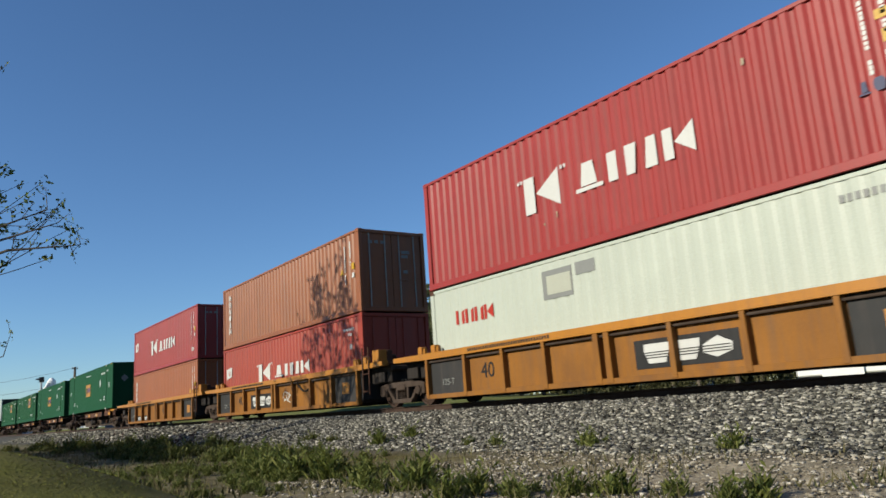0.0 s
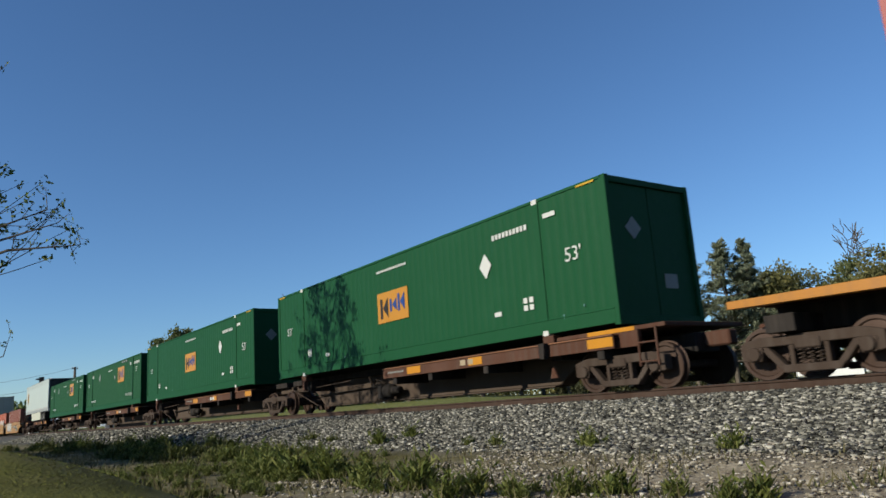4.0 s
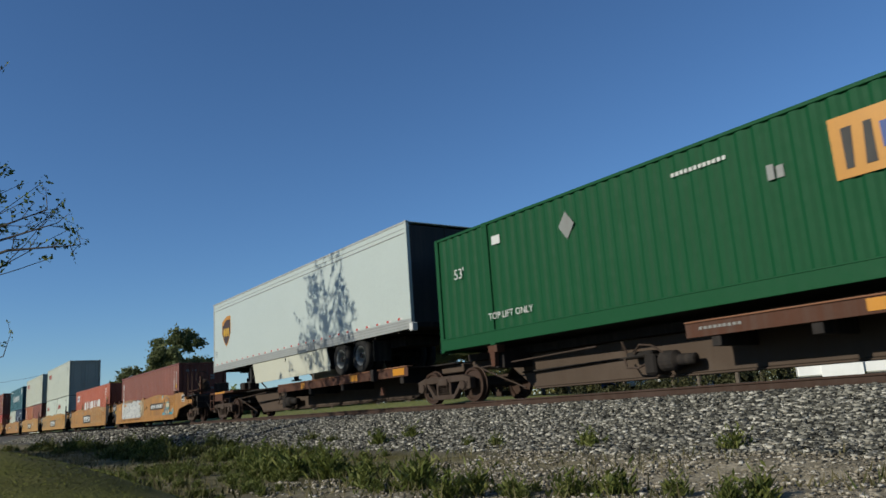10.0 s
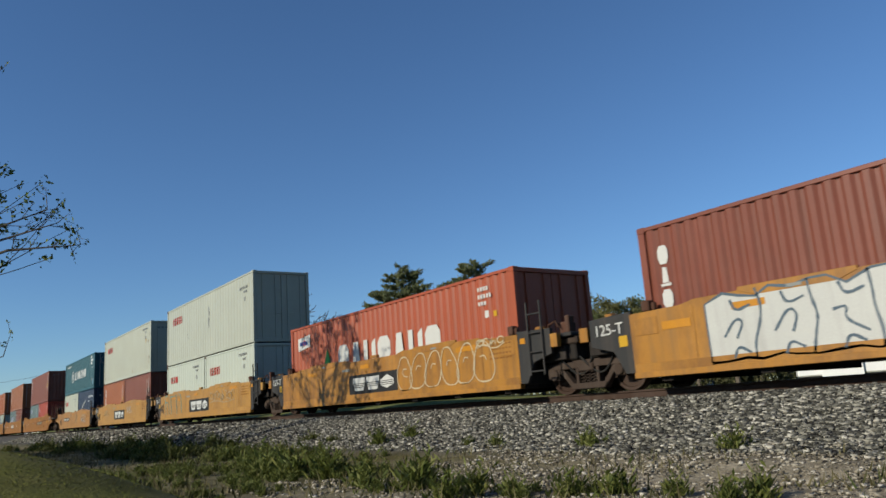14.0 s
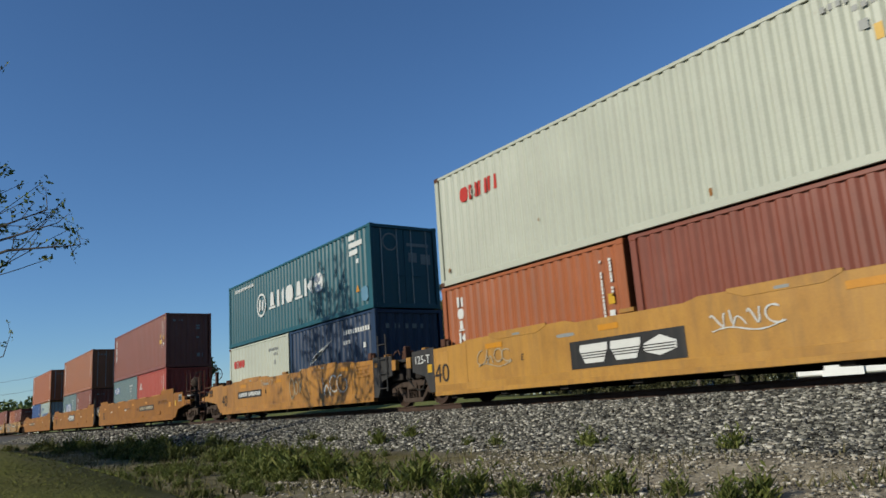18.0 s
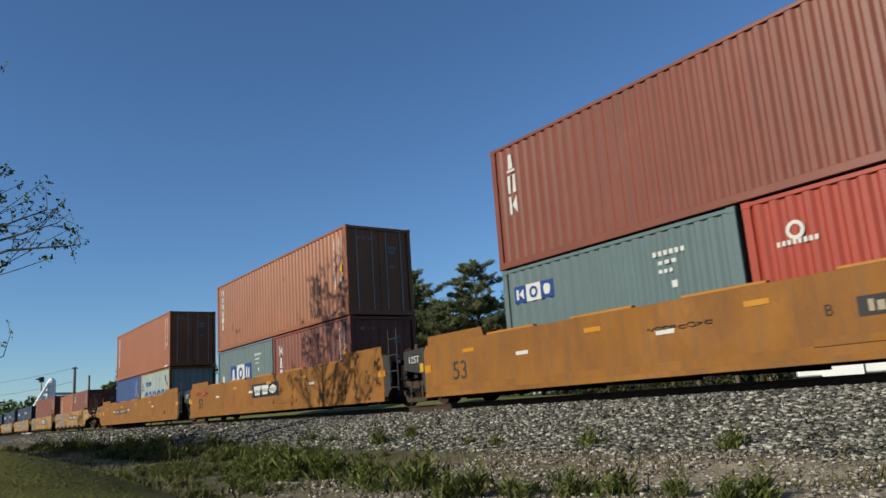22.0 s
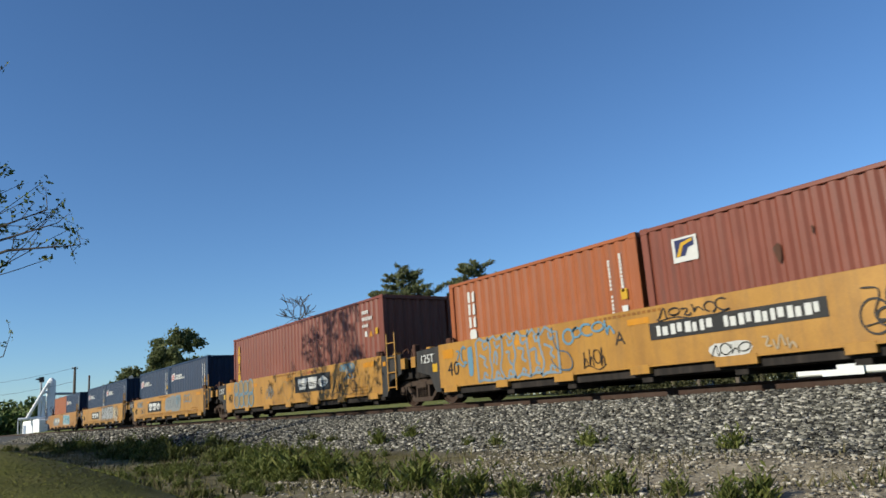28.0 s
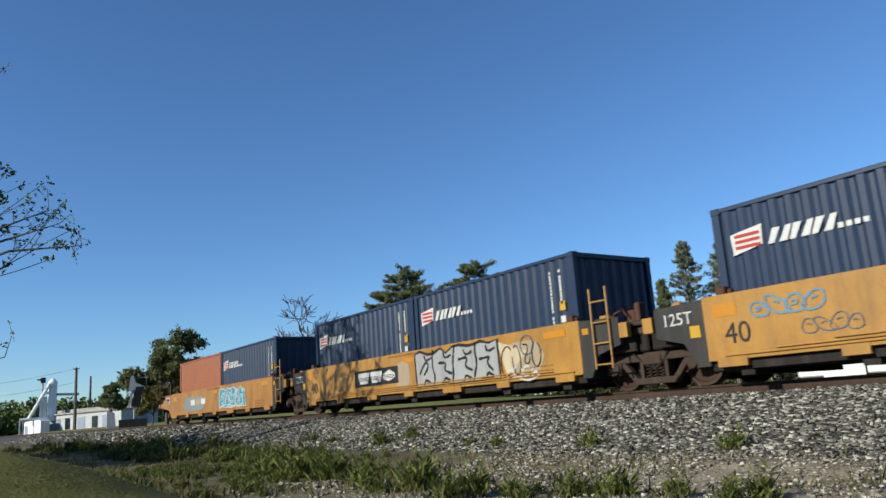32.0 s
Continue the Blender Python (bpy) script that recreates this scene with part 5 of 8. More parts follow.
        boxpart("leg_foot", CHARCOAL, t, -4.62, -4.22, y - 0.14, y + 0.14, 1.36, 1.42)
    boxpart("leg_brace", CHARCOAL, t, -4.46, -4.40, -0.95, 0.95, 1.62, 1.70)
    part("leg_strut", shape("leg_strut", lambda bm: tube(bm, (-4.4, -0.95, 1.5), (-3.5, -0.95, 2.02), 0.04, 8)), CHARCOAL, t)
    # a brown shield with a golden top, no letters
    x, z = -6.42, 3.68
    y = -w - 0.004
    sh = [(x - 0.52, z + 0.40), (x - 0.2, z + 0.55), (x + 0.1, z + 0.62), (x + 0.52, z + 0.60), (x + 0.52, z - 0.1), (x + 0.34, z - 0.36), (x + 0.16, z - 0.56), (x, z - 0.66), (x - 0.16, z - 0.56), (x - 0.34, z - 0.36), (x - 0.52, z - 0.1)]
    poly("shield", LOGO_GOLD, t, sh, y, "brown and gold shield")
    poly("shield", LOGO_BROWN, t, [(round(x + (a - x) * 0.9, 3), round(z + (b - z) * 0.9 - (0.10 if b > z + 0.3 else 0), 3)) for a, b in sh], y - 0.005)
    poly("shield", LOGO_GOLD, t, [(x - 0.40, z + 0.36), (x - 0.18, z + 0.50), (x + 0.12, z + 0.58), (x + 0.40, z + 0.56), (x + 0.05, z + 0.46), (x - 0.20, z + 0.36), (x - 0.40, z + 0.20)], y - 0.010)
    blocks(LABEL_YELLOW, t, row_spans(x - 0.32, x + 0.34, 3), z - 0.24, z + 0.12, y - 0.011, 0.0, 0.3)
    lettering("53'", 0.20, GREYMARK, t, -7.69, 2.82, y)
    plate("label", GREYMARK, t, -7.80, -7.56, 2.68, 2.71, y)
    return t


def hitch(u):
    h = thing("trailer_hitch", "dark steel trailer hitch stand on the spine car deck", "hitch")
    MOVING.append((h, u, 0.0))
    for sy in (-1, 1):
        boxpart("post", UNDER, h, -0.16, 0.04, sy * 0.16 - 0.05, sy * 0.16 + 0.05, 1.12, 1.95, bevel=0.02)
    part("brace", shape("hitch_brace", lambda bm: tube(bm, (0.0, 0, 1.85), (1.4, 0, 1.15), 0.03, 8)), UNDER, h)
    boxpart("head_plate", UNDER, h, -0.5, 0.5, -0.45, 0.45, 1.93, 2.02, bevel=0.02)
    boxpart("foot", UNDER, h, -0.4, 1.6, -0.42, 0.42, 1.06, 1.14, bevel=0.02)
    return h


# ---- the train, from its front to its end ----
L40, L20, HC, STD = 12.25, 6.075, 2.90, 2.591
ZL, ZU, ZB = 0.36, 2.955, 0.288  # floor in the well, upper tier, floor under an upper tier
h40, h20 = L40 / 2, L20 / 2

for uu in (-17.75, -33.5, -49.6, -53.4, -70.2, -88.2, -105.7, -123.2, -139.8, -144.3, -159.9, -175.65, -191.4, -207.1, -223.2, -226.9, -247.0, -266.6, -286.1, -290.4, -305.75, -321.3, -336.9, -352.4, -367.6):
    rail_truck(uu)

# ribbed well car
wa = ribbed_unit(-9.77, "joint", "joint", 1)
wb = ribbed_unit(-25.72, "joint", "joint", 2)
wc = ribbed_unit(-41.54, "end", "joint", 3)
c1 = container(-9.77, L40, HC, ZU - 0.05, RED, "red steel container with large white block marks, upper tier")
c2 = container(-9.77, L40, STD, ZB, PALE_B, "pale mint steel container with red block marks", pitch=0.34, depth=0.012)
c3 = container(-25.69, L40, STD, ZU - 0.05, RUSTY, "faded red-brown container with an upright white mark")
c4 = container(-25.69, L40, STD, ZB, RED_B, "red container with large white block marks in the well")
c5 = container(-41.54, L40, STD, ZU - 0.05, RED, "red steel container with white marks, upper tier")
c6 = container(-41.54, L40, STD, ZB, RUSTY_B, "orange-brown container with an upright white mark")
# spine car
for k, (uu, a, b) in enumerate(((-61.1, -70.2, -53.4), (-79.68, -88.2, -70.2), (-97.27, -105.7, -88.2), (-114.8, -123.2, -105.7), (-132.15, -139.8, -123.2))):
    spine_unit(uu, a, b, k == 0, k == 4, k == 4)
e1, e2, e3, e4 = domestic(-61.1, 1.24, 1), domestic(-79.68, 1.24, 1), domestic(-97.27, 1.24, 2), domestic(-114.8, 1.24, 2)
tr = semi_trailer(-132.21)
hitch(-138.9)
# smooth-sided well car, five units
w1 = smooth_unit(-152.0, "joint", "end", YELLOW_B)
w2 = smooth_unit(-167.8, "joint", "joint", YELLOW_B)
w3 = smooth_unit(-183.55, "joint", "joint")
w4 = smooth_unit(-199.15, "joint", "joint")
w5 = smooth_unit(-214.85, "end", "joint", YELLOW_B)
c7 = container(-152.0, L40, STD, ZL, BROWN, "dark red-brown container with white end marks, alone in its well", "left")
c8 = container(-167.84, L40, STD, ZL, ORANGE_RED, "orange-red container with large white block marks")
c9 = container(-183.60, L40, HC, ZU - 0.05, PALE, "pale grey-green container with red block marks, stained", pitch=0.34, depth=0.012)
c10 = container(-180.5, L20, STD, ZB, PALE_B, "pale short container with red block marks", pitch=0.34, depth=0.012)
c11 = container(-186.65, L20, STD, ZB, PALE_B, "pale short container with red block marks", pitch=0.34, depth=0.012)
c12 = container(-199.19, L40, HC, ZU - 0.05, PALE, "pale grey-green container with rust stains and red block marks")
c13 = container(-196.05, L20, STD, ZB, BROWN, "red-brown short container with white marks", "left")
c14 = container(-202.27, L20, STD, ZB, RUSTY_B, "orange-brown short container with upright white mark")
c15 = container(-214.91, L40, STD, ZU - 0.05, TEAL, "teal container with white block marks and a ring sign")
c16 = container(-211.77, L20, STD, ZB, NAVY, "navy short container with a white wing sign", "left")
c17 = container(-217.97, L20, STD, ZB, PALE, "pale short container with a red mark", pitch=0.34, depth=0.012)
# long well car, three units
v1, v2, v3 = long_unit(-237.15, "joint", "end"), long_unit(-256.8, "joint", "joint"), long_unit(-276.45, "end", "joint")
c18 = container(-236.86, L40, HC, ZU - 0.05, BROWN, "red-brown container with upright white mark and yellow labels", "left")
c19 = container(-233.7, L20, STD, ZB, RED_B, "bright red short container with a small white ring", "left")
c20 = container(-239.88, L20, STD, ZB, GREYGREEN, "grey-green short container with a blue and white sign")
c21 = container(-256.47, L40, HC, ZU - 0.05, RUSTY, "faded orange-brown container with rusty patch, upper tier")
c22 = container(-253.35, L20, STD, ZB, BROWN, "red-brown short container with white marks", "left")
c23 = container(-259.50, L20, STD, ZB, GREYGREEN, "grey-green short container with a blue and white sign")
c24 = container(-276.18, L40, HC, ZU - 0.05, RUSTY_B, "orange-brown container with upright white mark, upper tier")
c25 = container(-273.1, L20, STD, ZB, MINT, "weathered pale mint short container with blue block marks", "left", pitch=0.36, frame_=OCHRE)
c26 = container(-279.22, L20, STD, ZB, BLUE, "blue short container with white code columns")
# yellow five-unit car with graffiti
gx1 = smooth_unit(-298.02, "joint", "end", YELLOW, True, "tabbed yellow well cars", "yellow well car unit with graffiti and foot tabs")
gx2 = smooth_unit(-313.48, "joint", "joint", YELLOW, True, "tabbed yellow well cars", "yellow well car unit with graffiti and foot tabs")
gx3 = smooth_unit(-329.1, "joint", "joint", YELLOW, True, "tabbed yellow well cars", "yellow well car unit with grey and blue graffiti")
gx4 = smooth_unit(-344.62, "joint", "joint", YELLOW, True, "tabbed yellow well cars", "yellow well car unit with white bubble graffiti")
gx5 = smooth_unit(-360.17, "end", "joint", YELLOW_B, True, "tabbed yellow well cars", "worn yellow well car unit with a cyan sprayed patch")
c27 = container(-294.87, L20, STD, ZL - 0.03, BROWN, "red-brown short container with a blue and yellow sign")
c28 = container(-301.05, L20, STD, ZL - 0.03, RUSTY_B, "orange-brown short container with upright white mark")
c29 = container(-313.48, L40, HC, ZL - 0.03, BROWN, "red-brown container with upright pale yellow mark", "left")
c30 = container(-326.02, L20, STD, ZL - 0.03, NAVY, "navy short container with a striped flag sign", "left")
c31 = container(-332.16, L20, STD, ZL - 0.03, NAVY, "navy short container with a striped flag sign", "left")
c32 = container(-341.55, L20, STD, ZL - 0.03, NAVY, "navy short container with a striped flag sign", "left")
c33 = container(-347.68, L20, STD, ZL - 0.03, NAVY, "navy short container with a striped flag sign", "left")
c34 = container(-357.1, L20, STD, ZL - 0.03, NAVY, "navy short container with a striped flag sign", "left")
c35 = container(-363.25, L20, STD, ZL - 0.03, RUSTY_B, "orange-brown short container at the train's end", "left")


# ---- markings on the containers ----
def large_brand(c, z0, z1, m=WHITE):
    """Five large plain shapes in a row with two small ticks."""
    blocks(m, c, [(-2.15, -1.05)], z0, z1 + 0.16, slit=0.34, kinds=(0,))
    blocks(m, c, [(-0.58, 0.16), (0.78, 1.52), (1.68, 2.36)], z0 + 0.08, z1, slit=0.30, kinds=(2, 3, 0))
    plate("marking", m, c, 0.32, 0.56, z0 + 0.08, z1)
    for x in (-2.36, -2.26, -0.98, -0.88):
        plate("marking", m, c, x, x + 0.06, z1 + 0.08, z1 + 0.16)


large_brand(c1, 1.05, 1.72)
codes(c1, h40, HC, seed=3)
plate("label", LABEL_YELLOW, c1, 5.55, 5.75, 2.05, 2.2)
blocks(LOGO_NAVY, c1, row_spans(5.15, 5.75, 3), 1.02, 1.22)
rust_runs(c1, [(3.45, 2.35, 0.09), (-1.6, 0.75, 0.05), (-1.2, 0.9, 0.06)], SPRAY_PALE)
blocks(LOGO_RED, c2, row_spans(-5.05, -3.58, 4, 0.12), 1.60, 1.94, slit=0.42)
plate("scuff", GREYMARK, c2, -1.85, -0.95, 1.72, 2.34, -W2 + 0.014)
plate("scuff", PALE, c2, -1.72, -1.0, 1.82, 2.22, -W2 + 0.010)
plate("scuff", GREYMARK, c2, -0.85, -0.30, 2.10, 2.36, -W2 + 0.014)
bars(GREYMARK, c2, 4.6, 5.5, 2.18, 2.30, 8)
upright_brand(c3, h40, STD, 6, top=0.34, size=0.24, w=0.24, x=0.86)
codes(c3, h40, STD, cols=((0.92, 0.06), (0.55, 0.07)), seed=5)
poly("label", LABEL_YELLOW, c3, [(4.85, 1.30), (5.08, 1.30), (4.97, 1.50)])
large_brand(c4, 1.02, 1.52)
flag_logo(c4, -5.42, 1.58, 0.62, 0.40, False)
bars(WHITE, c4, 4.9, 5.6, 2.12, 2.20, 9)
bars(WHITE, c4, 5.2, 5.45, 1.96, 2.04, 3)
plate("label", WHITE, c4, 5.28, 5.42, 1.55, 1.70)
large_brand(c5, 0.88, 1.50)
flag_logo(c5, -5.42, 1.62, 0.62, 0.46, False)
codes(c5, h40, STD, cols=((0.95, 0.06), (0.60, 0.07)), seed=7)
blocks(WHITE, c5, row_spans(5.2, 5.55, 2), 0.42, 0.62)
upright_brand(c6, h40, STD, 6, top=0.40, size=0.24, w=0.24, x=0.80)
codes(c6, h40, STD, cols=((0.78, 0.06), (0.45, 0.07)), seed=9)
poly("label", LABEL_YELLOW, c6, [(4.85, 1.08), (5.12, 1.08), (4.98, 1.32)])
# dark container alone in its well
upright_brand(c7, h40, STD, 3, top=0.42, size=0.34, w=0.22, x=0.52)
codes(c7, h40, STD, cols=((0.78, 0.08), (0.42, 0.08)), seed=11)
# large white brand, half hidden by the well
blocks(WHITE, c8, row_spans(-2.55, 3.1, 7, 0.16), 0.95, 1.66, slit=0.36)
flag_logo(c8, -5.02, 2.0, 0.95, 0.42, False)
plate("logo", LOGO_BLUE, c8, -5.35, -4.75, 1.93, 2.06, -W2 + 0.004)
poly("logo", GREEN, c8, [(-3.55, 1.15), (-3.08, 1.15), (-3.30, 1.68)])
bars(WHITE, c8, 4.75, 5.15, 2.20, 2.30, 4)
bars(WHITE, c8, 4.75, 5.25, 2.02, 2.12, 5)
bars(WHITE, c8, 4.75, 5.05, 1.86, 1.95, 3)
plate("label", WHITE, c8, 4.98, 5.12, 1.55, 1.72)
plate("label", LABEL_YELLOW, c8, 5.3, 5.42, 1.55, 1.68)
for c, x0, x1, z0, z1 in ((c9, -5.02, -3.52, 1.98, 2.36), (c10, -2.28, -1.02, 1.66, 2.0), (c11, -2.35, -1.17, 1.68, 2.0), (c12, -5.05, -3.6, 1.98, 2.34), (c17, -2.5, -1.32, 1.72, 2.02)):
    blocks(LOGO_RED, c, row_spans(x0, x1, 4, 0.12), z0, z1, slit=0.42)
    ring("marking", PALE, c, x0 + (x1 - x0) * 0.375, (z0 + z1) / 2 - 0.02, 0.10, 0.03, -W2 + 0.004)
for c, x, z in ((c9, 4.6, 2.3), (c10, 1.3, 2.2), (c11, 1.3, 2.2), (c12, 4.3, 2.5), (c17, 1.2, 2.1)):
    bars(GREYMARK, c, x, x + 0.9, z, z + 0.10, 8)
    bars(GREYMARK, c, x + 0.45, x + 0.8, z - 0.18, z - 0.09, 3)
    plate("label", GREYMARK, c, x + 0.5, x + 0.64, z - 0.52, z - 0.36)
rust_runs(c9, [(0.60, 2.15, 0.14), (0.68, 1.92, 0.20), (0.62, 1.62, 0.22), (-2.6, 1.3, 0.07), (-2.4, 1.1, 0.06)], GREYMARK)
rust_runs(c12, [(5.7, 0.9, 0.10), (5.8, 0.6, 0.12), (-5.7, 0.4, 0.10), (5.85, 2.2, 0.08), (2.0, 0.35, 0.10), (5.6, 1.8, 0.09), (-2.3, 0.9, 0.05)], OCHRE)
plate("label", LABEL_YELLOW, c12, 5.0, 5.12, 1.75, 2.0)
codes(c13, h20, STD, cols=((0.75, 0.05), (0.42, 0.06)), seed=13, tags=False)
upright_brand(c14, h20, STD, 5, top=0.32, size=0.25, w=0.24, x=0.75)
codes(c14, h20, STD, cols=((0.62, 0.05), (0.36, 0.06)), seed=14)
# teal container
ring("logo", WHITE, c15, -2.5, 1.34, 0.46, 0.08)
blocks(WHITE, c15, [(-2.74, -2.28)], 1.12, 1.56, slit=0.3, lean=0.06)
blocks(WHITE, c15, row_spans(-1.74, 2.86, 6, 0.22), 1.06, 1.68, slit=0.36)
bars(WHITE, c15, -5.35, -3.3, 2.22, 2.34, 13)
for k, (x0, x1) in enumerate(((4.75, 5.15), (4.75, 5.6), (4.75, 5.3))):
    plate("marking", WHITE, c15, x0, x1, 2.28 - 0.24 * k, 2.44 - 0.24 * k)
plate("marking", WHITE, c15, 5.2, 5.34, 1.5, 1.64)
poly("label", PATCH_ORANGE, c15, [(5.10, 0.62), (5.34, 0.62), (5.22, 0.84)])
blob(SPRAY_BLUE, c15, 5.64, 0.50, 0.46, 0.50, 3, -W2 + 0.012, "scuff")
ring("logo", GREYMARK, c15, 0, 0, 0.28, 0.05).matrix_basis = pose(h40 - 0.055, -0.5, 2.05, 0, 0, 90)
for y0, y1, z0, z1 in ((0.15, 0.45, 1.45, 1.75), (0.6, 0.95, 1.40, 1.72), (0.1, 0.9, 1.95, 2.05)):
    boxpart("label", GREYMARK, c15, h40 - 0.062, h40 - 0.054, y0, y1, z0, z1)
# navy container with a wing
for k in range(4):
    a = -1.50 + 0.10 * k
    poly("logo", WHITE, c16, [(round(a, 3), round(1.30 + 0.07 * k, 3)), (round(a + 0.35, 3), round(1.36 + 0.06 * k, 3)), (round(a + 1.0 + 0.16 * k, 3), round(1.62 + 0.12 * k, 3)), (round(a + 0.3, 3), round(1.44 + 0.07 * k, 3))])
blocks(WHITE, c16, row_spans(-2.25, 0.55, 12, 0.2), 0.98, 1.22, slit=0.3)
bars(WHITE, c16, 1.02, 2.68, 2.02, 2.16, 11)
bars(WHITE, c16, 1.02, 1.45, 1.72, 1.84, 3)
plate("label", WHITE, c16, 2.28, 2.42, 1.52, 1.68)
for k in range(7):
    boxpart("marking", GREYMARK, c16, h20 - 0.072, h20 - 0.060, -0.85 + 0.24 * k, -0.70 + 0.24 * k, 2.02, 2.16)
# long wells
upright_brand(c18, h40, HC, 3, top=0.28, size=0.42, w=0.26, x=0.68)
codes(c18, h40, HC, cols=((0.75, 0.06), (0.42, 0.06)), low=1.65, seed=18)
poly("label", LABEL_YELLOW, c18, [(4.96, 1.68), (5.20, 1.68), (5.08, 1.90)])
plate("label", LABEL_YELLOW, c18, 4.86, 5.28, 1.34, 1.56)
plate("label", LABEL_YELLOW, c18, 5.78, 5.94, 2.62, 2.70)
boxpart("label", GREYMARK, c18, h40 - 0.062, h40 - 0.054, 0.45, 0.75, 0.55, 0.75)
ring("logo", WHITE, c19, -2.19, 1.96, 0.15, 0.06)
bars(WHITE, c19, -2.52, -1.85, 1.74, 1.82, 8)
codes(c19, h20, STD, cols=((0.78, 0.05), (0.45, 0.06)), seed=19)
for c, x0, z0, w in ((c20, -2.66, 1.78, 1.26), (c23, -1.45, 1.15, 2.35)):
    h = 0.42 * w / 1.26 * 0.9
    plate("logo", LOGO_BLUE, c, x0, x0 + w * 0.31, z0, z0 + h)
    plate("logo", WHITE, c, x0 + w * 0.31, x0 + w * 0.68, z0, z0 + h)
    plate("logo", LOGO_BLUE, c, x0 + w * 0.68, x0 + w, z0, z0 + h)
    blocks(WHITE, c, [(x0 + w * 0.06, x0 + w * 0.25), (x0 + w * 0.76, x0 + w * 0.92)], z0 + h * 0.2, z0 + h * 0.8, -W2 + 0.004)
    ring("marking", LOGO_BLUE, c, x0 + w * 0.5, z0 + h * 0.5, h * 0.34, h * 0.15, -W2 + 0.004)
blob(WHITE, c23, -2.3, 1.35, 0.24, 0.34, 5, -W2 + 0.012, "scuff")
for c, s in ((c20, 20), (c23, 23)):
    bars(WHITE, c, 1.25, 1.95, 2.06, 2.15, 6)
    bars(WHITE, c, 1.35, 1.75, 1.90, 1.97, 3)
    bars(WHITE, c, 1.35, 1.65, 1.74, 1.81, 3)
    plate("label", WHITE, c, 1.6, 1.72, 1.45, 1.58)
upright_brand(c21, h40, HC, 6, top=0.28, size=0.25, w=0.25, x=0.74)
codes(c21, h40, HC, cols=((0.82, 0.06), (0.48, 0.06)), low=1.75, seed=21)
rust_runs(c21, [(-4.2, 0.95, 0.16), (-3.4, 0.72, 0.12), (-3.75, 0.72, 0.12), (1.2, 2.0, 0.06)], BROWN)
upright_brand(c22, h20, STD, 3, top=0.40, size=0.36, w=0.26, x=0.72)
codes(c22, h20, STD, cols=((0.70, 0.05), (0.40, 0.06)), seed=22)
upright_brand(c24, h40, HC, 6, top=0.28, size=0.26, w=0.25, x=0.74)
codes(c24, h40, HC, cols=((0.82, 0.06), (0.48, 0.06)), low=1.75, seed=24)
poly("label", LABEL_YELLOW, c24, [(5.48, 1.10), (5.74, 1.10), (5.61, 1.34)])
plate("label", WHITE, c24, 5.2, 5.75, 0.03, 0.12, -W2 - 0.002)
rust_runs(c24, [(-2.6, 0.4, 0.05), (-1.4, 0.5, 0.05), (5.9, 0.3, 0.06)], SPRAY_PALE)
for k in range(5):
    ring("logo", LOGO_BLUE, c25, -1.62 + 0.84 * k, 1.18, 0.36, 0.13, squash=0.92)
for k in range(4):
    plate("marking", LOGO_BLUE, c25, -1.72 + 0.27 * k, -1.52 + 0.27 * k, 1.84, 2.06)
    plate("marking", MINT, c25, -1.68 + 0.27 * k, -1.56 + 0.27 * k, 1.90, 1.96, -W2 + 0.005)
poly("logo", LOGO_BLUE, c25, [(-2.55, 1.78), (-2.28, 1.78), (-2.42, 2.12)])
bars(LOGO_BLUE, c25, -2.68, -2.05, 1.64, 1.70, 7)
rust_runs(c25, [(2.2, 2.2, 0.16), (2.5, 1.8, 0.14), (1.2, 2.1, 0.10), (2.7, 1.4, 0.16), (0.4, 2.2, 0.08), (-2.8, 2.1, 0.09)], OCHRE)
plate("label", LABEL_YELLOW, c25, 2.2, 2.34, 1.45, 1.60)
codes(c26, h20, STD, cols=((1.05, 0.05), (0.75, 0.06)), seed=26)
# the yellow car's load
plate("logo", WHITE, c27, -2.36, -1.84, 1.82, 2.26)
poly("logo", LOGO_NAVY, c27, [(-2.30, 1.92), (-2.10, 1.92), (-2.02, 2.06), (-1.90, 2.08), (-1.90, 2.22), (-2.30, 2.22)], -W2 + 0.004)
poly("logo", LABEL_YELLOW, c27, [(-2.28, 1.92), (-2.20, 1.92), (-2.12, 2.10), (-1.92, 2.16), (-1.92, 2.21), (-2.16, 2.16)], -W2 - 0.002)
codes(c27, h20, STD, cols=((0.75, 0.05), (0.45, 0.06)), seed=27)
rust_runs(c27, [(0.2, 1.9, 0.06), (1.6, 1.5, 0.06), (-0.4, 1.7, 0.18)])
upright_brand(c28, h20, STD, 5, top=0.30, size=0.26, w=0.26, x=0.88)
codes(c28, h20, STD, cols=((0.72, 0.05), (0.42, 0.06)), seed=28)
upright_brand(c29, h40, HC, 4, LABEL_YELLOW, top=0.34, size=0.32, w=0.26, x=0.62)
bars(WHITE, c29, 4.86, 5.25, 2.46, 2.56, 4)
bars(WHITE, c29, 4.86, 5.45, 2.26, 2.36, 7)
bars(WHITE, c29, 4.86, 5.2, 2.06, 2.15, 4)
plate("label", WHITE, c29, 5.0, 5.14, 1.78, 1.94)
poly("label", PATCH_ORANGE, c29, [(5.26, 1.76), (5.46, 1.76), (5.36, 1.95)])
plate("label", LABEL_YELLOW, c29, 5.62, 5.76, 1.80, 1.98)
rust_runs(c29, [(-4.4, 1.9, 0.06), (-1.0, 2.1, 0.05), (2.0, 1.8, 0.07), (-2.5, 1.4, 0.06)], SPRAY_PALE)
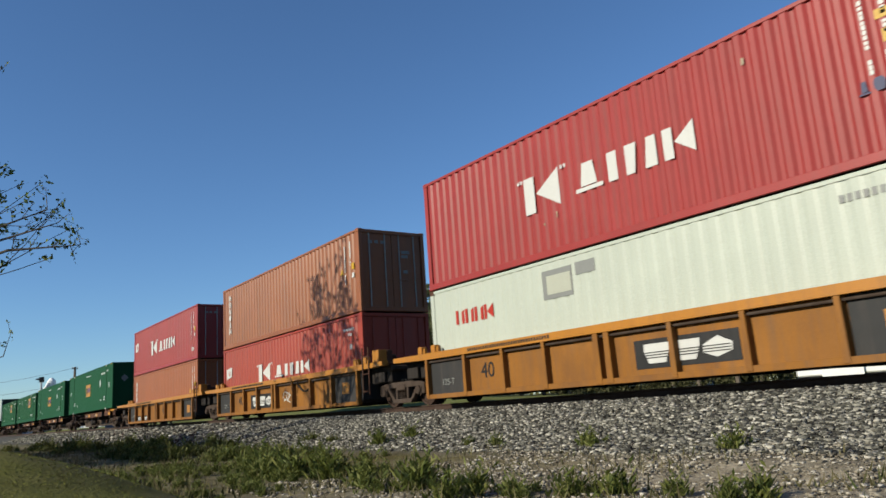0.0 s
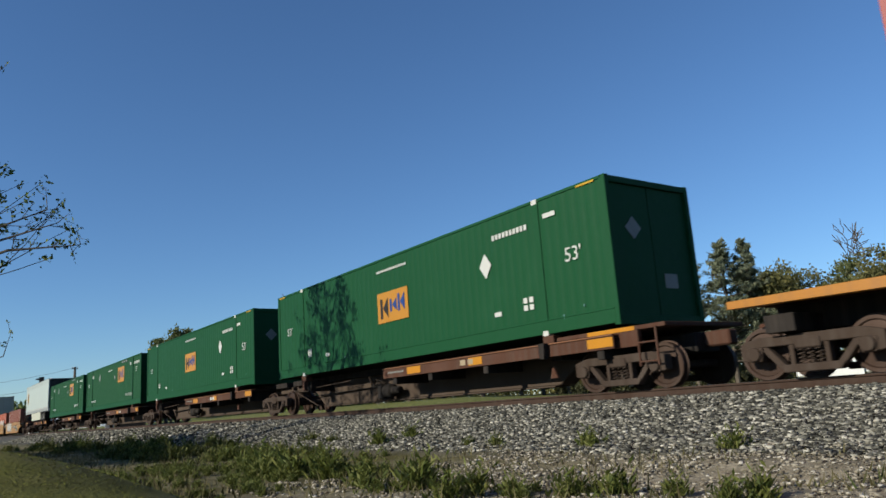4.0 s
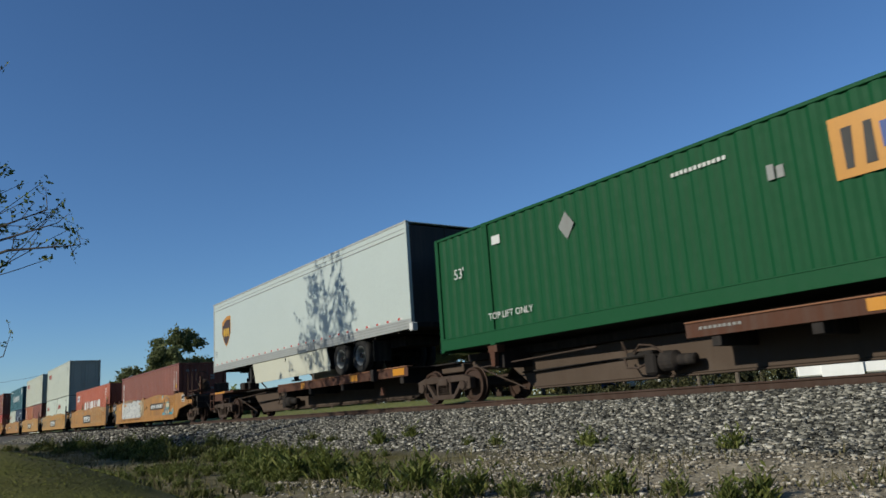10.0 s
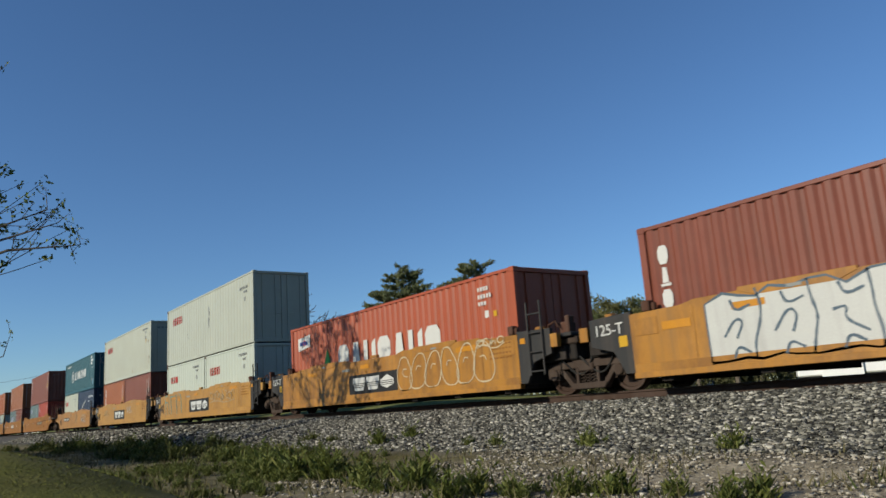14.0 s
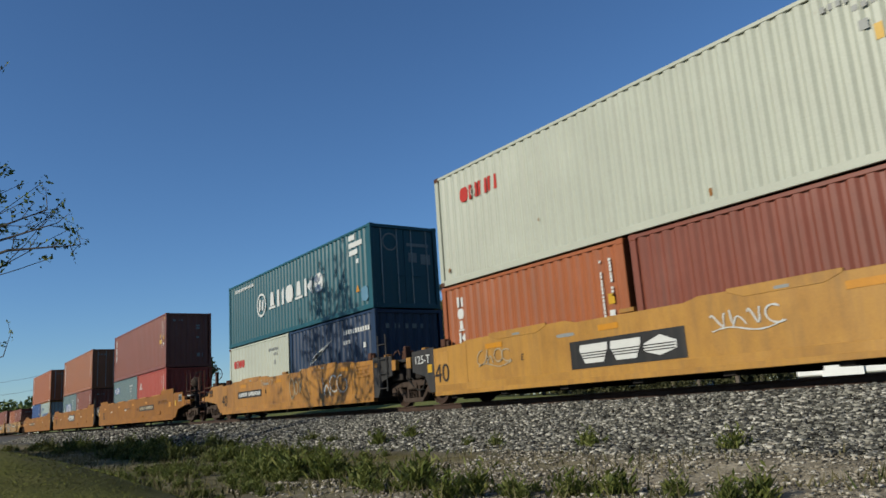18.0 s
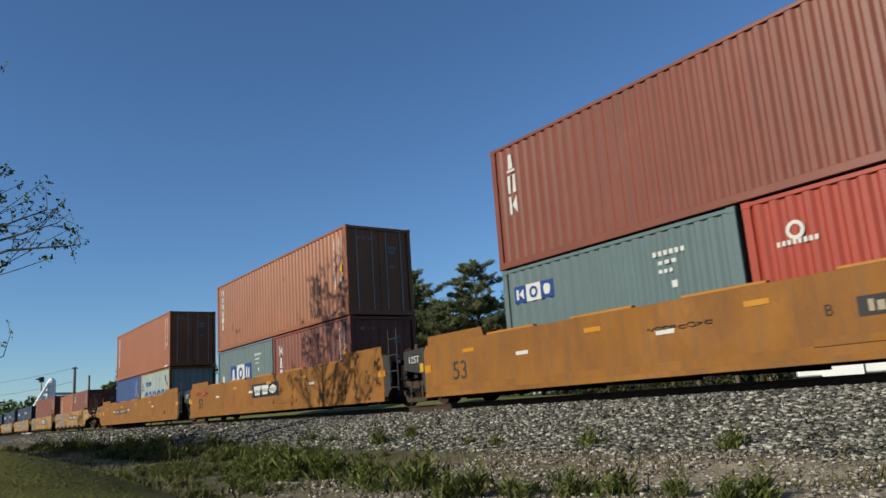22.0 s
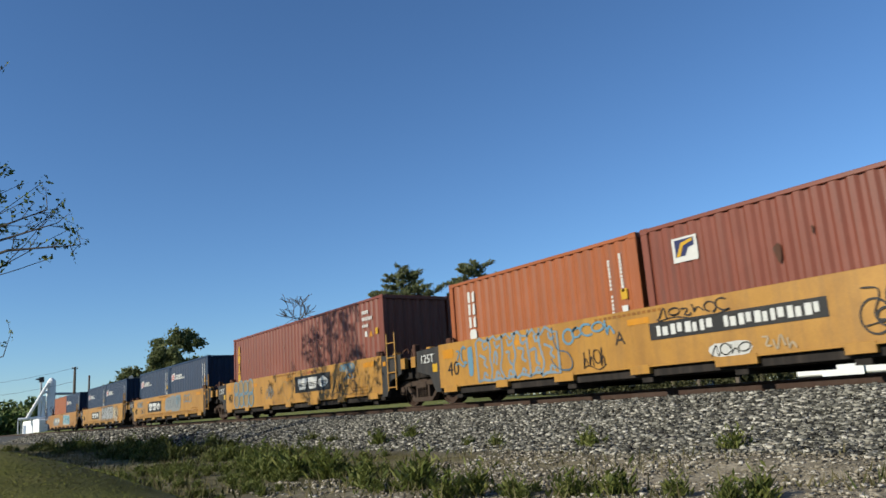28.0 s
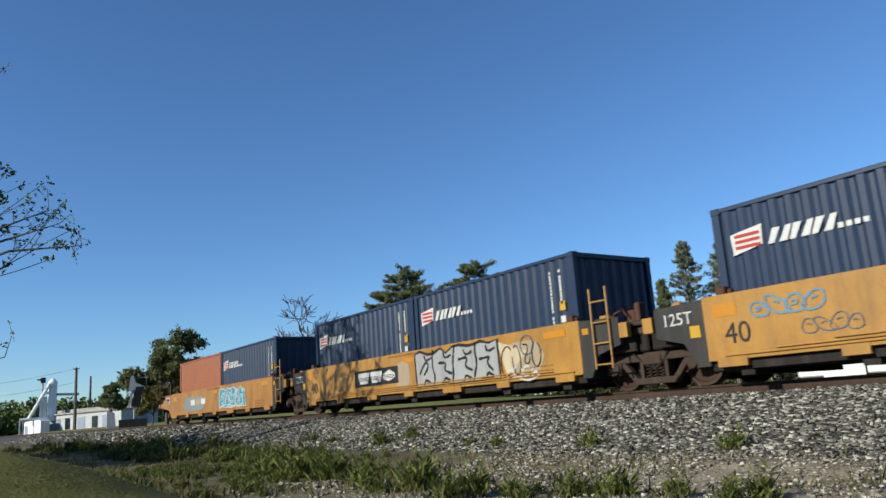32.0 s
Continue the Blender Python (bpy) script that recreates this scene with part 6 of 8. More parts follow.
for c, s in ((c30, 30), (c31, 31), (c32, 32), (c33, 33), (c34, 34)):
    flag_logo(c, -2.42, 1.94, 0.56, 0.34, True)
    blocks(WHITE, c, row_spans(-2.02, -0.98, 3, 0.1), 1.80, 2.04, lean=0.10, slit=0.25)
    bars(WHITE, c, -0.95, -0.50, 1.80, 1.88, 4)
    codes(c, h20, STD, cols=((0.72, 0.05), (0.42, 0.06)), low=1.40, seed=s)
for c in (e1, e2):
    for x, z, s in ((7.2, 0.5, 0.05), (6.6, 0.35, 0.08), (-3, 0.4, 0.05)):
        rust_runs(c, [(x, z, s)], SPRAY_TEAL, -1.302)

# small grey marks on the ends that face along the train
for c, h, half in ((c1, HC, h40), (c3, STD, h40), (c5, STD, h40), (c7, STD, h40), (c18, HC, h40), (c21, HC, h40), (c22, STD, h20), (c24, HC, h40), (c27, STD, h20), (c12, HC, h40)):
    for k, (y0, w, dz) in enumerate(((-0.85, 0.16, 0.34), (-0.62, 0.13, 0.34), (-0.40, 0.18, 0.34), (0.35, 0.30, 0.62), (0.35, 0.24, 0.76), (0.40, 0.16, 1.25))):
        boxpart("marking", GREYMARK, c, half - 0.062, half - 0.054, y0, y0 + w, h - dz - 0.10, h - dz)

# ---- markings and graffiti on the cars ----
Y = -1.486
brand_panel(wa, 0.56, 2.74, 0.36, 0.88, -1.336)
lettering("40", 0.50, BLACK, wa, -3.80, 0.68, -1.336)
brand_panel(wb, -2.66, -0.42, 0.32, 0.84, -1.336)
lettering("40", 0.50, BLACK, wb, -3.72, 0.66, -1.336)
scrawl(WHITE, wb, 0.50, 1.40, 0.50, 0.82, 5, 0.035, 4, -1.340)
lettering("40", 0.56, BLACK, wc, 0.93, 0.68, -1.336)
number_panel(wc, -4.45, -3.05, 0.24, 0.54, 4, 2, -1.336, CHARCOAL)
number_panel(wc, -2.98, -1.66, 0.24, 0.54, 2, 4, -1.336, CHARCOAL)
plate("label", CHORD, wa, 5.0, 5.45, 0.5, 0.85, -1.36)
plate("label", CHORD, wb, 5.0, 5.45, 0.5, 0.85, -1.36)
plate("label", CHORD, wc, 5.0, 5.45, 0.45, 0.8, -1.36)
bars(BLACK, wa, -4.3, -1.5, 1.17, 1.24, 34, -1.504)
bars(BLACK, wb, -4.3, -1.0, 1.17, 1.24, 34, -1.504)
bars(BLACK, wc, -4.3, -1.0, 1.17, 1.24, 36, -1.504)
for c in (wb,):
    def swag(bm):
        pts = [(1.7 + 1.35 * i / 10, 0, 1.06 - 0.32 * math.sin(math.pi * i / 10)) for i in range(11)]
        polytube(bm, pts, 0.03, 6)
    part("hanging_cable", shape("hanging_cable", swag), RUBBER, c, "", (0, -1.37, 0))

number_panel(w1, 1.83, 4.30, 0.76, 1.08, 4, 6)
lettering("B", 0.24, BLACK, w1, 1.02, 0.92, Y)
piece(w1, -4.65, -0.25, 0.34, 1.44, 5, SPRAY_WHITE, SPRAY_SLATE, 1, Y, 0.042)
scrawl(SPRAY_CREAM, w1, -0.5, 0.45, 0.42, 1.42, 3, 0.045, 5, Y - 0.004)
blob(SPRAY_PALE, w1, -0.2, 1.1, 0.7, 0.6, 3, Y + 0.001)
plate("label", PATCH_ORANGE, w1, -5.6, -5.0, 1.0, 1.14, Y - 0.001)
# a pale oval head with goggle shapes over blue shoulders
blob(SPRAY_CYAN, w1, 4.55, 0.42, 0.85, 0.34, 4, Y)
blob(SPRAY_CYAN, w1, 5.75, 0.42, 0.75, 0.34, 5, Y)
blob(SPRAY_GREY, w1, 5.05, 0.62, 0.95, 0.72, 6, Y - 0.002, n=18)
ring("graffiti", SPRAY_SLATE, w1, 4.98, 0.90, 0.42, 0.03, Y - 0.006, 1.25)
ring("graffiti", SPRAY_SLATE, w1, 4.66, 0.86, 0.22, 0.03, Y - 0.007, 0.7)
blob(SPRAY_TEAL, w1, 5.22, 0.90, 0.72, 0.44, 8, Y - 0.008)
blob(SPRAY_CREAM, w1, 5.22, 0.92, 0.58, 0.24, 9, Y - 0.012)
for k in (0, 1):
    blob(SPRAY_CREAM, w1, 4.98 + 0.40 * k, 0.58, 0.28, 0.2, 10 + k, Y - 0.012)
    ring("graffiti", SPRAY_SLATE, w1, 4.98 + 0.40 * k, 0.58, 0.13, 0.025, Y - 0.016, 1.3)
for x, z in ((4.24, 1.32), (6.05, 0.62)):
    blob(SPRAY_TEAL, w1, x, z, 0.34, 0.28, 7, Y)
    ring("graffiti", SPRAY_WHITE, w1, x, z, 0.11, 0.04, Y - 0.006)
lettering("A", 0.22, BLACK, w1, 0.72, 0.86, Y)
brand_panel(w2, -1.42, 1.32, 0.45, 1.00)
bulbs(w2, 1.35, 5.45, 0.38, 1.38, 6, None, SPRAY_CREAM, 11, Y, 0.032)
scrawl(SPRAY_CREAM, w2, 4.9, 5.9, 1.22, 1.40, 12, 0.028, 4)
brand_panel(w3, -1.41, 1.40, 0.44, 1.00)
for k, (x, z, hh) in enumerate(((-5.3, 0.42, 0.78), (-4.75, 0.42, 0.55), (-4.35, 0.40, 0.95), (-3.45, 0.45, 0.9), (-2.65, 0.40, 0.98))):
    sprayed(SPRAY_TEAL, w3, [(x - 0.16 * hh, z + hh), (x - 0.02, z + hh * 0.5), (x + 0.06, z)], 0.065, Y, random.Random(k), ("drip", k))
    sprayed(SPRAY_CREAM, w3, [(x - 0.16 * hh - 0.05, z + hh), (x - 0.07, z + hh * 0.5), (x + 0.01, z)], 0.022, Y - 0.004, random.Random(k), ("drip_edge", k))
for k, (xa, xb, za, zb) in enumerate(((-5.55, -4.9, 1.0, 1.02), (-5.5, -4.95, 1.3, 1.34), (-4.6, -3.7, 1.28, 1.26), (-3.6, -2.8, 1.3, 1.34))):
    sprayed(SPRAY_TEAL, w3, [(xa, za), ((xa + xb) / 2, zb + 0.04), (xb, zb - 0.02)], 0.07, Y - 0.001, random.Random(k + 9), ("top_stroke", k))
blob(PATCH_ORANGE, w3, -3.0, 1.10, 0.4, 0.14, 9, Y - 0.006)
scrawl(SPRAY_PALE, w3, 1.6, 4.6, 0.78, 1.22, 14, 0.035, 8)
lettering("40", 0.64, BLACK, w3, -5.98, 0.72, Y)
brand_panel(w4, -1.50, 1.26, 0.48, 1.02)
scrawl(SPRAY_PALE, w4, -4.5, -3.3, 0.80, 1.14, 15, 0.03, 4)
scrawl(SPRAY_WHITE, w4, 1.8, 3.1, 0.86, 1.16, 16, 0.03, 4)
lettering("E", 0.2, BLACK, w4, -2.95, 0.86, Y)
lettering("40", 0.64, BLACK, w4, -5.98, 0.72, Y)
number_panel(w5, -4.46, -2.0, 0.76, 1.02, 4, 6)
scrawl(SPRAY_WHITE, w5, 3.1, 4.7, 0.40, 1.12, 17, 0.05, 3)
scrawl(SPRAY_BLACK, w5, 3.15, 4.6, 0.45, 1.05, 18, 0.02, 3, Y - 0.012)
scrawl(SPRAY_PALE, w5, -2.1, -0.8, 1.08, 1.34, 19, 0.03, 4)
scrawl(SPRAY_PALE, w5, 0.6, 1.6, 0.5, 1.25, 20, 0.05, 3)
lettering("40", 0.64, BLACK, w5, -6.02, 0.72, Y)
lettering("A", 0.22, BLACK, w5, -1.6, 0.90, Y)
for c in (w1, w2, w3, w4, w5):
    plate("label", PATCH_ORANGE, c, 4.05, 4.85, 1.18, 1.30, Y - 0.001)
    plate("label", PATCH_ORANGE, c, -4.2, -3.6, 1.16, 1.27, Y - 0.001)
    plate("label", PATCH_ORANGE, c, -0.7, -0.2, 1.16, 1.27, Y - 0.001)
    for k in range(4):
        bars(OCHRE, c, 5.35, 6.1, 1.20 - 0.10 * k, 1.24 - 0.10 * k, 7, Y)
    blob(GREYMARK, c, -1.6, 1.18, 0.6, 0.08, 31, Y + 0.003)
number_panel(v1, 2.11, 5.15, 0.78, 1.06, 4, 6, Y, CHARCOAL, SPRAY_PALE)
number_panel(v3, -4.75, -1.68, 0.78, 1.06, 4, 6, Y, CHARCOAL, SPRAY_PALE)
brand_panel(v2, -1.06, 1.48, 0.72, 1.22)
for c in (v1, v2):
    lettering("53", 0.62, CHARCOAL, c, -7.28, 0.74, Y)
lettering("B", 0.24, BLACK, v1, 1.7, 0.92, Y)
scrawl(SPRAY_RED, v2, -7.9, -6.3, 1.08, 1.28, 41, 0.035, 6)
scrawl(SPRAY_BROWN, v1, 6.0, 7.9, 1.02, 1.26, 42, 0.016, 9)
scrawl(SPRAY_BLACK, v1, -1.6, -0.2, 0.98, 1.06, 43, 0.015, 8)
for c, s in ((v1, 1), (v2, 2), (v3, 3)):
    boxpart("hatch", OCHRE, c, 6.0, 6.55, -1.52, -1.47, 0.50, 0.66)
    boxpart("hatch", OCHRE, c, 1.4, 3.0, -1.51, -1.47, 0.42, 0.54)
number_panel(gx1, 0.29, 3.52, 0.84, 1.14, 4, 6)
piece(gx1, -4.75, -2.1, 0.44, 1.42, 6, YELLOW, SPRAY_POWDER, 51, Y, 0.06)
sprayed(SPRAY_SLATE, gx1, [(-2.2, 1.38), (-2.15, 0.9), (-1.75, 0.85), (-1.66, 0.48), (-2.1, 0.5), (-2.3, 0.75)], 0.03, Y - 0.012, random.Random(2), "tail_stroke")
ring("graffiti", SPRAY_BLUE, gx1, -1.75, 1.14, 0.17, 0.05, Y)
blob(SPRAY_BLUE, gx1, -5.02, 0.95, 0.22, 0.75, 50, Y - 0.002)
scrawl(SPRAY_BLUE, gx1, -1.65, -0.5, 1.05, 1.34, 51, 0.045, 4, Y - 0.008)
scrawl(SPRAY_BLUE, gx1, -5.6, -5.15, 0.9, 1.32, 49, 0.05, 2, Y - 0.008)
scrawl(SPRAY_BLACK, gx1, -1.4, -0.8, 0.5, 0.85, 48, 0.02, 4)
scrawl(SPRAY_BLACK, gx1, 0.5, 1.95, 1.16, 1.38, 52, 0.025, 6)
blob(SPRAY_WHITE, gx1, 1.85, 0.54, 0.85, 0.26, 53, Y)
scrawl(SPRAY_BLACK, gx1, 1.5, 2.2, 0.44, 0.64, 54, 0.02, 4, Y - 0.008)
for k, (x, z, r) in enumerate(((4.15, 0.76, 0.26), (4.6, 0.98, 0.30), (4.75, 0.62, 0.24), (5.1, 1.10, 0.28), (5.35, 0.74, 0.30), (5.75, 0.72, 0.24), (5.85, 1.14, 0.30), (5.85, 1.16, 0.17), (4.3, 0.74, 0.14))):
    ring("graffiti", SPRAY_BLACK, gx1, x, z, r, 0.032, Y - 0.004 - 0.0012 * k, 0.85 + 0.1 * (k % 3))
scrawl(SPRAY_BLACK, gx1, 4.0, 5.9, 0.66, 1.20, 56, 0.024, 5, Y - 0.018)
scrawl(SPRAY_PALE, gx1, 2.4, 3.0, 0.45, 0.72, 57, 0.03, 3)
plate("label", BLACK, gx1, 5.98, 6.26, 0.44, 0.72, Y)
plate("label", LABEL_YELLOW, gx1, 6.04, 6.20, 0.52, 0.66, Y - 0.006)
lettering("40", 0.48, BLACK, gx1, -5.72, 0.80, Y)
lettering("A", 0.36, BLACK, gx1, -0.42, 0.95, Y)
brand_panel(gx2, 0.54, 3.18, 0.70, 1.24)
for k in range(4):
    for j, (z, dx) in enumerate(((1.16, 0.0), (0.70, 0.06))):
        x = -5.12 + 0.52 * k + dx
        ring("graffiti", SPRAY_BLUE, gx2, x, z, 0.285 + 0.03 * ((k + j) % 2), 0.055, Y - 0.001 * (k + 4 * j), 0.92)
        blob(SPRAY_TAN, gx2, x, z, 0.44, 0.46, 60 + k + 4 * j, Y + 0.004)
for k in range(22):
    a = 2 * math.pi * k / 22
    r0, r1 = 0.10, 0.26 + 0.14 * ((k * 7) % 5) / 5
    sprayed(SPRAY_BLACK, gx2, [(-1.62 + r0 * math.cos(a), 0.95 + r0 * math.sin(a)), (-1.62 + r1 * math.cos(a), 0.95 + r1 * math.sin(a))], 0.018, Y - 0.0006 * (k % 4), random.Random(k), ("ray", k))
ring("graffiti", SPRAY_GREY, gx2, -1.62, 0.95, 0.12, 0.04, Y - 0.004)
scrawl(SPRAY_GREY, gx2, -2.0, -1.3, 0.62, 1.0, 62, 0.03, 4)


pts_ = [(-0.05 + 0.5 * math.sin(t) ** 3, 0.86 + 0.42 * (0.81 * math.cos(t) - 0.31 * math.cos(2 * t) - 0.12 * math.cos(3 * t))) for t in [2 * math.pi * i / 36 for i in range(37)]]
sprayed(SPRAY_TAN, gx2, pts_, 0.026, Y - 0.002, random.Random(3), "heart")
scrawl(SPRAY_BLACK, gx2, 3.3, 4.9, 0.54, 1.04, 63, 0.022, 4)
blob(SPRAY_BLUE, gx2, 4.3, 1.27, 1.1, 0.26, 64, Y)
scrawl(SPRAY_PALE, gx2, 3.85, 4.75, 1.18, 1.36, 67, 0.03, 6, Y - 0.008)
scrawl(SPRAY_BLUE, gx2, 4.2, 4.8, 0.92, 1.16, 65, 0.03, 3)
lettering("E", 0.34, BLACK, gx2, -2.48, 0.95, Y)
lettering("40", 0.48, BLACK, gx2, -5.78, 0.80, Y)
scrawl(SPRAY_RED, gx2, 1.2, 2.2, 1.28, 1.36, 66, 0.02, 6)
brand_panel(gx3, -3.16, -0.52, 0.66, 1.20)
for k, (x, z, w_, h_) in enumerate(((0.7, 0.95, 1.1, 0.72), (1.5, 1.0, 1.2, 0.80), (2.4, 0.98, 1.2, 0.84), (2.0, 0.72, 1.4, 0.4))):
    blob(SPRAY_GREY, gx3, x, z, w_, h_, 70 + k, Y + 0.0004 * k, n=30)
scrawl(SPRAY_SLATE, gx3, 0.4, 2.7, 0.70, 1.30, 71, 0.022, 6, Y - 0.006)
scrawl(SPRAY_BLUE, gx3, 2.2, 2.95, 0.9, 1.32, 77, 0.06, 2, Y - 0.009)
bulbs(gx3, -5.45, -4.25, 0.96, 1.32, 4, None, SPRAY_BLUE, 72, Y, 0.035)
bulbs(gx3, -4.65, -3.75, 0.62, 0.92, 4, None, SPRAY_SLATE, 73, Y, 0.018)
scrawl(SPRAY_BLUE, gx3, 3.4, 4.6, 0.9, 1.3, 74, 0.04, 3)
lettering("40", 0.48, BLACK, gx3, -5.72, 0.78, Y)
brand_panel(gx4, -2.96, -0.52, 0.66, 1.12)
piece(gx4, 0.35, 3.75, 0.46, 1.38, 4, SPRAY_SILVER, SPRAY_BLACK, 75, Y, 0.065)
poly("graffiti", SPRAY_CREAM, gx4, [(3.75, 1.30), (4.75, 1.0), (4.05, 0.48)], Y - 0.001)
ring("graffiti", SPRAY_SLATE, gx4, 4.75, 1.12, 0.22, 0.03, Y - 0.004)
blob(SPRAY_PALE, gx4, -0.3, 0.85, 0.8, 0.8, 76, Y + 0.002)
blob(SPRAY_PALE, gx4, 4.6, 0.85, 1.4, 0.8, 77, Y + 0.002)
scrawl(SPRAY_BLACK, gx4, 3.9, 5.2, 0.5, 1.2, 78, 0.03, 4)
scrawl(SPRAY_WHITE, gx4, 4.0, 5.1, 0.45, 0.7, 79, 0.05, 4)
lettering("40", 0.48, BLACK, gx4, -5.72, 0.78, Y)
blob(SPRAY_GREY, gx5, -2.9, 0.82, 3.6, 0.74, 80, Y + 0.002)
piece(gx5, 0.6, 3.6, 0.50, 1.30, 4, SPRAY_CYAN, SPRAY_WHITE, 81, Y, 0.05)
scrawl(SPRAY_WHITE, gx5, 0.8, 3.4, 0.6, 1.2, 82, 0.05, 5)
for k in range(3):
    plate("label", SPRAY_PALE if k % 2 else WHITE, gx5, -3.4 + 0.75 * k, -2.8 + 0.75 * k, 0.78, 1.02, Y - 0.003)
for c in (gx1, gx2, gx3, gx4, gx5):
    plate("label", PATCH_ORANGE, c, 5.3, 5.95, 1.18, 1.32, Y - 0.001)
    plate("label", PATCH_ORANGE, c, -3.4, -2.9, 1.14, 1.25, Y - 0.001)
    plate("label", PATCH_ORANGE, c, -0.2, 0.3, 1.16, 1.27, Y - 0.001)
    for k in range(3):
        bars(OCHRE, c, 4.6, 5.5, 0.62 - 0.09 * k, 0.65 - 0.09 * k, 9, Y)
    bars(OCHRE, c, -1.0, 0.6, 1.34, 1.39, 14, Y)
for c in (gx3, gx4):
    for k in range(3):
        sides("side_rail", YELLOW, c, [(-6.0 + 0.9 * k, 0.44 + 0.05 * k), (6.1 - 0.6 * k, 0.44 + 0.05 * k), (6.1 - 0.6 * k, 0.465 + 0.05 * k), (-6.0 + 0.9 * k, 0.465 + 0.05 * k)], 1.515, 1.47)


# ---- ground, track ----
def ground_z(x, y):
    """Height of the ground: a ballast bed, a dirt verge on the near side, a gentle rise beyond."""
    pts = [(-400, -0.9), (-60, -0.9), (-14, -0.80), (-6, -0.84), (-4.7, -0.76), (-2.1, -0.22), (-1.4, -0.17), (1.4, -0.17), (2.1, -0.24), (4.2, -0.62), (9, -0.55), (30, 0.05), (120, 0.25), (2500, 0.5)]
    for (a, za), (b, zb) in zip(pts, pts[1:]):
        if a <= y <= b:
            z = za + (zb - za) * (y - a) / (b - a)
            break
    else:
        z = -0.9 if y < 0 else 0.5
    if y > 4.2:
        # the meadow climbs sooner to the west
        west = min(1.0, max(0.0, (math.degrees(math.atan2(-x, y + 12.2)) - 45) / 8))
        z += west * (0.75 * min(1.0, (y - 4.2) / 9.0) - 0.35 * min(1.0, max(0.0, (y - 13.2) / 30.0)))
    if -20 < y < 9 and -60 < x < 20:
        k = 0.05 if not -4.8 < y < 4 else 0.02
        k_ = min(1.0, max(0.0, (-9.8 - y) / 1.75))
        z += 0.67 * k_ * (1.35 - 0.35 * k_) * math.exp(-((x + 8.5) / 2.8) ** 2) * min(1.0, max(0.0, (y + 20) / 5))
        z += k * noise.noise(Vector((x * 0.7, y * 0.7, 3.0))) + 0.5 * k * noise.noise(Vector((x * 2.3, y * 2.3, 7.0)))
    return z


def ground_sheet():
    xs = [-3000, -1500, -700, -400, -260, -180, -130, -100, -80] + [-60 + 0.6 * i for i in range(118)] + [12, 16, 24, 40, 80, 200, 500, 1500, 3000]
    ys = [-3000, -800, -200, -80, -40, -25, -20, -18, -16, -15] + [-14 + 0.35 * i for i in range(67)] + [10, 12, 16, 22, 30, 45, 70, 120, 250, 600, 1500, 3000]
    vs = [(x, y, ground_z(x, y)) for y in ys for x in xs]
    n = len(xs)
    fs = [(j * n + i, j * n + i + 1, (j + 1) * n + i + 1, (j + 1) * n + i) for j in range(len(ys) - 1) for i in range(n - 1)]
    me = bpy.data.meshes.new("ground")
    me.from_pydata(vs, [], fs)
    me.materials.append(GROUND)
    me.polygons.foreach_set("use_smooth", [True] * len(me.polygons))
    return tagged(new("ground", me), "stony ballast bed, dry dirt verge with weeds and green lawn beyond", "ground", kind="structure")


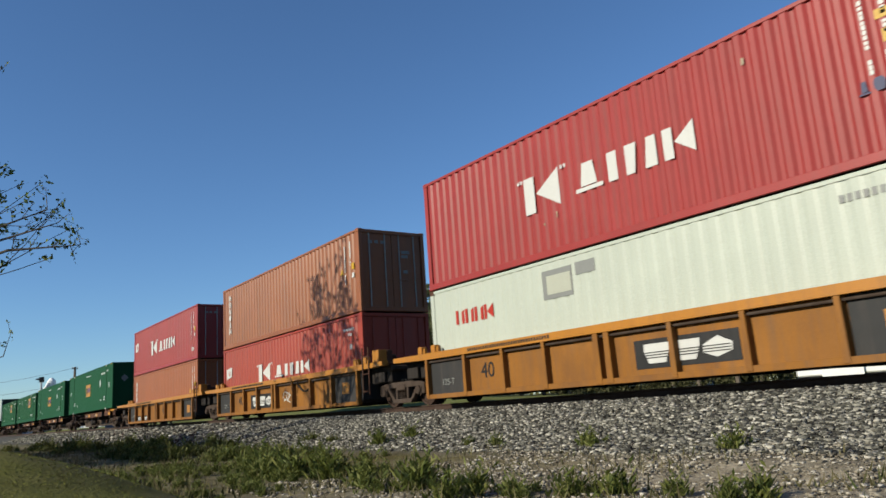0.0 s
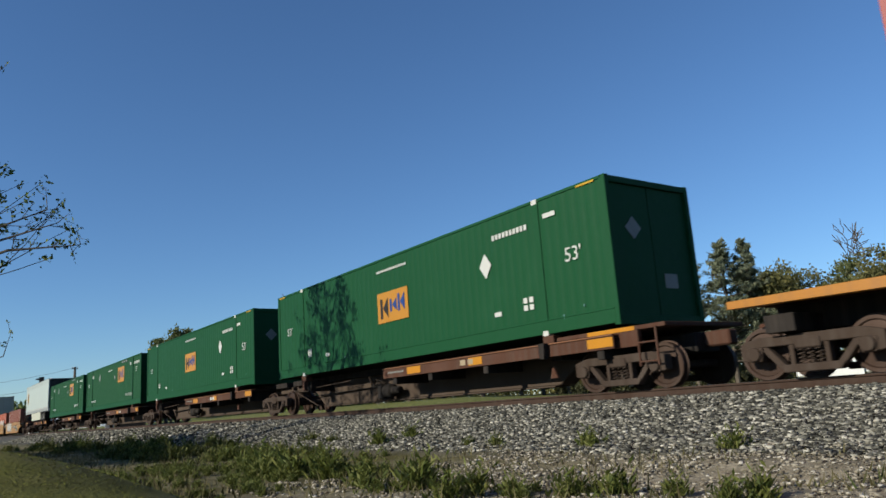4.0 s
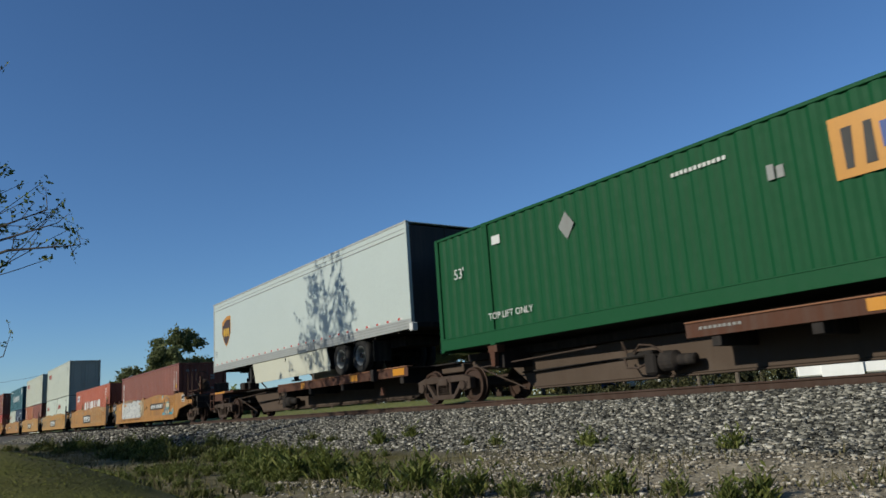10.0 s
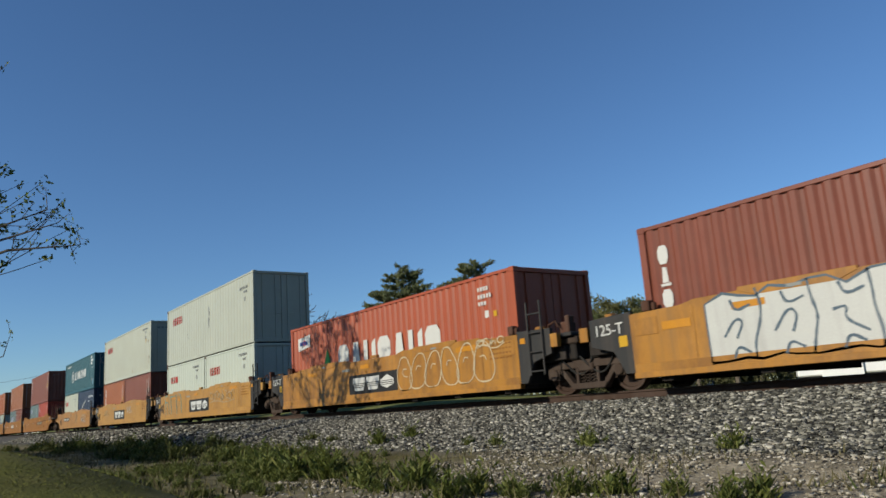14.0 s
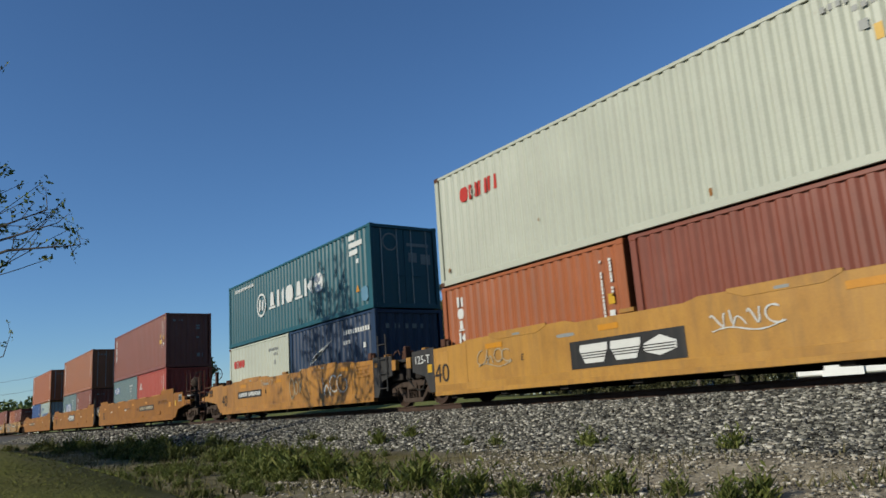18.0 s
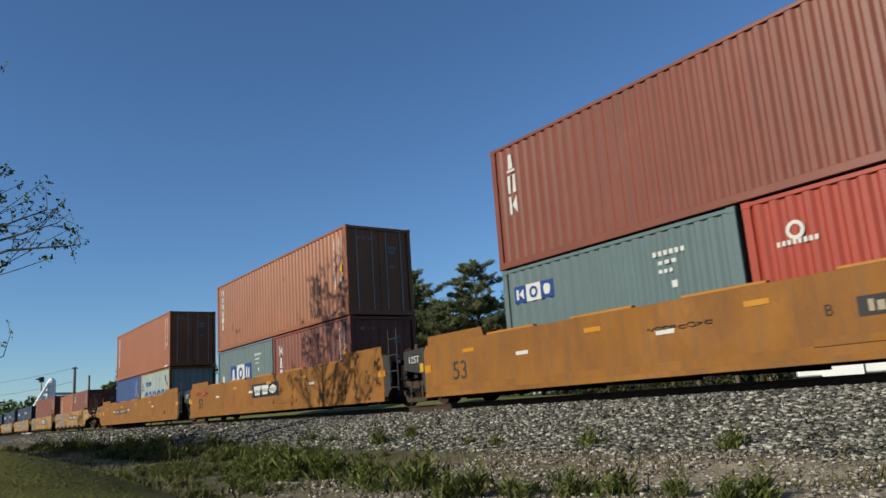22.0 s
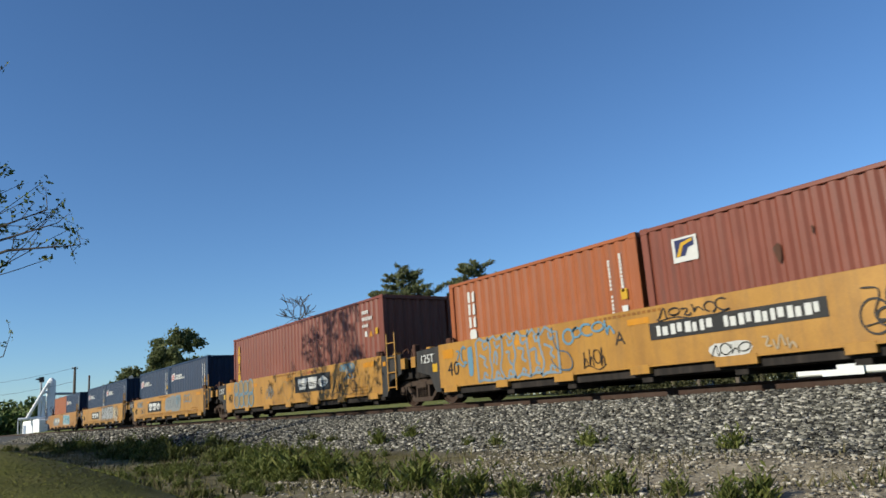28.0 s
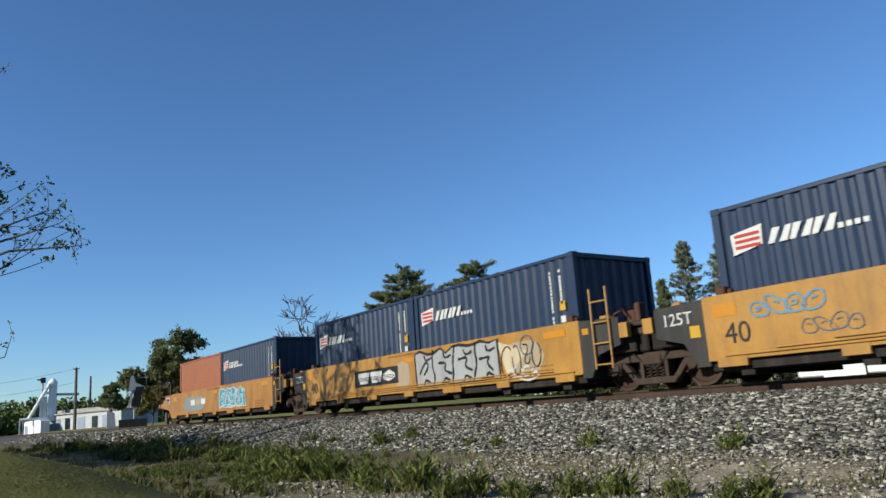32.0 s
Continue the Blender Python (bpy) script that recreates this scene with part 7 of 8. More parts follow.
def ground_material():
    m, n, l, p = nodes_of("ground_mix")
    tc, sep = n.new("ShaderNodeTexCoord"), n.new("ShaderNodeSeparateXYZ")
    l.new(tc.outputs["Object"], sep.inputs[0])
    big, mid, fine = spot(n, l, 0.35), spot(n, l, 2.5, detail=8.0), spot(n, l, 28.0, detail=6.0)
    dirt = ramp(n, [(0.3, (0.144, 0.12, 0.08)), (0.5, (0.24, 0.204, 0.144)), (0.7, (0.32, 0.28, 0.208))])
    l.new(mid.outputs["Fac"], dirt.inputs[0])
    grass = ramp(n, [(0.3, (0.075, 0.08, 0.012)), (0.5, (0.12, 0.125, 0.018)), (0.72, (0.18, 0.178, 0.03))])
    l.new(big.outputs["Fac"], grass.inputs[0])
    bed = ramp(n, [(0.3, (0.028, 0.0264, 0.024)), (0.7, (0.096, 0.092, 0.084))])
    l.new(fine.outputs["Fac"], bed.inputs[0])

    def edge(a, b, wob):
        """0 below a, 1 above b, along y, with an uneven border."""
        add = n.new("ShaderNodeMath")
        add.operation = "MULTIPLY_ADD"
        add.inputs[1].default_value, add.inputs[2].default_value = wob, -wob / 2
        l.new(big.outputs["Fac"], add.inputs[0])
        s = n.new("ShaderNodeMath")
        s.operation = "ADD"
        l.new(sep.outputs["Y"], s.inputs[0])
        l.new(add.outputs[0], s.inputs[1])
        mr = n.new("ShaderNodeMapRange")
        mr.inputs[1].default_value, mr.inputs[2].default_value = a, b
        l.new(s.outputs[0], mr.inputs[0])
        return mr.outputs[0]
    c = mixed(n, l, edge(-10.7, -9.6, 1.2), grass.outputs[0], dirt.outputs[0])
    # low growth and darker soil in patches over the verge, thicker to the west
    growth = ramp(n, [(0.3, (0.05, 0.044, 0.014)), (0.5, (0.082, 0.07, 0.023)), (0.7, (0.125, 0.105, 0.042))])
    l.new(mid.outputs["Fac"], growth.inputs[0])
    far = n.new("ShaderNodeMapRange")
    far.inputs[1].default_value, far.inputs[2].default_value, far.inputs[3].default_value, far.inputs[4].default_value = -8.6, -5.2, 1.0, 0.10
    l.new(sep.outputs["X"], far.inputs[0])
    pat = ramp(n, [(0.36, (0.55, 0.55, 0.55)), (0.56, (1, 1, 1))])
    l.new(spot(n, l, 0.9, detail=5.0).outputs["Fac"], pat.inputs[0])
    c = mixed(n, l, mixed(n, l, 1.0, far.outputs[0], pat.outputs[0], "MULTIPLY"), c, growth.outputs[0])
    c = mixed(n, l, edge(-5.6, -4.6, 1.0), c, bed.outputs[0])
    meadow = ramp(n, [(0.3, (0.085, 0.10, 0.025)), (0.5, (0.13, 0.14, 0.04)), (0.72, (0.20, 0.19, 0.075))])
    l.new(mid.outputs["Fac"], meadow.inputs[0])
    c = mixed(n, l, edge(4.0, 5.0, 1.5), c, meadow.outputs[0])
    fr = ramp(n, [(0.3, (0.7, 0.7, 0.7)), (0.7, (1.2, 1.2, 1.2))])
    l.new(fine.outputs["Fac"], fr.inputs[0])
    l.new(mixed(n, l, 1.0, c, fr.outputs[0], "MULTIPLY"), p.inputs["Base Color"])
    p.inputs["Roughness"].default_value = 0.95
    p.inputs["Specular IOR Level"].default_value = 0.15
    b = n.new("ShaderNodeBump")
    b.inputs["Strength"].default_value, b.inputs["Distance"].default_value = 0.5, 0.04
    l.new(fine.outputs["Fac"], b.inputs["Height"])
    l.new(b.outputs[0], p.inputs["Normal"])
    return m


GROUND = ground_material()
ground_sheet()


def railway_track():
    t = thing("railway_track", "rusty steel rails on wooden sleepers in grey ballast", "railway track", kind="structure")
    prof = [(-0.076, -0.172), (0.076, -0.172), (0.076, -0.158), (0.012, -0.135), (0.010, -0.045), (0.036, -0.032), (0.036, -0.004), (0.028, 0.0), (-0.028, 0.0), (-0.036, -0.004), (-0.036, -0.032), (-0.010, -0.045), (-0.012, -0.135), (-0.076, -0.158)]

    def rail(bm):
        a, b = [bm.verts.new((-900, y, z)) for y, z in prof], [bm.verts.new((300, y, z)) for y, z in prof]
        for i in range(len(prof)):
            j = (i + 1) % len(prof)
            bm.faces.new((a[i], a[j], b[j], b[i]))
        bm.faces.new(a)
        bm.faces.new(b)
    for sy in (-1, 1):
        r = part("rail", shape("rail", rail), RAILSTEEL, t, "", (0, sy * 0.755, 0))
        part("running_face", shape("running_face", lambda bm: box(bm, -900, 300, -0.026, 0.026, 0.0005, 0.002)), RAILTOP, r, "bright worn rail top")
    me = shape("sleeper", lambda bm: box(bm, -0.115, 0.115, -1.30, 1.30, -0.35, -0.178), 0.012)
    for k in range(260):
        part("sleeper", me, TIE, t, "", (8 - 0.53 * k, 0, 0))
    return t


railway_track()


# ---- ballast stones ----
def stones(name, label, count, place, size, seed, material):
    """Loose angular stones, joined; place(rng, n) gives their x and y."""
    rng = np.random.default_rng(seed)
    base = np.array([(x, y, z) for x in (-1, 1) for y in (-1, 1) for z in (-1, 1)]) * 0.62
    tri = np.array([(0, 1, 3), (0, 3, 2), (4, 6, 7), (4, 7, 5), (0, 4, 5), (0, 5, 1), (2, 3, 7), (2, 7, 6), (0, 2, 6), (0, 6, 4), (1, 5, 7), (1, 7, 3)])
    xy = place(rng, count)
    n = len(xy)
    s = size[0] + (size[1] - size[0]) * rng.random(n) ** 2
    v = base[None] * (1 + 0.9 * (rng.random((n, 8, 3)) - 0.5)) * (s[:, None] * np.array([1.3, 1.0, 0.52]) * (0.5 + 0.95 * rng.random((n, 3))))[:, None, :]
    a = rng.random(n) * 2 * np.pi
    c, d = np.cos(a)[:, None], np.sin(a)[:, None]
    t = (rng.random(n) - 0.5) * 0.9
    ct, st = np.cos(t)[:, None], np.sin(t)[:, None]
    x, y, z = v[..., 0] * c - v[..., 1] * d, v[..., 0] * d + v[..., 1] * c, v[..., 2]
    y, z = y * ct - z * st, y * st + z * ct
    zz = np.array([ground_z(float(p), float(q)) for p, q in xy])
    lift = s * (0.2 + 0.5 * rng.random(n))
    pts = np.stack([x + xy[:, :1], y + xy[:, 1:2], z + (zz + lift)[:, None]], -1).reshape(-1, 3)
    f = (tri[None] + 8 * np.arange(n)[:, None, None]).reshape(-1, 3)
    me = bpy.data.meshes.new(name)
    me.vertices.add(len(pts))
    me.vertices.foreach_set("co", pts.ravel().astype(np.float32))
    me.loops.add(f.size)
    me.loops.foreach_set("vertex_index", f.ravel().astype(np.int32))
    me.polygons.add(len(f))
    me.polygons.foreach_set("loop_start", np.arange(0, f.size, 3, dtype=np.int32))
    me.update(calc_edges=True)
    me.materials.append(material)
    return tagged(new(name, me), label, "ballast", kind="stuff")


def near_bed(rng, n):
    """Denser towards the camera."""
    x = -2.2 - 26 * rng.random(n) ** 1.35
    return np.stack([x, -1.45 - 3.5 * rng.random(n) ** 1.05], -1)


def far_bed(rng, n):
    return np.stack([-26 - 60 * rng.random(n) ** 1.3, -1.45 - 3.1 * rng.random(n)], -1)


def inner_bed(rng, n):
    return np.stack([-1.0 - 34 * rng.random(n), -1.4 + 5.2 * rng.random(n)], -1)


def verge(rng, n):
    return np.stack([-1.5 - 7.4 * rng.random(n) ** 1.1, -4.4 - 4.8 * rng.random(n) ** 1.9], -1)


stones("ballast", "grey and white crushed stone on the ballast slope", 86000, near_bed, (0.016, 0.043), 1, STONE)
stones("ballast", "grey crushed stone along the distant track", 9000, far_bed, (0.04, 0.085), 2, STONE)
stones("ballast", "grey crushed stone between the sleepers", 9000, inner_bed, (0.022, 0.045), 3, STONE)
stones("gravel", "small stones scattered on the dry verge", 13000, verge, (0.008, 0.028), 4, GRAVEL)


# ---- plants ----
def leaves(pts, size, rng, thin=0.5, up=0.0):
    """Bent four-sided leaves at pts, turned at random; up pulls their long axis upright."""
    n = len(pts)
    a = rng.normal(size=(n, 3))
    a[:, 2] = a[:, 2] * (1 - up) + up * 2.0
    a /= np.linalg.norm(a, axis=1, keepdims=True)
    b = np.cross(a, rng.normal(size=(n, 3)))
    b /= np.linalg.norm(b, axis=1, keepdims=True)
    c = np.cross(a, b)
    s = (size * (0.6 + 0.8 * rng.random(n)))[:, None]
    v = np.stack([pts - a * s, pts + b * s * thin + c * s * 0.15, pts + a * s, pts - b * s * thin + c * s * 0.15], 1).reshape(-1, 3)
    f = np.arange(4 * n).reshape(-1, 4)
    return v, f


def quads(name, v, f, material):
    me = bpy.data.meshes.new(name)
    me.from_pydata(v.tolist(), [], f.tolist())
    me.materials.append(material)
    return me


def branch_mesh(name, segs, material, n=6):
    bm = bmesh.new()
    for p, q, r1, r2 in segs:
        tube(bm, p, q, r1, n, r2)
    me = bpy.data.meshes.new(name)
    bm.to_mesh(me)
    bm.free()
    me.materials.append(material)
    return me


def grow(rnd, p, d, length, r, depth, segs, tips, droop=0.0, spread=0.7, kids=3, bend=0.20):
    """Limbs that fork; segs gets (from, to, r1, r2), tips the ends."""
    steps = 3
    for i in range(steps):
        d = (d + Vector((rnd.uniform(-1, 1), rnd.uniform(-1, 1), rnd.uniform(-0.6, 0.9) - droop)) * bend).normalized()
        q = p + d * length / steps
        r2 = r * 0.82
        segs.append((p.copy(), q.copy(), r, r2))
        if depth > 0 and i > 0:
            for _ in range(kids if i == steps - 1 else 1):
                e = (d + Vector((rnd.uniform(-1, 1), rnd.uniform(-1, 1), rnd.uniform(-0.5, 0.8))) * spread).normalized()
                grow(rnd, q, e, length * rnd.uniform(0.55, 0.8), r2 * 0.62, depth - 1, segs, tips, droop, spread, kids, bend)
        p, r = q, r2
    if depth <= 1:
        tips.append(p.copy())


def broadleaf(name, label, x, y, z, height, width, seed, density=1.0, leaf=0.2, material=None, bare=False, group="background trees"):
    rnd, rng = random.Random(seed), np.random.default_rng(seed)
    t = thing(name, label, "tree", group)
    t.location = (x, y, z)
    segs, limbs, tips = [], [], []
    base = Vector((0, 0, -0.3))
    top = Vector((rnd.uniform(-0.3, 0.3), rnd.uniform(-0.3, 0.3), height * 0.45))
    mid = (base + top) / 2 + Vector((rnd.uniform(-0.15, 0.15), rnd.uniform(-0.15, 0.15), 0))
    r = 0.022 * height
    segs += [(base, mid, r, r * 0.85), (mid, top, r * 0.85, r * 0.65)]
    for k in range(7):
        a = 2 * math.pi * k / 7 + rnd.uniform(-0.3, 0.3)
        q = mid.lerp(top, rnd.uniform(0.3, 1.0))
        grow(rnd, q, Vector((math.cos(a) * 0.8, math.sin(a) * 0.8, rnd.uniform(0.4, 1.1))).normalized(), width * rnd.uniform(0.35, 0.5), r * 0.45, 3 if bare else 2, limbs, tips, 0.0, 1.0 if bare else 0.7, 3, 0.5 if bare else 0.2)
    grow(rnd, top, Vector((0, 0, 1)), height * 0.3, r * 0.6, 3 if bare else 2, limbs, tips, 0.0, 1.0 if bare else 0.7, 3, 0.5 if bare else 0.2)
    zs = max(q.z for q in tips)
    k = height / zs
    fit_ = lambda v: Vector((v.x, v.y, v.z * k))
    part("trunk", branch_mesh("trunk", [(fit_(p), fit_(q), a, b) for p, q, a, b in segs], BARK, 8), BARK, t)
    part("bough", branch_mesh("limbs", [(fit_(p), fit_(q), max(a, 0.028 if bare else 0.012), max(b, 0.022 if bare else 0.01)) for p, q, a, b in limbs], BARK, 5), BARK, t)
    if not bare:
        c = np.array([fit_(q) for q in tips])
        m = int(34 * density)
        pts = (c[:, None] + rng.normal(size=(len(c), m, 3)) * np.array([0.36, 0.36, 0.30]) * width * 0.16).reshape(-1, 3)
        v, f = leaves(pts, leaf, rng)
        part("crown", quads("crown", v, f, material or LEAF_MID), material or LEAF_MID, t)
    return t


def pine(name, label, x, y, z, height, width, seed, group="background trees", dense=1.0, material=None):
    rnd, rng = random.Random(seed), np.random.default_rng(seed)
    t = thing(name, label, "tree", group)
    t.location = (x, y, z)
    part("trunk", branch_mesh("trunk", [(Vector((0, 0, -0.3)), Vector((0.1, 0, height * 0.5)), 0.017 * height, 0.011 * height), (Vector((0.1, 0, height * 0.5)), Vector((0, 0, height)), 0.011 * height, 0.02)], BARK, 8), BARK, t)
    limbs, pts = [], []
    zz = height * 0.16
    while zz < height * 0.985:
        f = 1 - zz / height
        reach = width / 2 * min(1.0, 0.04 + 1.25 * f ** 0.85) * rnd.uniform(0.85, 1.1)
        n = rnd.choice((4, 5, 6))
        ph = rnd.uniform(0, 6)
        for k in range(n):
            if rnd.random() < 0.10:
                continue
            a = ph + 2 * math.pi * k / n + rnd.uniform(-0.35, 0.35)
            rr = reach * rnd.uniform(0.35, 1.15)
            p = Vector((0, 0, zz + height * rnd.uniform(-0.02, 0.02)))
            q = p + Vector((math.cos(a) * rr, math.sin(a) * rr, rr * rnd.uniform(0.0, 0.45)))
            limbs.append((p, q, 0.05 * (0.3 + f), 0.012))
            # side plumes, longest half-way out, each turned up at its tip
            m = max(3, int(rr * 5.5 * dense))
            side = Vector((-math.sin(a), math.cos(a), 0))
            for i in range(m):
                s = 0.25 + 0.75 * (i + rnd.random()) / m
                c = p.lerp(q, s)
                ln = (0.22 + 0.30 * rr * (1.1 - s)) * rnd.uniform(0.6, 1.1)
                e = c + side * ln * rnd.choice((-1, 1)) * rnd.uniform(0.3, 1.0) + (q - p).normalized() * ln * 0.6 + Vector((0, 0, ln * rnd.uniform(0.15, 0.65)))
                limbs.append((c, e, 0.012, 0.006))
                for j in range(18):
                    g = c.lerp(e, 0.1 + 0.95 * j / 17)
                    pts.append((g.x + rnd.gauss(0, 0.075), g.y + rnd.gauss(0, 0.075), g.z + rnd.gauss(0.03, 0.055)))
        zz += height * rnd.uniform(0.02, 0.034)
    part("bough", branch_mesh("limbs", limbs, BARK, 5), BARK, t)
    v, f = leaves(np.array(pts), 0.14, rng, 0.24, 0.3)
    part("crown", quads("crown", v, f, material or NEEDLE), material or NEEDLE, t)
    return t


def shifted(az, dist, dz=0.0):
    """A place by its bearing from the camera (degrees left of +y) and distance."""
    x, y = EYE[0] - dist * math.sin(radians(az)), EYE[1] + dist * math.cos(radians(az))
    return x, y, ground_z(x, y) + dz


broadleaf("broadleaf_tree", "leafy green broadleaf tree with an uneven crown", *shifted(74.9, 85), 9.5, 5.3, 3, 4.6, 0.19, LEAF_MID)
broadleaf("broadleaf_tree", "brownish bush below a tall broadleaf tree", *shifted(74.5, 83), 5.4, 3.0, 15, 2.6, 0.16, LEAF_PALE)
broadleaf("broadleaf_tree", "low bushy green tree beside the track", *shifted(75.9, 88), 4.7, 2.4, 8, 3.0, 0.16, LEAF_PALE)
broadleaf("broadleaf_tree", "small leafy tree beside the railway signal", *shifted(78.4, 120), 6.0, 2.6, 4, 3.0, 0.2, LEAF_MID)
broadleaf("bare_tree", "leafless tree with forked dark limbs", *shifted(64.5, 62), 9.3, 5.0, 21, bare=True)
broadleaf("broadleaf_tree", "low green bush under a leafless tree", *shifted(63.2, 66), 6.6, 5.2, 14, 1.2, 0.2, LEAF_MID)
pine("pine_tree", "dark green pine with layered limbs", *shifted(57.4, 55), 9.9, 11.0, 5, dense=1.3)
pine("pine_tree", "dark green pine with layered limbs", *shifted(51.9, 55), 10.0, 10.5, 6, dense=1.3)
pine("pine_tree", "slender grey-green pine with open limbs", *shifted(36.2, 52), 9.5, 5.0, 7, dense=0.6, material=NEEDLE_GREY)
pine("pine_tree", "grey-green pine with wide open limbs", *shifted(33.6, 52), 9.3, 6.4, 8, dense=0.6, material=NEEDLE_GREY)
pine("pine_tree", "slender grey-green pine with open limbs", *shifted(32.0, 53), 9.3, 4.8, 9, dense=0.6, material=NEEDLE_GREY)
pine("pine_tree", "small dark green pine tree", *shifted(38.0, 56), 7.6, 3.0, 10)
pine("pine_tree", "dark pine behind the scrub", *shifted(59.8, 60), 7.8, 4.2, 12)
for k, (az, dist, hh, ww) in enumerate(((54.8, 60, 8.4, 4.5), (49.0, 57, 8.3, 4.6), (47.3, 60, 8.2, 4.2), (45.4, 58, 7.6, 4.6), (43.4, 60, 7.7, 4.6), (41.3, 58, 7.2, 4.2), (39.6, 60, 7.4, 4.0), (30.2, 56, 7.9, 5.0), (28.2, 58, 8.2, 5.0), (26.2, 57, 8.0, 5.0), (24.4, 56, 8.4, 5.0))):
    broadleaf("broadleaf_tree", "scrubby tree with thin spring foliage", *shifted(az, dist), hh * 0.93, ww, 40 + k, 1.9, 0.115, LEAF_PALE if k % 3 else LEAF_MID)
broadleaf("bare_tree", "hazy grey leafless tree over the scrub", *shifted(25.9, 60), 10.6, 4.2, 71, bare=True)


def woods(name, label, az0, az1, d0, d1, h0, h1, count, leaf, seed, material):
    """A belt of distant woods, joined."""
    rng = np.random.default_rng(seed)
    n = 140
    az, di, hh = np.radians(az0 + (az1 - az0) * rng.random(n)), d0 + (d1 - d0) * rng.random(n), h0 + (h1 - h0) * rng.random(n)
    k = rng.integers(0, n, count)
    rad = 0.32 * hh[k]
    off = rng.normal(size=(count, 3)) * 0.45
    hgt = rng.random(count) ** 0.8
    x = -di[k] * np.sin(az[k]) + off[:, 0] * rad * 1.4
    y = EYE[1] + di[k] * np.cos(az[k]) + off[:, 1] * rad * 1.4
    z = 0.0 + hh[k] * hgt * (1 - 0.25 * np.hypot(off[:, 0], off[:, 1]))
    v, f = leaves(np.stack([x, y, z], -1), leaf, rng, 0.6)
    me = quads(name, v, f, material)
    return tagged(new(name, me), label, "woods", kind="stuff")


woods("far_woods", "dark green line of distant woods", 60, 92, 235, 300, 6.5, 11.0, 45000, 0.65, 1, LEAF)
woods("far_woods", "green and brown belt of scrub behind the track", 16, 60, 70, 100, 3.0, 6.2, 45000, 0.20, 2, LEAF_PALE)
# out of view, added to keep low sky light off the container ends
woods("far_woods", "unseen green and brown belt of scrub added further along the track", -75, 16, 70, 100, 4.0, 8.0, 30000, 0.35, 4, LEAF_PALE)
woods("roadside_scrub", "low dark green scrub beyond the track", 18, 47, 50, 64, 0.3, 1.3, 12000, 0.10, 3, LEAF_SCRUB)


# ---- the tree beside the camera, whose shadow falls on the train ----
def near_tree():
    rnd, rng = random.Random(11), np.random.default_rng(11)
    t = thing("roadside_tree", "tall slim tree with sparse young leaves", "tree")
    bx, by = -23.0, -12.9
    t.location = (bx, by, -0.9)
    segs, limbs, tips = [], [], []
    hgt = 10.5
    pts = [Vector((0.12 * math.sin(k), 0.1 * math.cos(1.7 * k), hgt * 0.93 * k / 6)) for k in range(7)]
    for k in range(6):
        segs.append((pts[k], pts[k + 1], 0.17 * (1 - k / 6.6), 0.17 * (1 - (k + 1) / 6.6)))
    for k in range(60):
        f = 0.27 + 0.69 * k / 60
        a = 2.4 * k
        d = Vector((math.cos(a), 0.75 * math.sin(a) - 0.15, rnd.uniform(0.25, 0.75))).normalized()
        grow(rnd, Vector((0, 0, hgt * f)), d, (3.6 * (1.08 - f) + 0.25) * rnd.uniform(0.75, 1.15), 0.045 * (1.3 - f), 1, limbs, tips, 0.0, 0.75, 2)
    twigs = []
    # the limbs that reach out before the sky
    for tip, via, seed in (((-25.9, -7.95, 5.85), (-26.9, -9.9, 5.75), 1), ((-26.3, -8.9, 7.05), (-27.3, -10.5, 6.4), 2), ((-26.2, -8.6, 6.6), (-27.0, -10.2, 6.05), 3), ((-27.2, -10.55, 11.75), (-28.0, -12.0, 11.0), 4), ((-26.6, -9.9, 2.35), (-27.6, -11.4, 2.0), 5)):
        q, m = [Vector(EYE) + (Vector(e) - Vector(EYE)) * 0.79 - Vector((bx, by, -0.9)) for e in (tip, via)]
        p = Vector((0, 0, m.z - 0.9))
        limbs += [(p, m, 0.05, 0.035), (m, q, 0.035, 0.012)]
        n = 7 if seed < 4 else 3
        for i in range(n):
            s = (i + 1) / n
            b = m.lerp(q, s)
            d = Vector((rnd.uniform(-0.6, 0.6), rnd.uniform(-0.1, 0.7), rnd.uniform(-0.35, 0.75))).normalized() * rnd.uniform(0.3, 0.75)
            limbs.append((b, b + d, 0.012, 0.006))
            twigs += [b + d, b + d * 0.55 + Vector((0, 0, rnd.uniform(-0.08, 0.1)))]
            for _ in range(2):
                e = b + d * rnd.uniform(0.4, 0.9)
                g = e + Vector((rnd.uniform(-0.25, 0.25), rnd.uniform(-0.2, 0.35), rnd.uniform(-0.12, 0.28)))
                limbs.append((e, g, 0.007, 0.004))
                twigs.append(g)
    part("trunk", branch_mesh("trunk", segs, BARK, 10), BARK, t)
    part("bough", branch_mesh("limbs", limbs, BARK, 5), BARK, t)
    c = np.array(tips)
    p = (c[:, None] + rng.normal(size=(len(c), 13, 3)) * 0.10).reshape(-1, 3)
    small = (np.array(twigs)[:, None] + rng.normal(size=(len(twigs), 3, 3)) * 0.05).reshape(-1, 3)
    p = np.concatenate([p, small])
    v, f = leaves(p, np.concatenate([np.full(len(p) - len(small), 0.075), np.full(len(small), 0.052)]), rng, 0.55)
    part("crown", quads("crown", v, f, LEAF), LEAF, t)


near_tree()
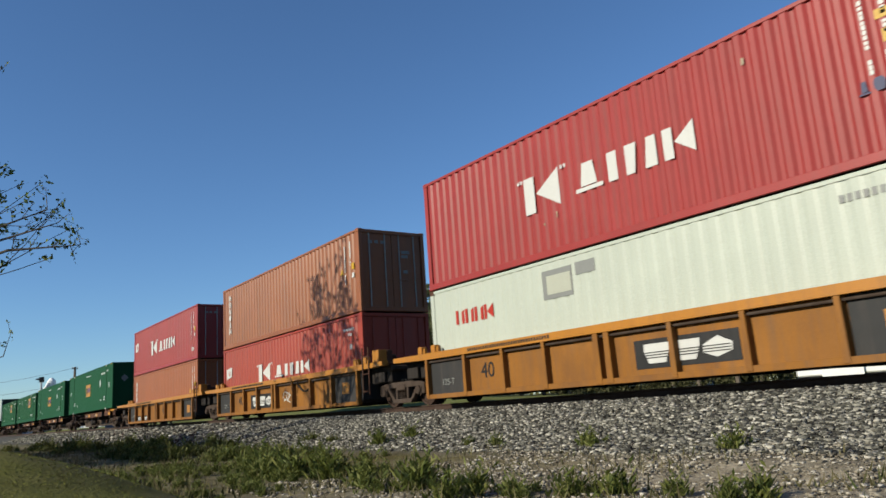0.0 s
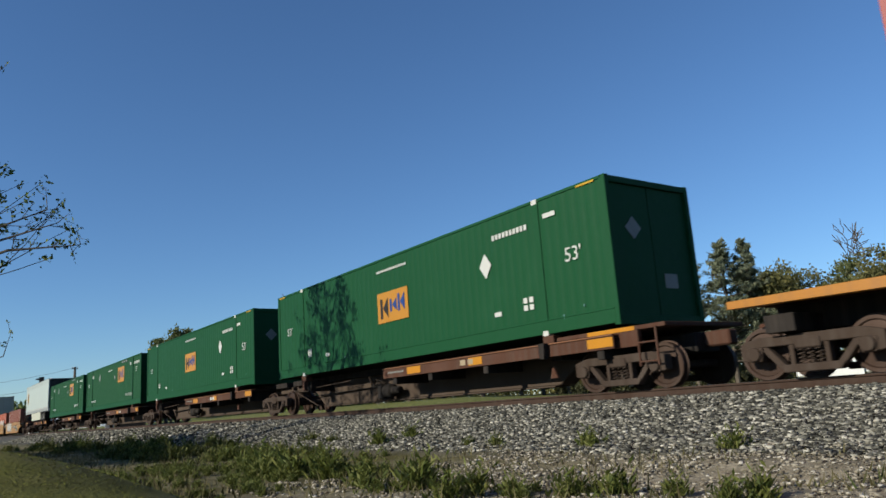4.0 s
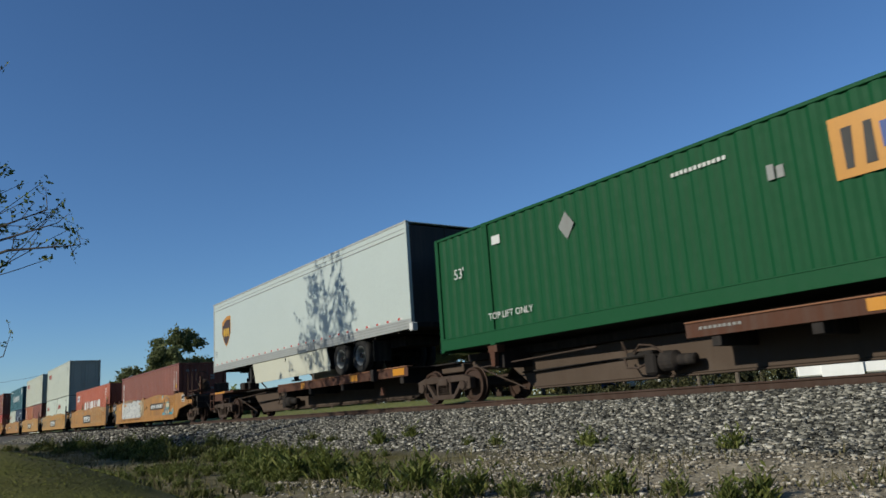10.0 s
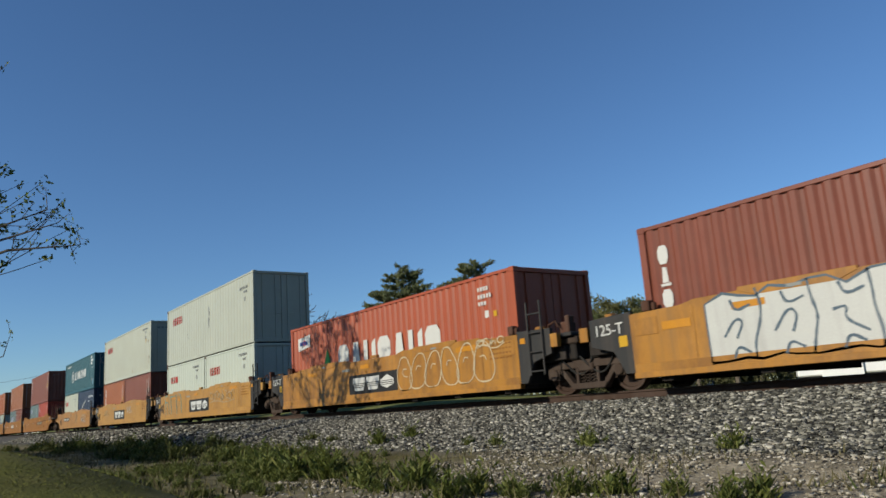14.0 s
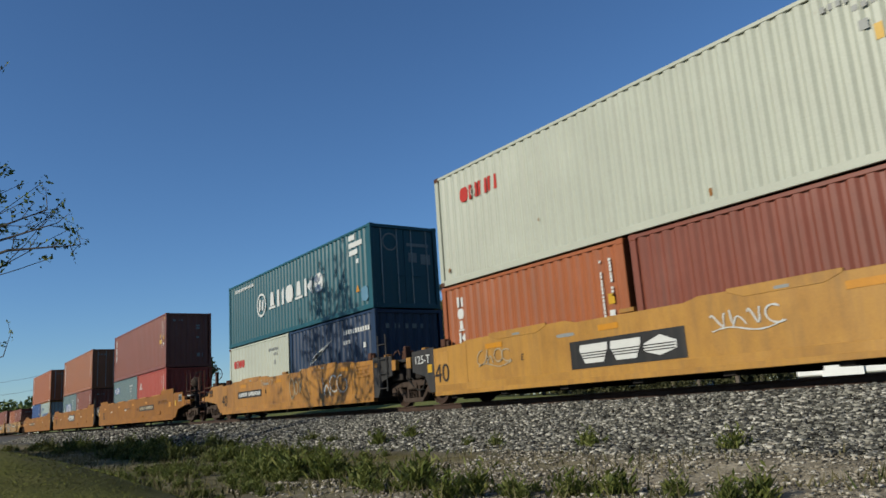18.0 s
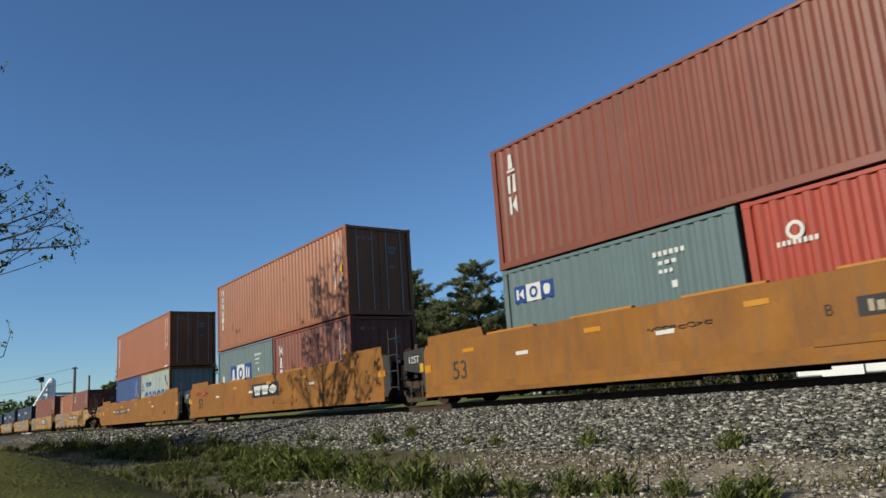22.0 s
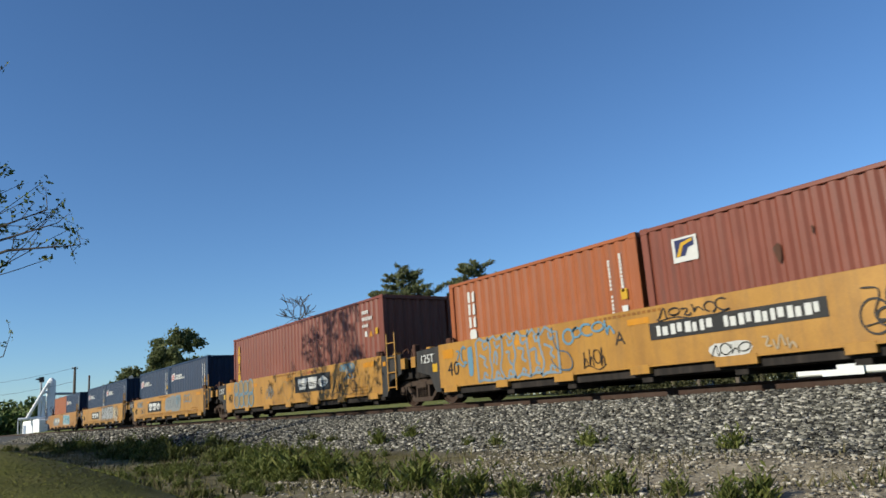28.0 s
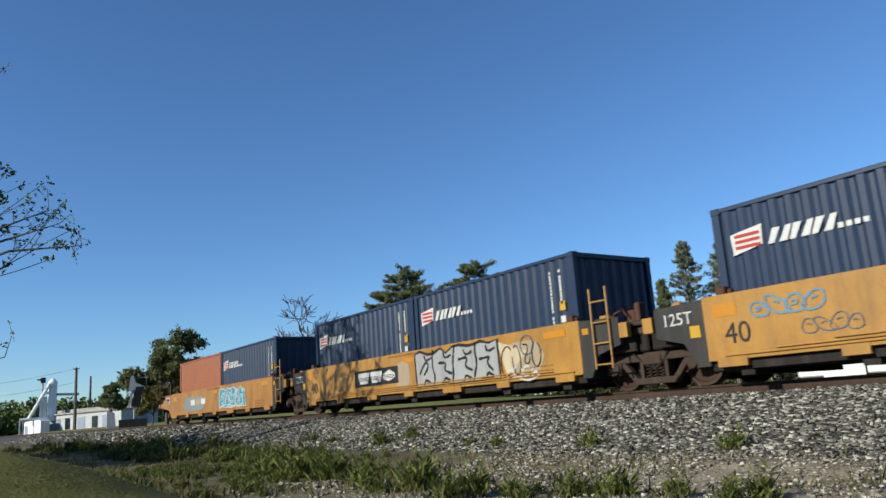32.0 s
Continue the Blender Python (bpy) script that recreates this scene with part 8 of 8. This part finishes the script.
# unseen trees, added beside and behind the camera; their shade dapples verge and lawn
for k, (tx, ty, th, tw) in enumerate(((-22.5, -16.6, 6.0, 5.0), (-29.0, -17.0, 6.2, 5.4), (-34.5, -18.0, 6.4, 5.4), (-43.0, -19.0, 6.8, 5.6))):
    thin = 0.8
    broadleaf("roadside_tree", "unseen small leafy tree added to shade the grassy verge", tx, ty, -0.9, th, tw, 90 + k, thin, 0.13, LEAF, group="trees along the verge")


# ---- weeds ----
def weed_mesh(seed, n, h, w, material):
    """A clump of upright lance-shaped leaves on thin stalks."""
    rnd = random.Random(seed)
    vs, fs = [], []
    for _ in range(n):
        a, rr = rnd.uniform(0, 6.28), w * abs(rnd.gauss(0, 0.5))
        base = Vector((rr * math.cos(a), rr * math.sin(a), -0.02))
        lean = Vector((rnd.gauss(0, 0.35), rnd.gauss(0, 0.35), 1.0)).normalized()
        hh = h * rnd.uniform(0.35, 1.0) * (1.1 - 0.5 * rr / max(w, 0.01))
        side = lean.cross(Vector((rnd.uniform(-1, 1), rnd.uniform(-1, 1), 0.1))).normalized()
        for k in range(rnd.choice((3, 4, 5))):
            s = 0.15 + 0.85 * k / 4
            o = base + lean * hh * s
            b = rnd.uniform(0, 6.28)
            tip = (Vector((math.cos(b), math.sin(b), rnd.uniform(0.6, 1.9)))).normalized() * rnd.uniform(0.07, 0.15)
            sd = tip.cross(Vector((rnd.uniform(-1, 1), rnd.uniform(-1, 1), rnd.uniform(-1, 1)))).normalized() * rnd.uniform(0.008, 0.017)
            i = len(vs)
            vs += [o, o + tip * 0.5 + sd, o + tip, o + tip * 0.5 - sd]
            fs.append((i, i + 1, i + 2, i + 3))
        i = len(vs)
        e = side * 0.006
        vs += [base - e, base + e, base + lean * hh]
        fs.append((i, i + 1, i + 2))
    me = bpy.data.meshes.new("weed")
    me.from_pydata([tuple(v) for v in vs], [], fs)
    me.materials.append(material)
    return me


WEEDS = [weed_mesh(k, 48 + 10 * (k % 3), 0.33, 0.17, WEED) for k in range(5)]
DRY = [weed_mesh(k + 9, 40 + 8 * (k % 3), 0.24, 0.30, DRYWEED) for k in range(5)]


def weed(x, y, s, k):
    dry = x < -13.5 and k % 4 != 1
    ob = new("weed_clump", DRY[k % 5] if dry else WEEDS[k % 5])
    s *= 1.35
    ob.location, ob.scale, ob.rotation_euler = (x, y, ground_z(x, y)), (s, s, s * 0.88), (0, 0, k * 1.3)
    return tagged(ob, "low olive-brown dry weed clump on the verge" if dry else "green leafy weed clump growing on the dry verge", "weed", "weeds on the verge")


SPOTS = ((-5.23, -4.63, 0.75), (-7.52, -4.49, 0.7), (-13.33, -4.49, 0.85), (-12.9, -4.0, 0.8), (-6.55, -8.05, 0.9), (-6.8, -7.8, 1.0), (-7.26, -8.2, 0.75), (-8.84, -7.9, 1.0), (-8.5, -7.5, 0.8),
         (-9.64, -7.95, 1.15), (-9.3, -7.6, 0.9), (-10.6, -7.8, 1.1), (-11.6, -7.6, 0.9), (-13.05, -7.28, 1.1), (-12.3, -7.0, 0.8), (-5.5, -8.1, 0.8), (-5.16, -7.9, 0.55), (-4.71, -7.69, 0.6), (-4.4, -7.5, 0.7), (-3.87, -7.4, 0.5), (-3.3, -7.2, 0.65), (-9.55, -4.52, 0.5), (-10.37, -4.47, 0.4), (-17.15, -4.16, 0.8), (-15.8, -4.3, 0.7))
SPOTS_FAR = ((-19.5, -7.5, 1.1), (-18.1, -7.2, 1.2), (-29.9, -6.4, 1.5), (-22.2, -7.6, 1.2), (-34.0, -6.8, 1.6), (-22.0, -5.7, 1.3), (-27.1, -6.05, 1.4), (-16.6, -6.6, 1.1), (-15.2, -6.9, 1.0), (-20.6, -5.0, 1.1), (-14.4, -5.6, 0.8), (-24.5, -6.6, 1.3), (-26.0, -5.3, 1.2), (-31.5, -5.4, 1.3), (-17.6, -5.6, 0.9), (-40.0, -5.5, 1.6), (-36.0, -5.9, 1.5), (-45.0, -6.3, 1.7), (-12.6, -6.1, 0.6), (-11.4, -5.9, 0.5), (-23.2, -4.6, 1.0), (-28.6, -4.8, 1.2), (-21.4, -6.6, 1.2), (-19.0, -6.3, 1.1), (-33.0, -4.7, 1.2))
for kk, (wx, wy, ws) in enumerate(SPOTS + SPOTS_FAR):
    weed(wx, wy, ws, kk)
wr = random.Random(8)
for kk, (wx, wy, ws) in enumerate(SPOTS + SPOTS_FAR):
    if wy < -5.2:
        for j in range(2):
            if wx > -7.4 and j:
                continue
            weed(wx + wr.uniform(-0.7, 0.7) * ws, wy + wr.uniform(-0.35, 0.45), ws * wr.uniform(0.45, 0.8), kk + j + 2)
for kk in range(16):
    wx = -13 - 34 * wr.random() ** 1.2
    weed(wx, -4.9 - 3.0 * wr.random() * (1 if wx < -16 else 0.8), wr.uniform(0.6, 1.25), kk)


# low ground cover between the tall clumps
for kk in range(110):
    wx = -7.6 - 7.5 * wr.random()
    weed(wx, -6.9 - 2.8 * wr.random(), wr.uniform(0.22, 0.5), kk)


def verge_grass():
    """Thin dry and green blades all over the verge."""
    rng = np.random.default_rng(5)
    n = 11000
    x = -2.0 - 42 * rng.random(n) ** 1.25
    y = -4.6 - 5.7 * rng.random(n) ** 0.8
    keep = np.array([noise.noise(Vector((a * 0.8, b * 0.8, 0.0))) > -0.05 - 0.012 * (a + 2) * -1 * 0.6 for a, b in zip(x, y)])
    x, y = x[keep], y[keep]
    n = len(x)
    z = np.array([ground_z(float(a), float(b)) for a, b in zip(x, y)])
    h = 0.05 + 0.13 * rng.random(n) ** 2
    a = rng.random(n) * 6.28
    w = 0.008 + 0.006 * rng.random(n)
    lean = rng.normal(size=(n, 2)) * 0.05
    b = np.stack([x, y, z], -1)
    e = np.stack([np.cos(a) * w, np.sin(a) * w, 0 * a], -1)
    tip = b + np.stack([lean[:, 0], lean[:, 1], h], -1)
    v = np.stack([b - e, b + e, tip], 1).reshape(-1, 3)
    me = quads("verge_grass", v, np.arange(3 * n).reshape(-1, 3), STRAW)
    tagged(new("verge_grass", me), "sparse dry and green grass on the verge", "grass", kind="stuff")


verge_grass()


def lawn():
    """Short blades on the grassy hump beside the camera."""
    rng = np.random.default_rng(15)
    n = 22000
    x, y = -4.5 - 9.5 * rng.random(n), -13.2 + 3.8 * rng.random(n) ** 0.8
    z = np.array([ground_z(float(a), float(b)) for a, b in zip(x, y)])
    h = 0.005 + 0.008 * rng.random(n) ** 2
    a = rng.random(n) * 6.28
    w = 0.004 + 0.004 * rng.random(n)
    lean = rng.normal(size=(n, 2)) * 0.02
    b = np.stack([x, y, z - 0.002], -1)
    e = np.stack([np.cos(a) * w, np.sin(a) * w, 0 * a], -1)
    tip = b + np.stack([lean[:, 0], lean[:, 1], h], -1)
    v = np.stack([b - e, b + e, tip], 1).reshape(-1, 3)
    me = quads("lawn_grass", v, np.arange(3 * n).reshape(-1, 3), GRASS)
    tagged(new("lawn_grass", me), "short green grass on a low mound", "grass", kind="stuff")


lawn()


# ---- far things ----
def grain_leg():
    x, y, z = shifted(82.6, 200)
    g = thing("grain_elevator", "white grain elevator with bin, leg and slanted conveyor", "grain elevator")
    g.location = (x, y, z)
    g.rotation_euler = (0, 0, radians(82.6))
    # local x runs across the view from the track, y away from it
    part("bin", shape("grain_bin", lambda bm: tube(bm, (1.6, 0, 2.4), (1.6, 0, 11.3), 0.95, 20)), WHITE_STEEL, g, "white steel bin")
    part("bin_roof", shape("bin_roof", lambda bm: tube(bm, (1.6, 0, 11.3), (1.6, 0, 12.1), 1.0, 20, 0.35)), WHITE_STEEL, g)
    part("leg", shape("grain_leg", lambda bm: tube(bm, (-0.5, 1.5, 0), (-0.5, 1.5, 11.6), 0.22, 6)), GALVANISED, g)
    part("leg_head", shape("leg_head", lambda bm: (box(bm, -1.0, 0.1, 1.0, 2.0, 11.3, 12.5), box(bm, -1.7, 0.0, 1.2, 1.8, 11.9, 12.2))), CHARCOAL, g, "dark leg head")
    part("conveyor", shape("grain_conveyor", lambda bm: tube(bm, (1.0, -0.8, 11.0), (-3.1, -0.8, 3.2), 0.36, 10)), WHITE_STEEL, g, "slanted white conveyor")
    part("conveyor", shape("cross_conveyor", lambda bm: tube(bm, (-4.9, -0.8, 3.0), (0.9, -0.8, 3.2), 0.32, 10)), WHITE_STEEL, g, "level white conveyor")
    part("down_spout", shape("elbow_spout", lambda bm: polytube(bm, [(1.1, -0.9, 8.9), (0.2, -0.9, 8.8), (-0.4, -0.9, 8.2), (-0.6, -0.9, 6.6)], 0.26, 8)), WHITE_STEEL, g)
    for x0, r in ((-0.7, 0.30), (0.15, 0.38)):
        part("down_spout", shape(("down_spout", x0), lambda bm: tube(bm, (x0, -0.5, 2.4), (x0, -0.5, 8.0), r, 10)), WHITE_STEEL, g)
    for x0 in (-4.8, -4.2):
        part("tower_post", shape("tower_post", lambda bm: tube(bm, (0, 0, -0.4), (0, 0, 3.0), 0.16, 6)), GALVANISED, g, "", (x0, -1.2, 0))
    part("pipe_bridge", shape("pipe_bridge", lambda bm: tube(bm, (2.4, -0.4, 8.4), (7.2, -0.4, 8.2), 0.3, 10)), GALVANISED, g, "grey pipe bridge to a pole")
    shed = part("shed", shape("grain_shed", lambda bm: prism(bm, [(-3.6, -0.6), (3.6, -0.6), (3.6, 2.5), (3.0, 2.8), (-3.2, 2.5), (-3.6, 2.3)], -1.0, 1.0)), WHITE_STEEL, g, "white metal shed", pose(-1.4, 0, 0, 0, 0, -62))
    boxpart("shed_door", BLUE_SIDING, shed, -3.2, -2.0, -1.06, -0.99, -0.4, 1.6)


grain_leg()


def long_building():
    x, y, z = shifted(80.35, 190)
    b = thing("long_building", "long low white and blue-grey metal building", "building")
    b.location, b.rotation_euler = (x, y, z), (0, 0, radians(21))
    part("wall", shape("lb_wall", lambda bm: box(bm, -14, 15, 0, 9, 0, 3.6)), SIDING, b, "white metal wall")
    part("roof", shape("lb_roof", lambda bm: (prism(bm, [(-14.6, 3.5), (15.6, 3.5), (15.6, 3.75), (-14.6, 3.75)], -0.5, 9.5), prism(bm, [(-14.4, 3.75), (15.4, 3.75), (15.4, 4.6), (-14.4, 4.6)], 2.5, 6.5))), ROOFING, b, "grey metal roof")
    for x0, x1, m in ((-13, -8.5, BLUE_SIDING), (-6.5, -4.5, GLASS_DARK), (-1.5, 1.5, BLUE_SIDING), (4.2, 6.4, GLASS_DARK), (8.2, 10.4, BLUE_SIDING)):
        part("door", shape(("lb_door", x0), lambda bm: box(bm, x0, x1, -0.08, 0.02, 0.1, 2.6)), m, b)
    part("end_door", shape("lb_end_door", lambda bm: box(bm, 14.98, 15.08, 2.5, 6.5, 0.1, 2.9)), BLUE_SIDING, b, "blue-grey roller door")


long_building()


def utility_pole(az, dist, h, arms, r=0.22):
    x, y, z = shifted(az, dist)
    p = thing("utility_pole", "tall dark utility pole behind a metal building", "utility pole", "poles along the track")
    p.location, p.rotation_euler = (x, y, z), (0, 0, radians(az))
    part("pole", shape(("pole", h), lambda bm: tube(bm, (0, 0, -0.3), (0, 0, h), r, 8, r * 0.7)), POLEWOOD, p)
    for k in range(arms):
        part("crossarm", shape("crossarm", lambda bm: box(bm, -0.6, 0.6, -0.08, 0.08, -0.09, 0.09)), POLEWOOD, p, "", (0, -0.2, h - 0.3 - 1.0 * k))
        for d in (-0.5, 0.0, 0.5):
            part("insulator", shape("insulator", lambda bm: tube(bm, (0, 0, 0), (0, 0, 0.22), 0.07, 6)), GALVANISED, p, "", (d, -0.2, h - 0.2 - 1.0 * k))


utility_pole(80.75, 175, 12.6, 1, 0.34)
utility_pole(79.85, 200, 12.2, 0, 0.30)
for kk, zz in enumerate((12.4, 9.6)):
    a, b = Vector(shifted(80.75, 175, zz)), Vector(shifted(88.5, 215, zz + 0.6))

    def fill(bm, a=a, b=b):
        pts = [a.lerp(b, i / 10) - Vector((0, 0, 0.9 * math.sin(math.pi * i / 10))) for i in range(11)]
        polytube(bm, pts, 0.03, 5)
    solid("overhead_wire", CHARCOAL, fill, "thin dark overhead wire between the poles", "wire", "overhead wires")


def railway_signal():
    x, y, z = shifted(77.05, 82)
    s = thing("railway_signal", "railway signal with a dark head, a white cap and a cabinet", "signal")
    s.location, s.rotation_euler = (x, y, z), (0, 0, radians(77))
    part("mast", shape("sig_mast", lambda bm: tube(bm, (0, 0, 0), (0, 0, 4.4), 0.09, 8)), GALVANISED, s)
    part("head", shape("sig_head", lambda bm: prism(bm, [(-0.35, 2.4), (0.5, 2.4), (0.85, 4.35), (0.15, 4.35)], -0.25, 0.25)), BLACK, s, "dark signal head")
    part("cap", shape("sig_cap", lambda bm: prism(bm, [(-0.55, 3.9), (0.95, 4.35), (0.10, 4.75), (-0.10, 5.5), (-0.42, 5.3)], -0.15, 0.15)), SIDING, s, "white pointed cap")
    part("bracket", shape("sig_bracket", lambda bm: prism(bm, [(-0.62, 2.3), (-0.42, 2.3), (0.0, 4.1), (-0.22, 4.2)], -0.1, 0.1)), SIDING, s)
    part("guard_rail", shape("sig_guard", lambda bm: (tube(bm, (0, 0, 5.2), (1.1, 0, 5.25), 0.02, 6), tube(bm, (1.1, 0, 4.4), (1.1, 0, 5.25), 0.02, 6))), GALVANISED, s)
    part("cabinet", shape("sig_cabinet", lambda bm: prism(bm, [(-2.5, 0), (-1.6, 0), (-1.8, 1.9), (-2.5, 2.2)], -0.4, 0.4), 0.03), SIDING, s, "white relay cabinet")
    part("foot", shape("sig_foot", lambda bm: box(bm, -1.4, 1.2, -0.5, 0.5, 0, 1.2), 0.03), CHARCOAL, s, "dark concrete foot")


railway_signal()


def parked_vehicle(az, dist, turn, length, height, material, label, name="parked_van"):
    """A small van or car, parked beyond the track."""
    x, y, z = shifted(az, dist)
    v = thing(name, label, "vehicle", "parked vehicles")
    v.location, v.rotation_euler = (x, y, z), (0, 0, radians(turn))
    L, H = length / 2, height
    part("body", shape(("veh_body", length, height), lambda bm: prism(bm, [(-L, 0.32), (L, 0.32), (L, 0.78), (L - 0.25, 0.98), (L * 0.5, H * 0.56), (L * 0.24, H * 0.97), (-L * 0.82, H), (-L * 0.97, H * 0.9), (-L, 0.8)], -0.86, 0.86), 0.05), material, v)
    for sy in (-1, 1):
        part("window", shape(("veh_win", length, height, sy), lambda bm: prism(bm, [(L * 0.38, H * 0.60), (L * 0.2, H * 0.90), (-L * 0.7, H * 0.91), (-L * 0.78, H * 0.60)], sy * 0.868 - 0.006, sy * 0.868 + 0.006)), GLASS_DARK, v)
        for x_ in (-L * 0.62, L * 0.62):
            wh = part("wheel", shape("veh_wheel", lambda bm: lathe(bm, [(0.1, -0.11), (0.30, -0.11), (0.33, -0.08), (0.33, 0.08), (0.30, 0.11), (0.1, 0.11)], 20)), RUBBER, v, "", (x_, sy * 0.78, 0.33))
            part("hub", shape("veh_hub", lambda bm: lathe(bm, [(0.03, -0.125), (0.19, -0.12), (0.2, 0.12), (0.03, 0.125)], 16)), ALUMINIUM, wh)
    for y_ in (-0.6, 0.6):
        part("headlight", shape("veh_light", lambda bm: box(bm, -0.03, 0.03, -0.16, 0.16, -0.07, 0.07), 0.02), ALUMINIUM, v, "", (L, y_, 0.72))
    part("bumper", shape("veh_bumper", lambda bm: box(bm, -0.06, 0.06, -0.84, 0.84, -0.12, 0.12), 0.03), material, v, "", (L + 0.01, 0, 0.42))
    part("windscreen", shape(("veh_screen", length, height), lambda bm: prism(bm, [(L * 0.52, H * 0.57), (L * 0.27, H * 0.94), (L * 0.255, H * 0.94), (L * 0.49, H * 0.57)], -0.74, 0.74)), GLASS_DARK, v, "", (0.03, 0, 0))



def cargo_trailer(az, dist, turn):
    """A low white box trailer on two axles, parked beyond the track."""
    x, y, z = shifted(az, dist)
    v = thing("cargo_trailer", "low plain white box trailer parked beyond the track", "trailer", "parked vehicles")
    v.location, v.rotation_euler = (x, y, z), (0, 0, radians(turn))
    boxpart("body", CARWHITE, v, -2.05, 2.05, -1.0, 1.0, 0.16, 1.14, bevel=0.06)
    boxpart("chassis", CHARCOAL, v, -2.0, 2.0, -0.9, 0.9, 0.10, 0.155)
    for x_ in (-0.45, 0.45):
        for sy in (-1, 1):
            wh = part("wheel", shape("veh_wheel", lambda bm: lathe(bm, [(0.1, -0.11), (0.30, -0.11), (0.33, -0.08), (0.33, 0.08), (0.30, 0.11), (0.1, 0.11)], 20)), RUBBER, v, "", (x_, sy * 0.96, 0.33))
            part("hub", shape("veh_hub", lambda bm: lathe(bm, [(0.03, -0.125), (0.19, -0.12), (0.2, 0.12), (0.03, 0.125)], 16)), ALUMINIUM, wh)
    for sy in (-1, 1):
        boxpart("fender", CARWHITE, v, -0.95, 0.95, min(sy * 1.0, sy * 1.14), max(sy * 1.0, sy * 1.14), 0.10, 0.76)
    boxpart("drawbar", CHARCOAL, v, 2.05, 3.2, -0.06, 0.06, 0.38, 0.46)
    boxpart("jack", CHARCOAL, v, 2.7, 2.78, -0.04, 0.04, 0.0, 0.7)


cargo_trailer(27.1, 44, 32)
parked_vehicle(39.9, 62, 180, 4.4, 1.45, CARWHITE, "white car parked among the scrub", "parked_car")
parked_vehicle(41.0, 63, 20, 4.3, 1.45, BLUE, "blue car parked among the scrub", "parked_car")
parked_vehicle(88.0, 150, 10, 4.6, 1.6, CARWHITE, "white car parked near the grain elevator", "parked_car")


def house():
    x, y, z = shifted(38.6, 68)
    h = thing("house", "small house with a terracotta roof behind the scrub", "house")
    h.location, h.rotation_euler = (x, y, z), (0, 0, radians(30))
    part("wall", shape("house_wall", lambda bm: box(bm, -4.5, 4.5, -3.2, 3.2, -0.3, 3.0)), SIDING, h, "pale siding wall")
    part("roof", shape("house_roof", lambda bm: prism(bm, [(-4.9, 3.0), (4.9, 3.0), (4.2, 4.9), (-4.2, 4.9)], -3.5, 3.5)), ROOF_RED, h, "terracotta roof")
    for x_ in (-3.0, -0.6, 2.6):
        w = part("window", shape("house_win", lambda bm: box(bm, -0.55, 0.55, -0.05, 0.05, 1.0, 2.3)), GLASS_DARK, h, "", (x_, -3.24, 0))
        part("frame", shape("house_frame", lambda bm: (box(bm, -0.62, 0.62, -0.07, 0.0, 0.9, 1.0), box(bm, -0.62, 0.62, -0.07, 0.0, 2.3, 2.4))), SIDING, w)
    part("chimney", shape("house_chimney", lambda bm: box(bm, 1.4, 2.1, -0.4, 0.4, 4.4, 5.7)), ROOF_RED, h)


house()


# ---- the train rolls ----
def rolled(t):
    """How far the train has rolled at t seconds; it slows a little all along."""
    knots = [(0, 10.99), (2, 10.87), (4, 10.80), (6, 10.75), (8, 10.55), (10, 10.52), (12, 10.46), (14, 10.30), (16, 10.18), (18, 10.09), (20, 9.99), (22, 9.98), (24, 9.87), (26, 9.80), (28, 9.73), (30, 9.69), (32, 9.69)]
    s = 0.0
    for (t0, v0), (t1, v1) in zip(knots, knots[1:]):
        d = min(t, t1) - t0
        if d <= 0:
            break
        s += v0 * d + (v1 - v0) / (t1 - t0) * d * d / 2
    return s


def motions():
    times = [float(k) for k in range(33)]
    way = [rolled(t) for t in times]
    first = {}
    for ob, u, z in MOVING:
        walk(ob, [(t, pose(u - 0.05 + s, 0, z)) for t, s in zip(times, way)])
    # wheels turn with the way rolled; all trucks share the two motions
    spins = [(k / 30, rolled(k / 30) / 0.42) for k in range(961)]
    for ob, u, z in MOVING:
        if not ob.name.startswith("rail_truck"):
            continue
        for w in ob.children:
            if not w.name.startswith("wheelset"):
                continue
            x = round(w.location.x, 3)
            if x not in first:
                walk(w, [(t, Matrix.LocRotScale((x, 0, 0.42), Euler((0, a % (2 * math.pi), 0)), None)) for t, a in spins])
                first[x] = w
            else:
                w.rotation_mode = "QUATERNION"
                w.animation_data_create()
                w.animation_data.action = first[x].animation_data.action
                w.animation_data.action_slot = first[x].animation_data.action_slot


motions()
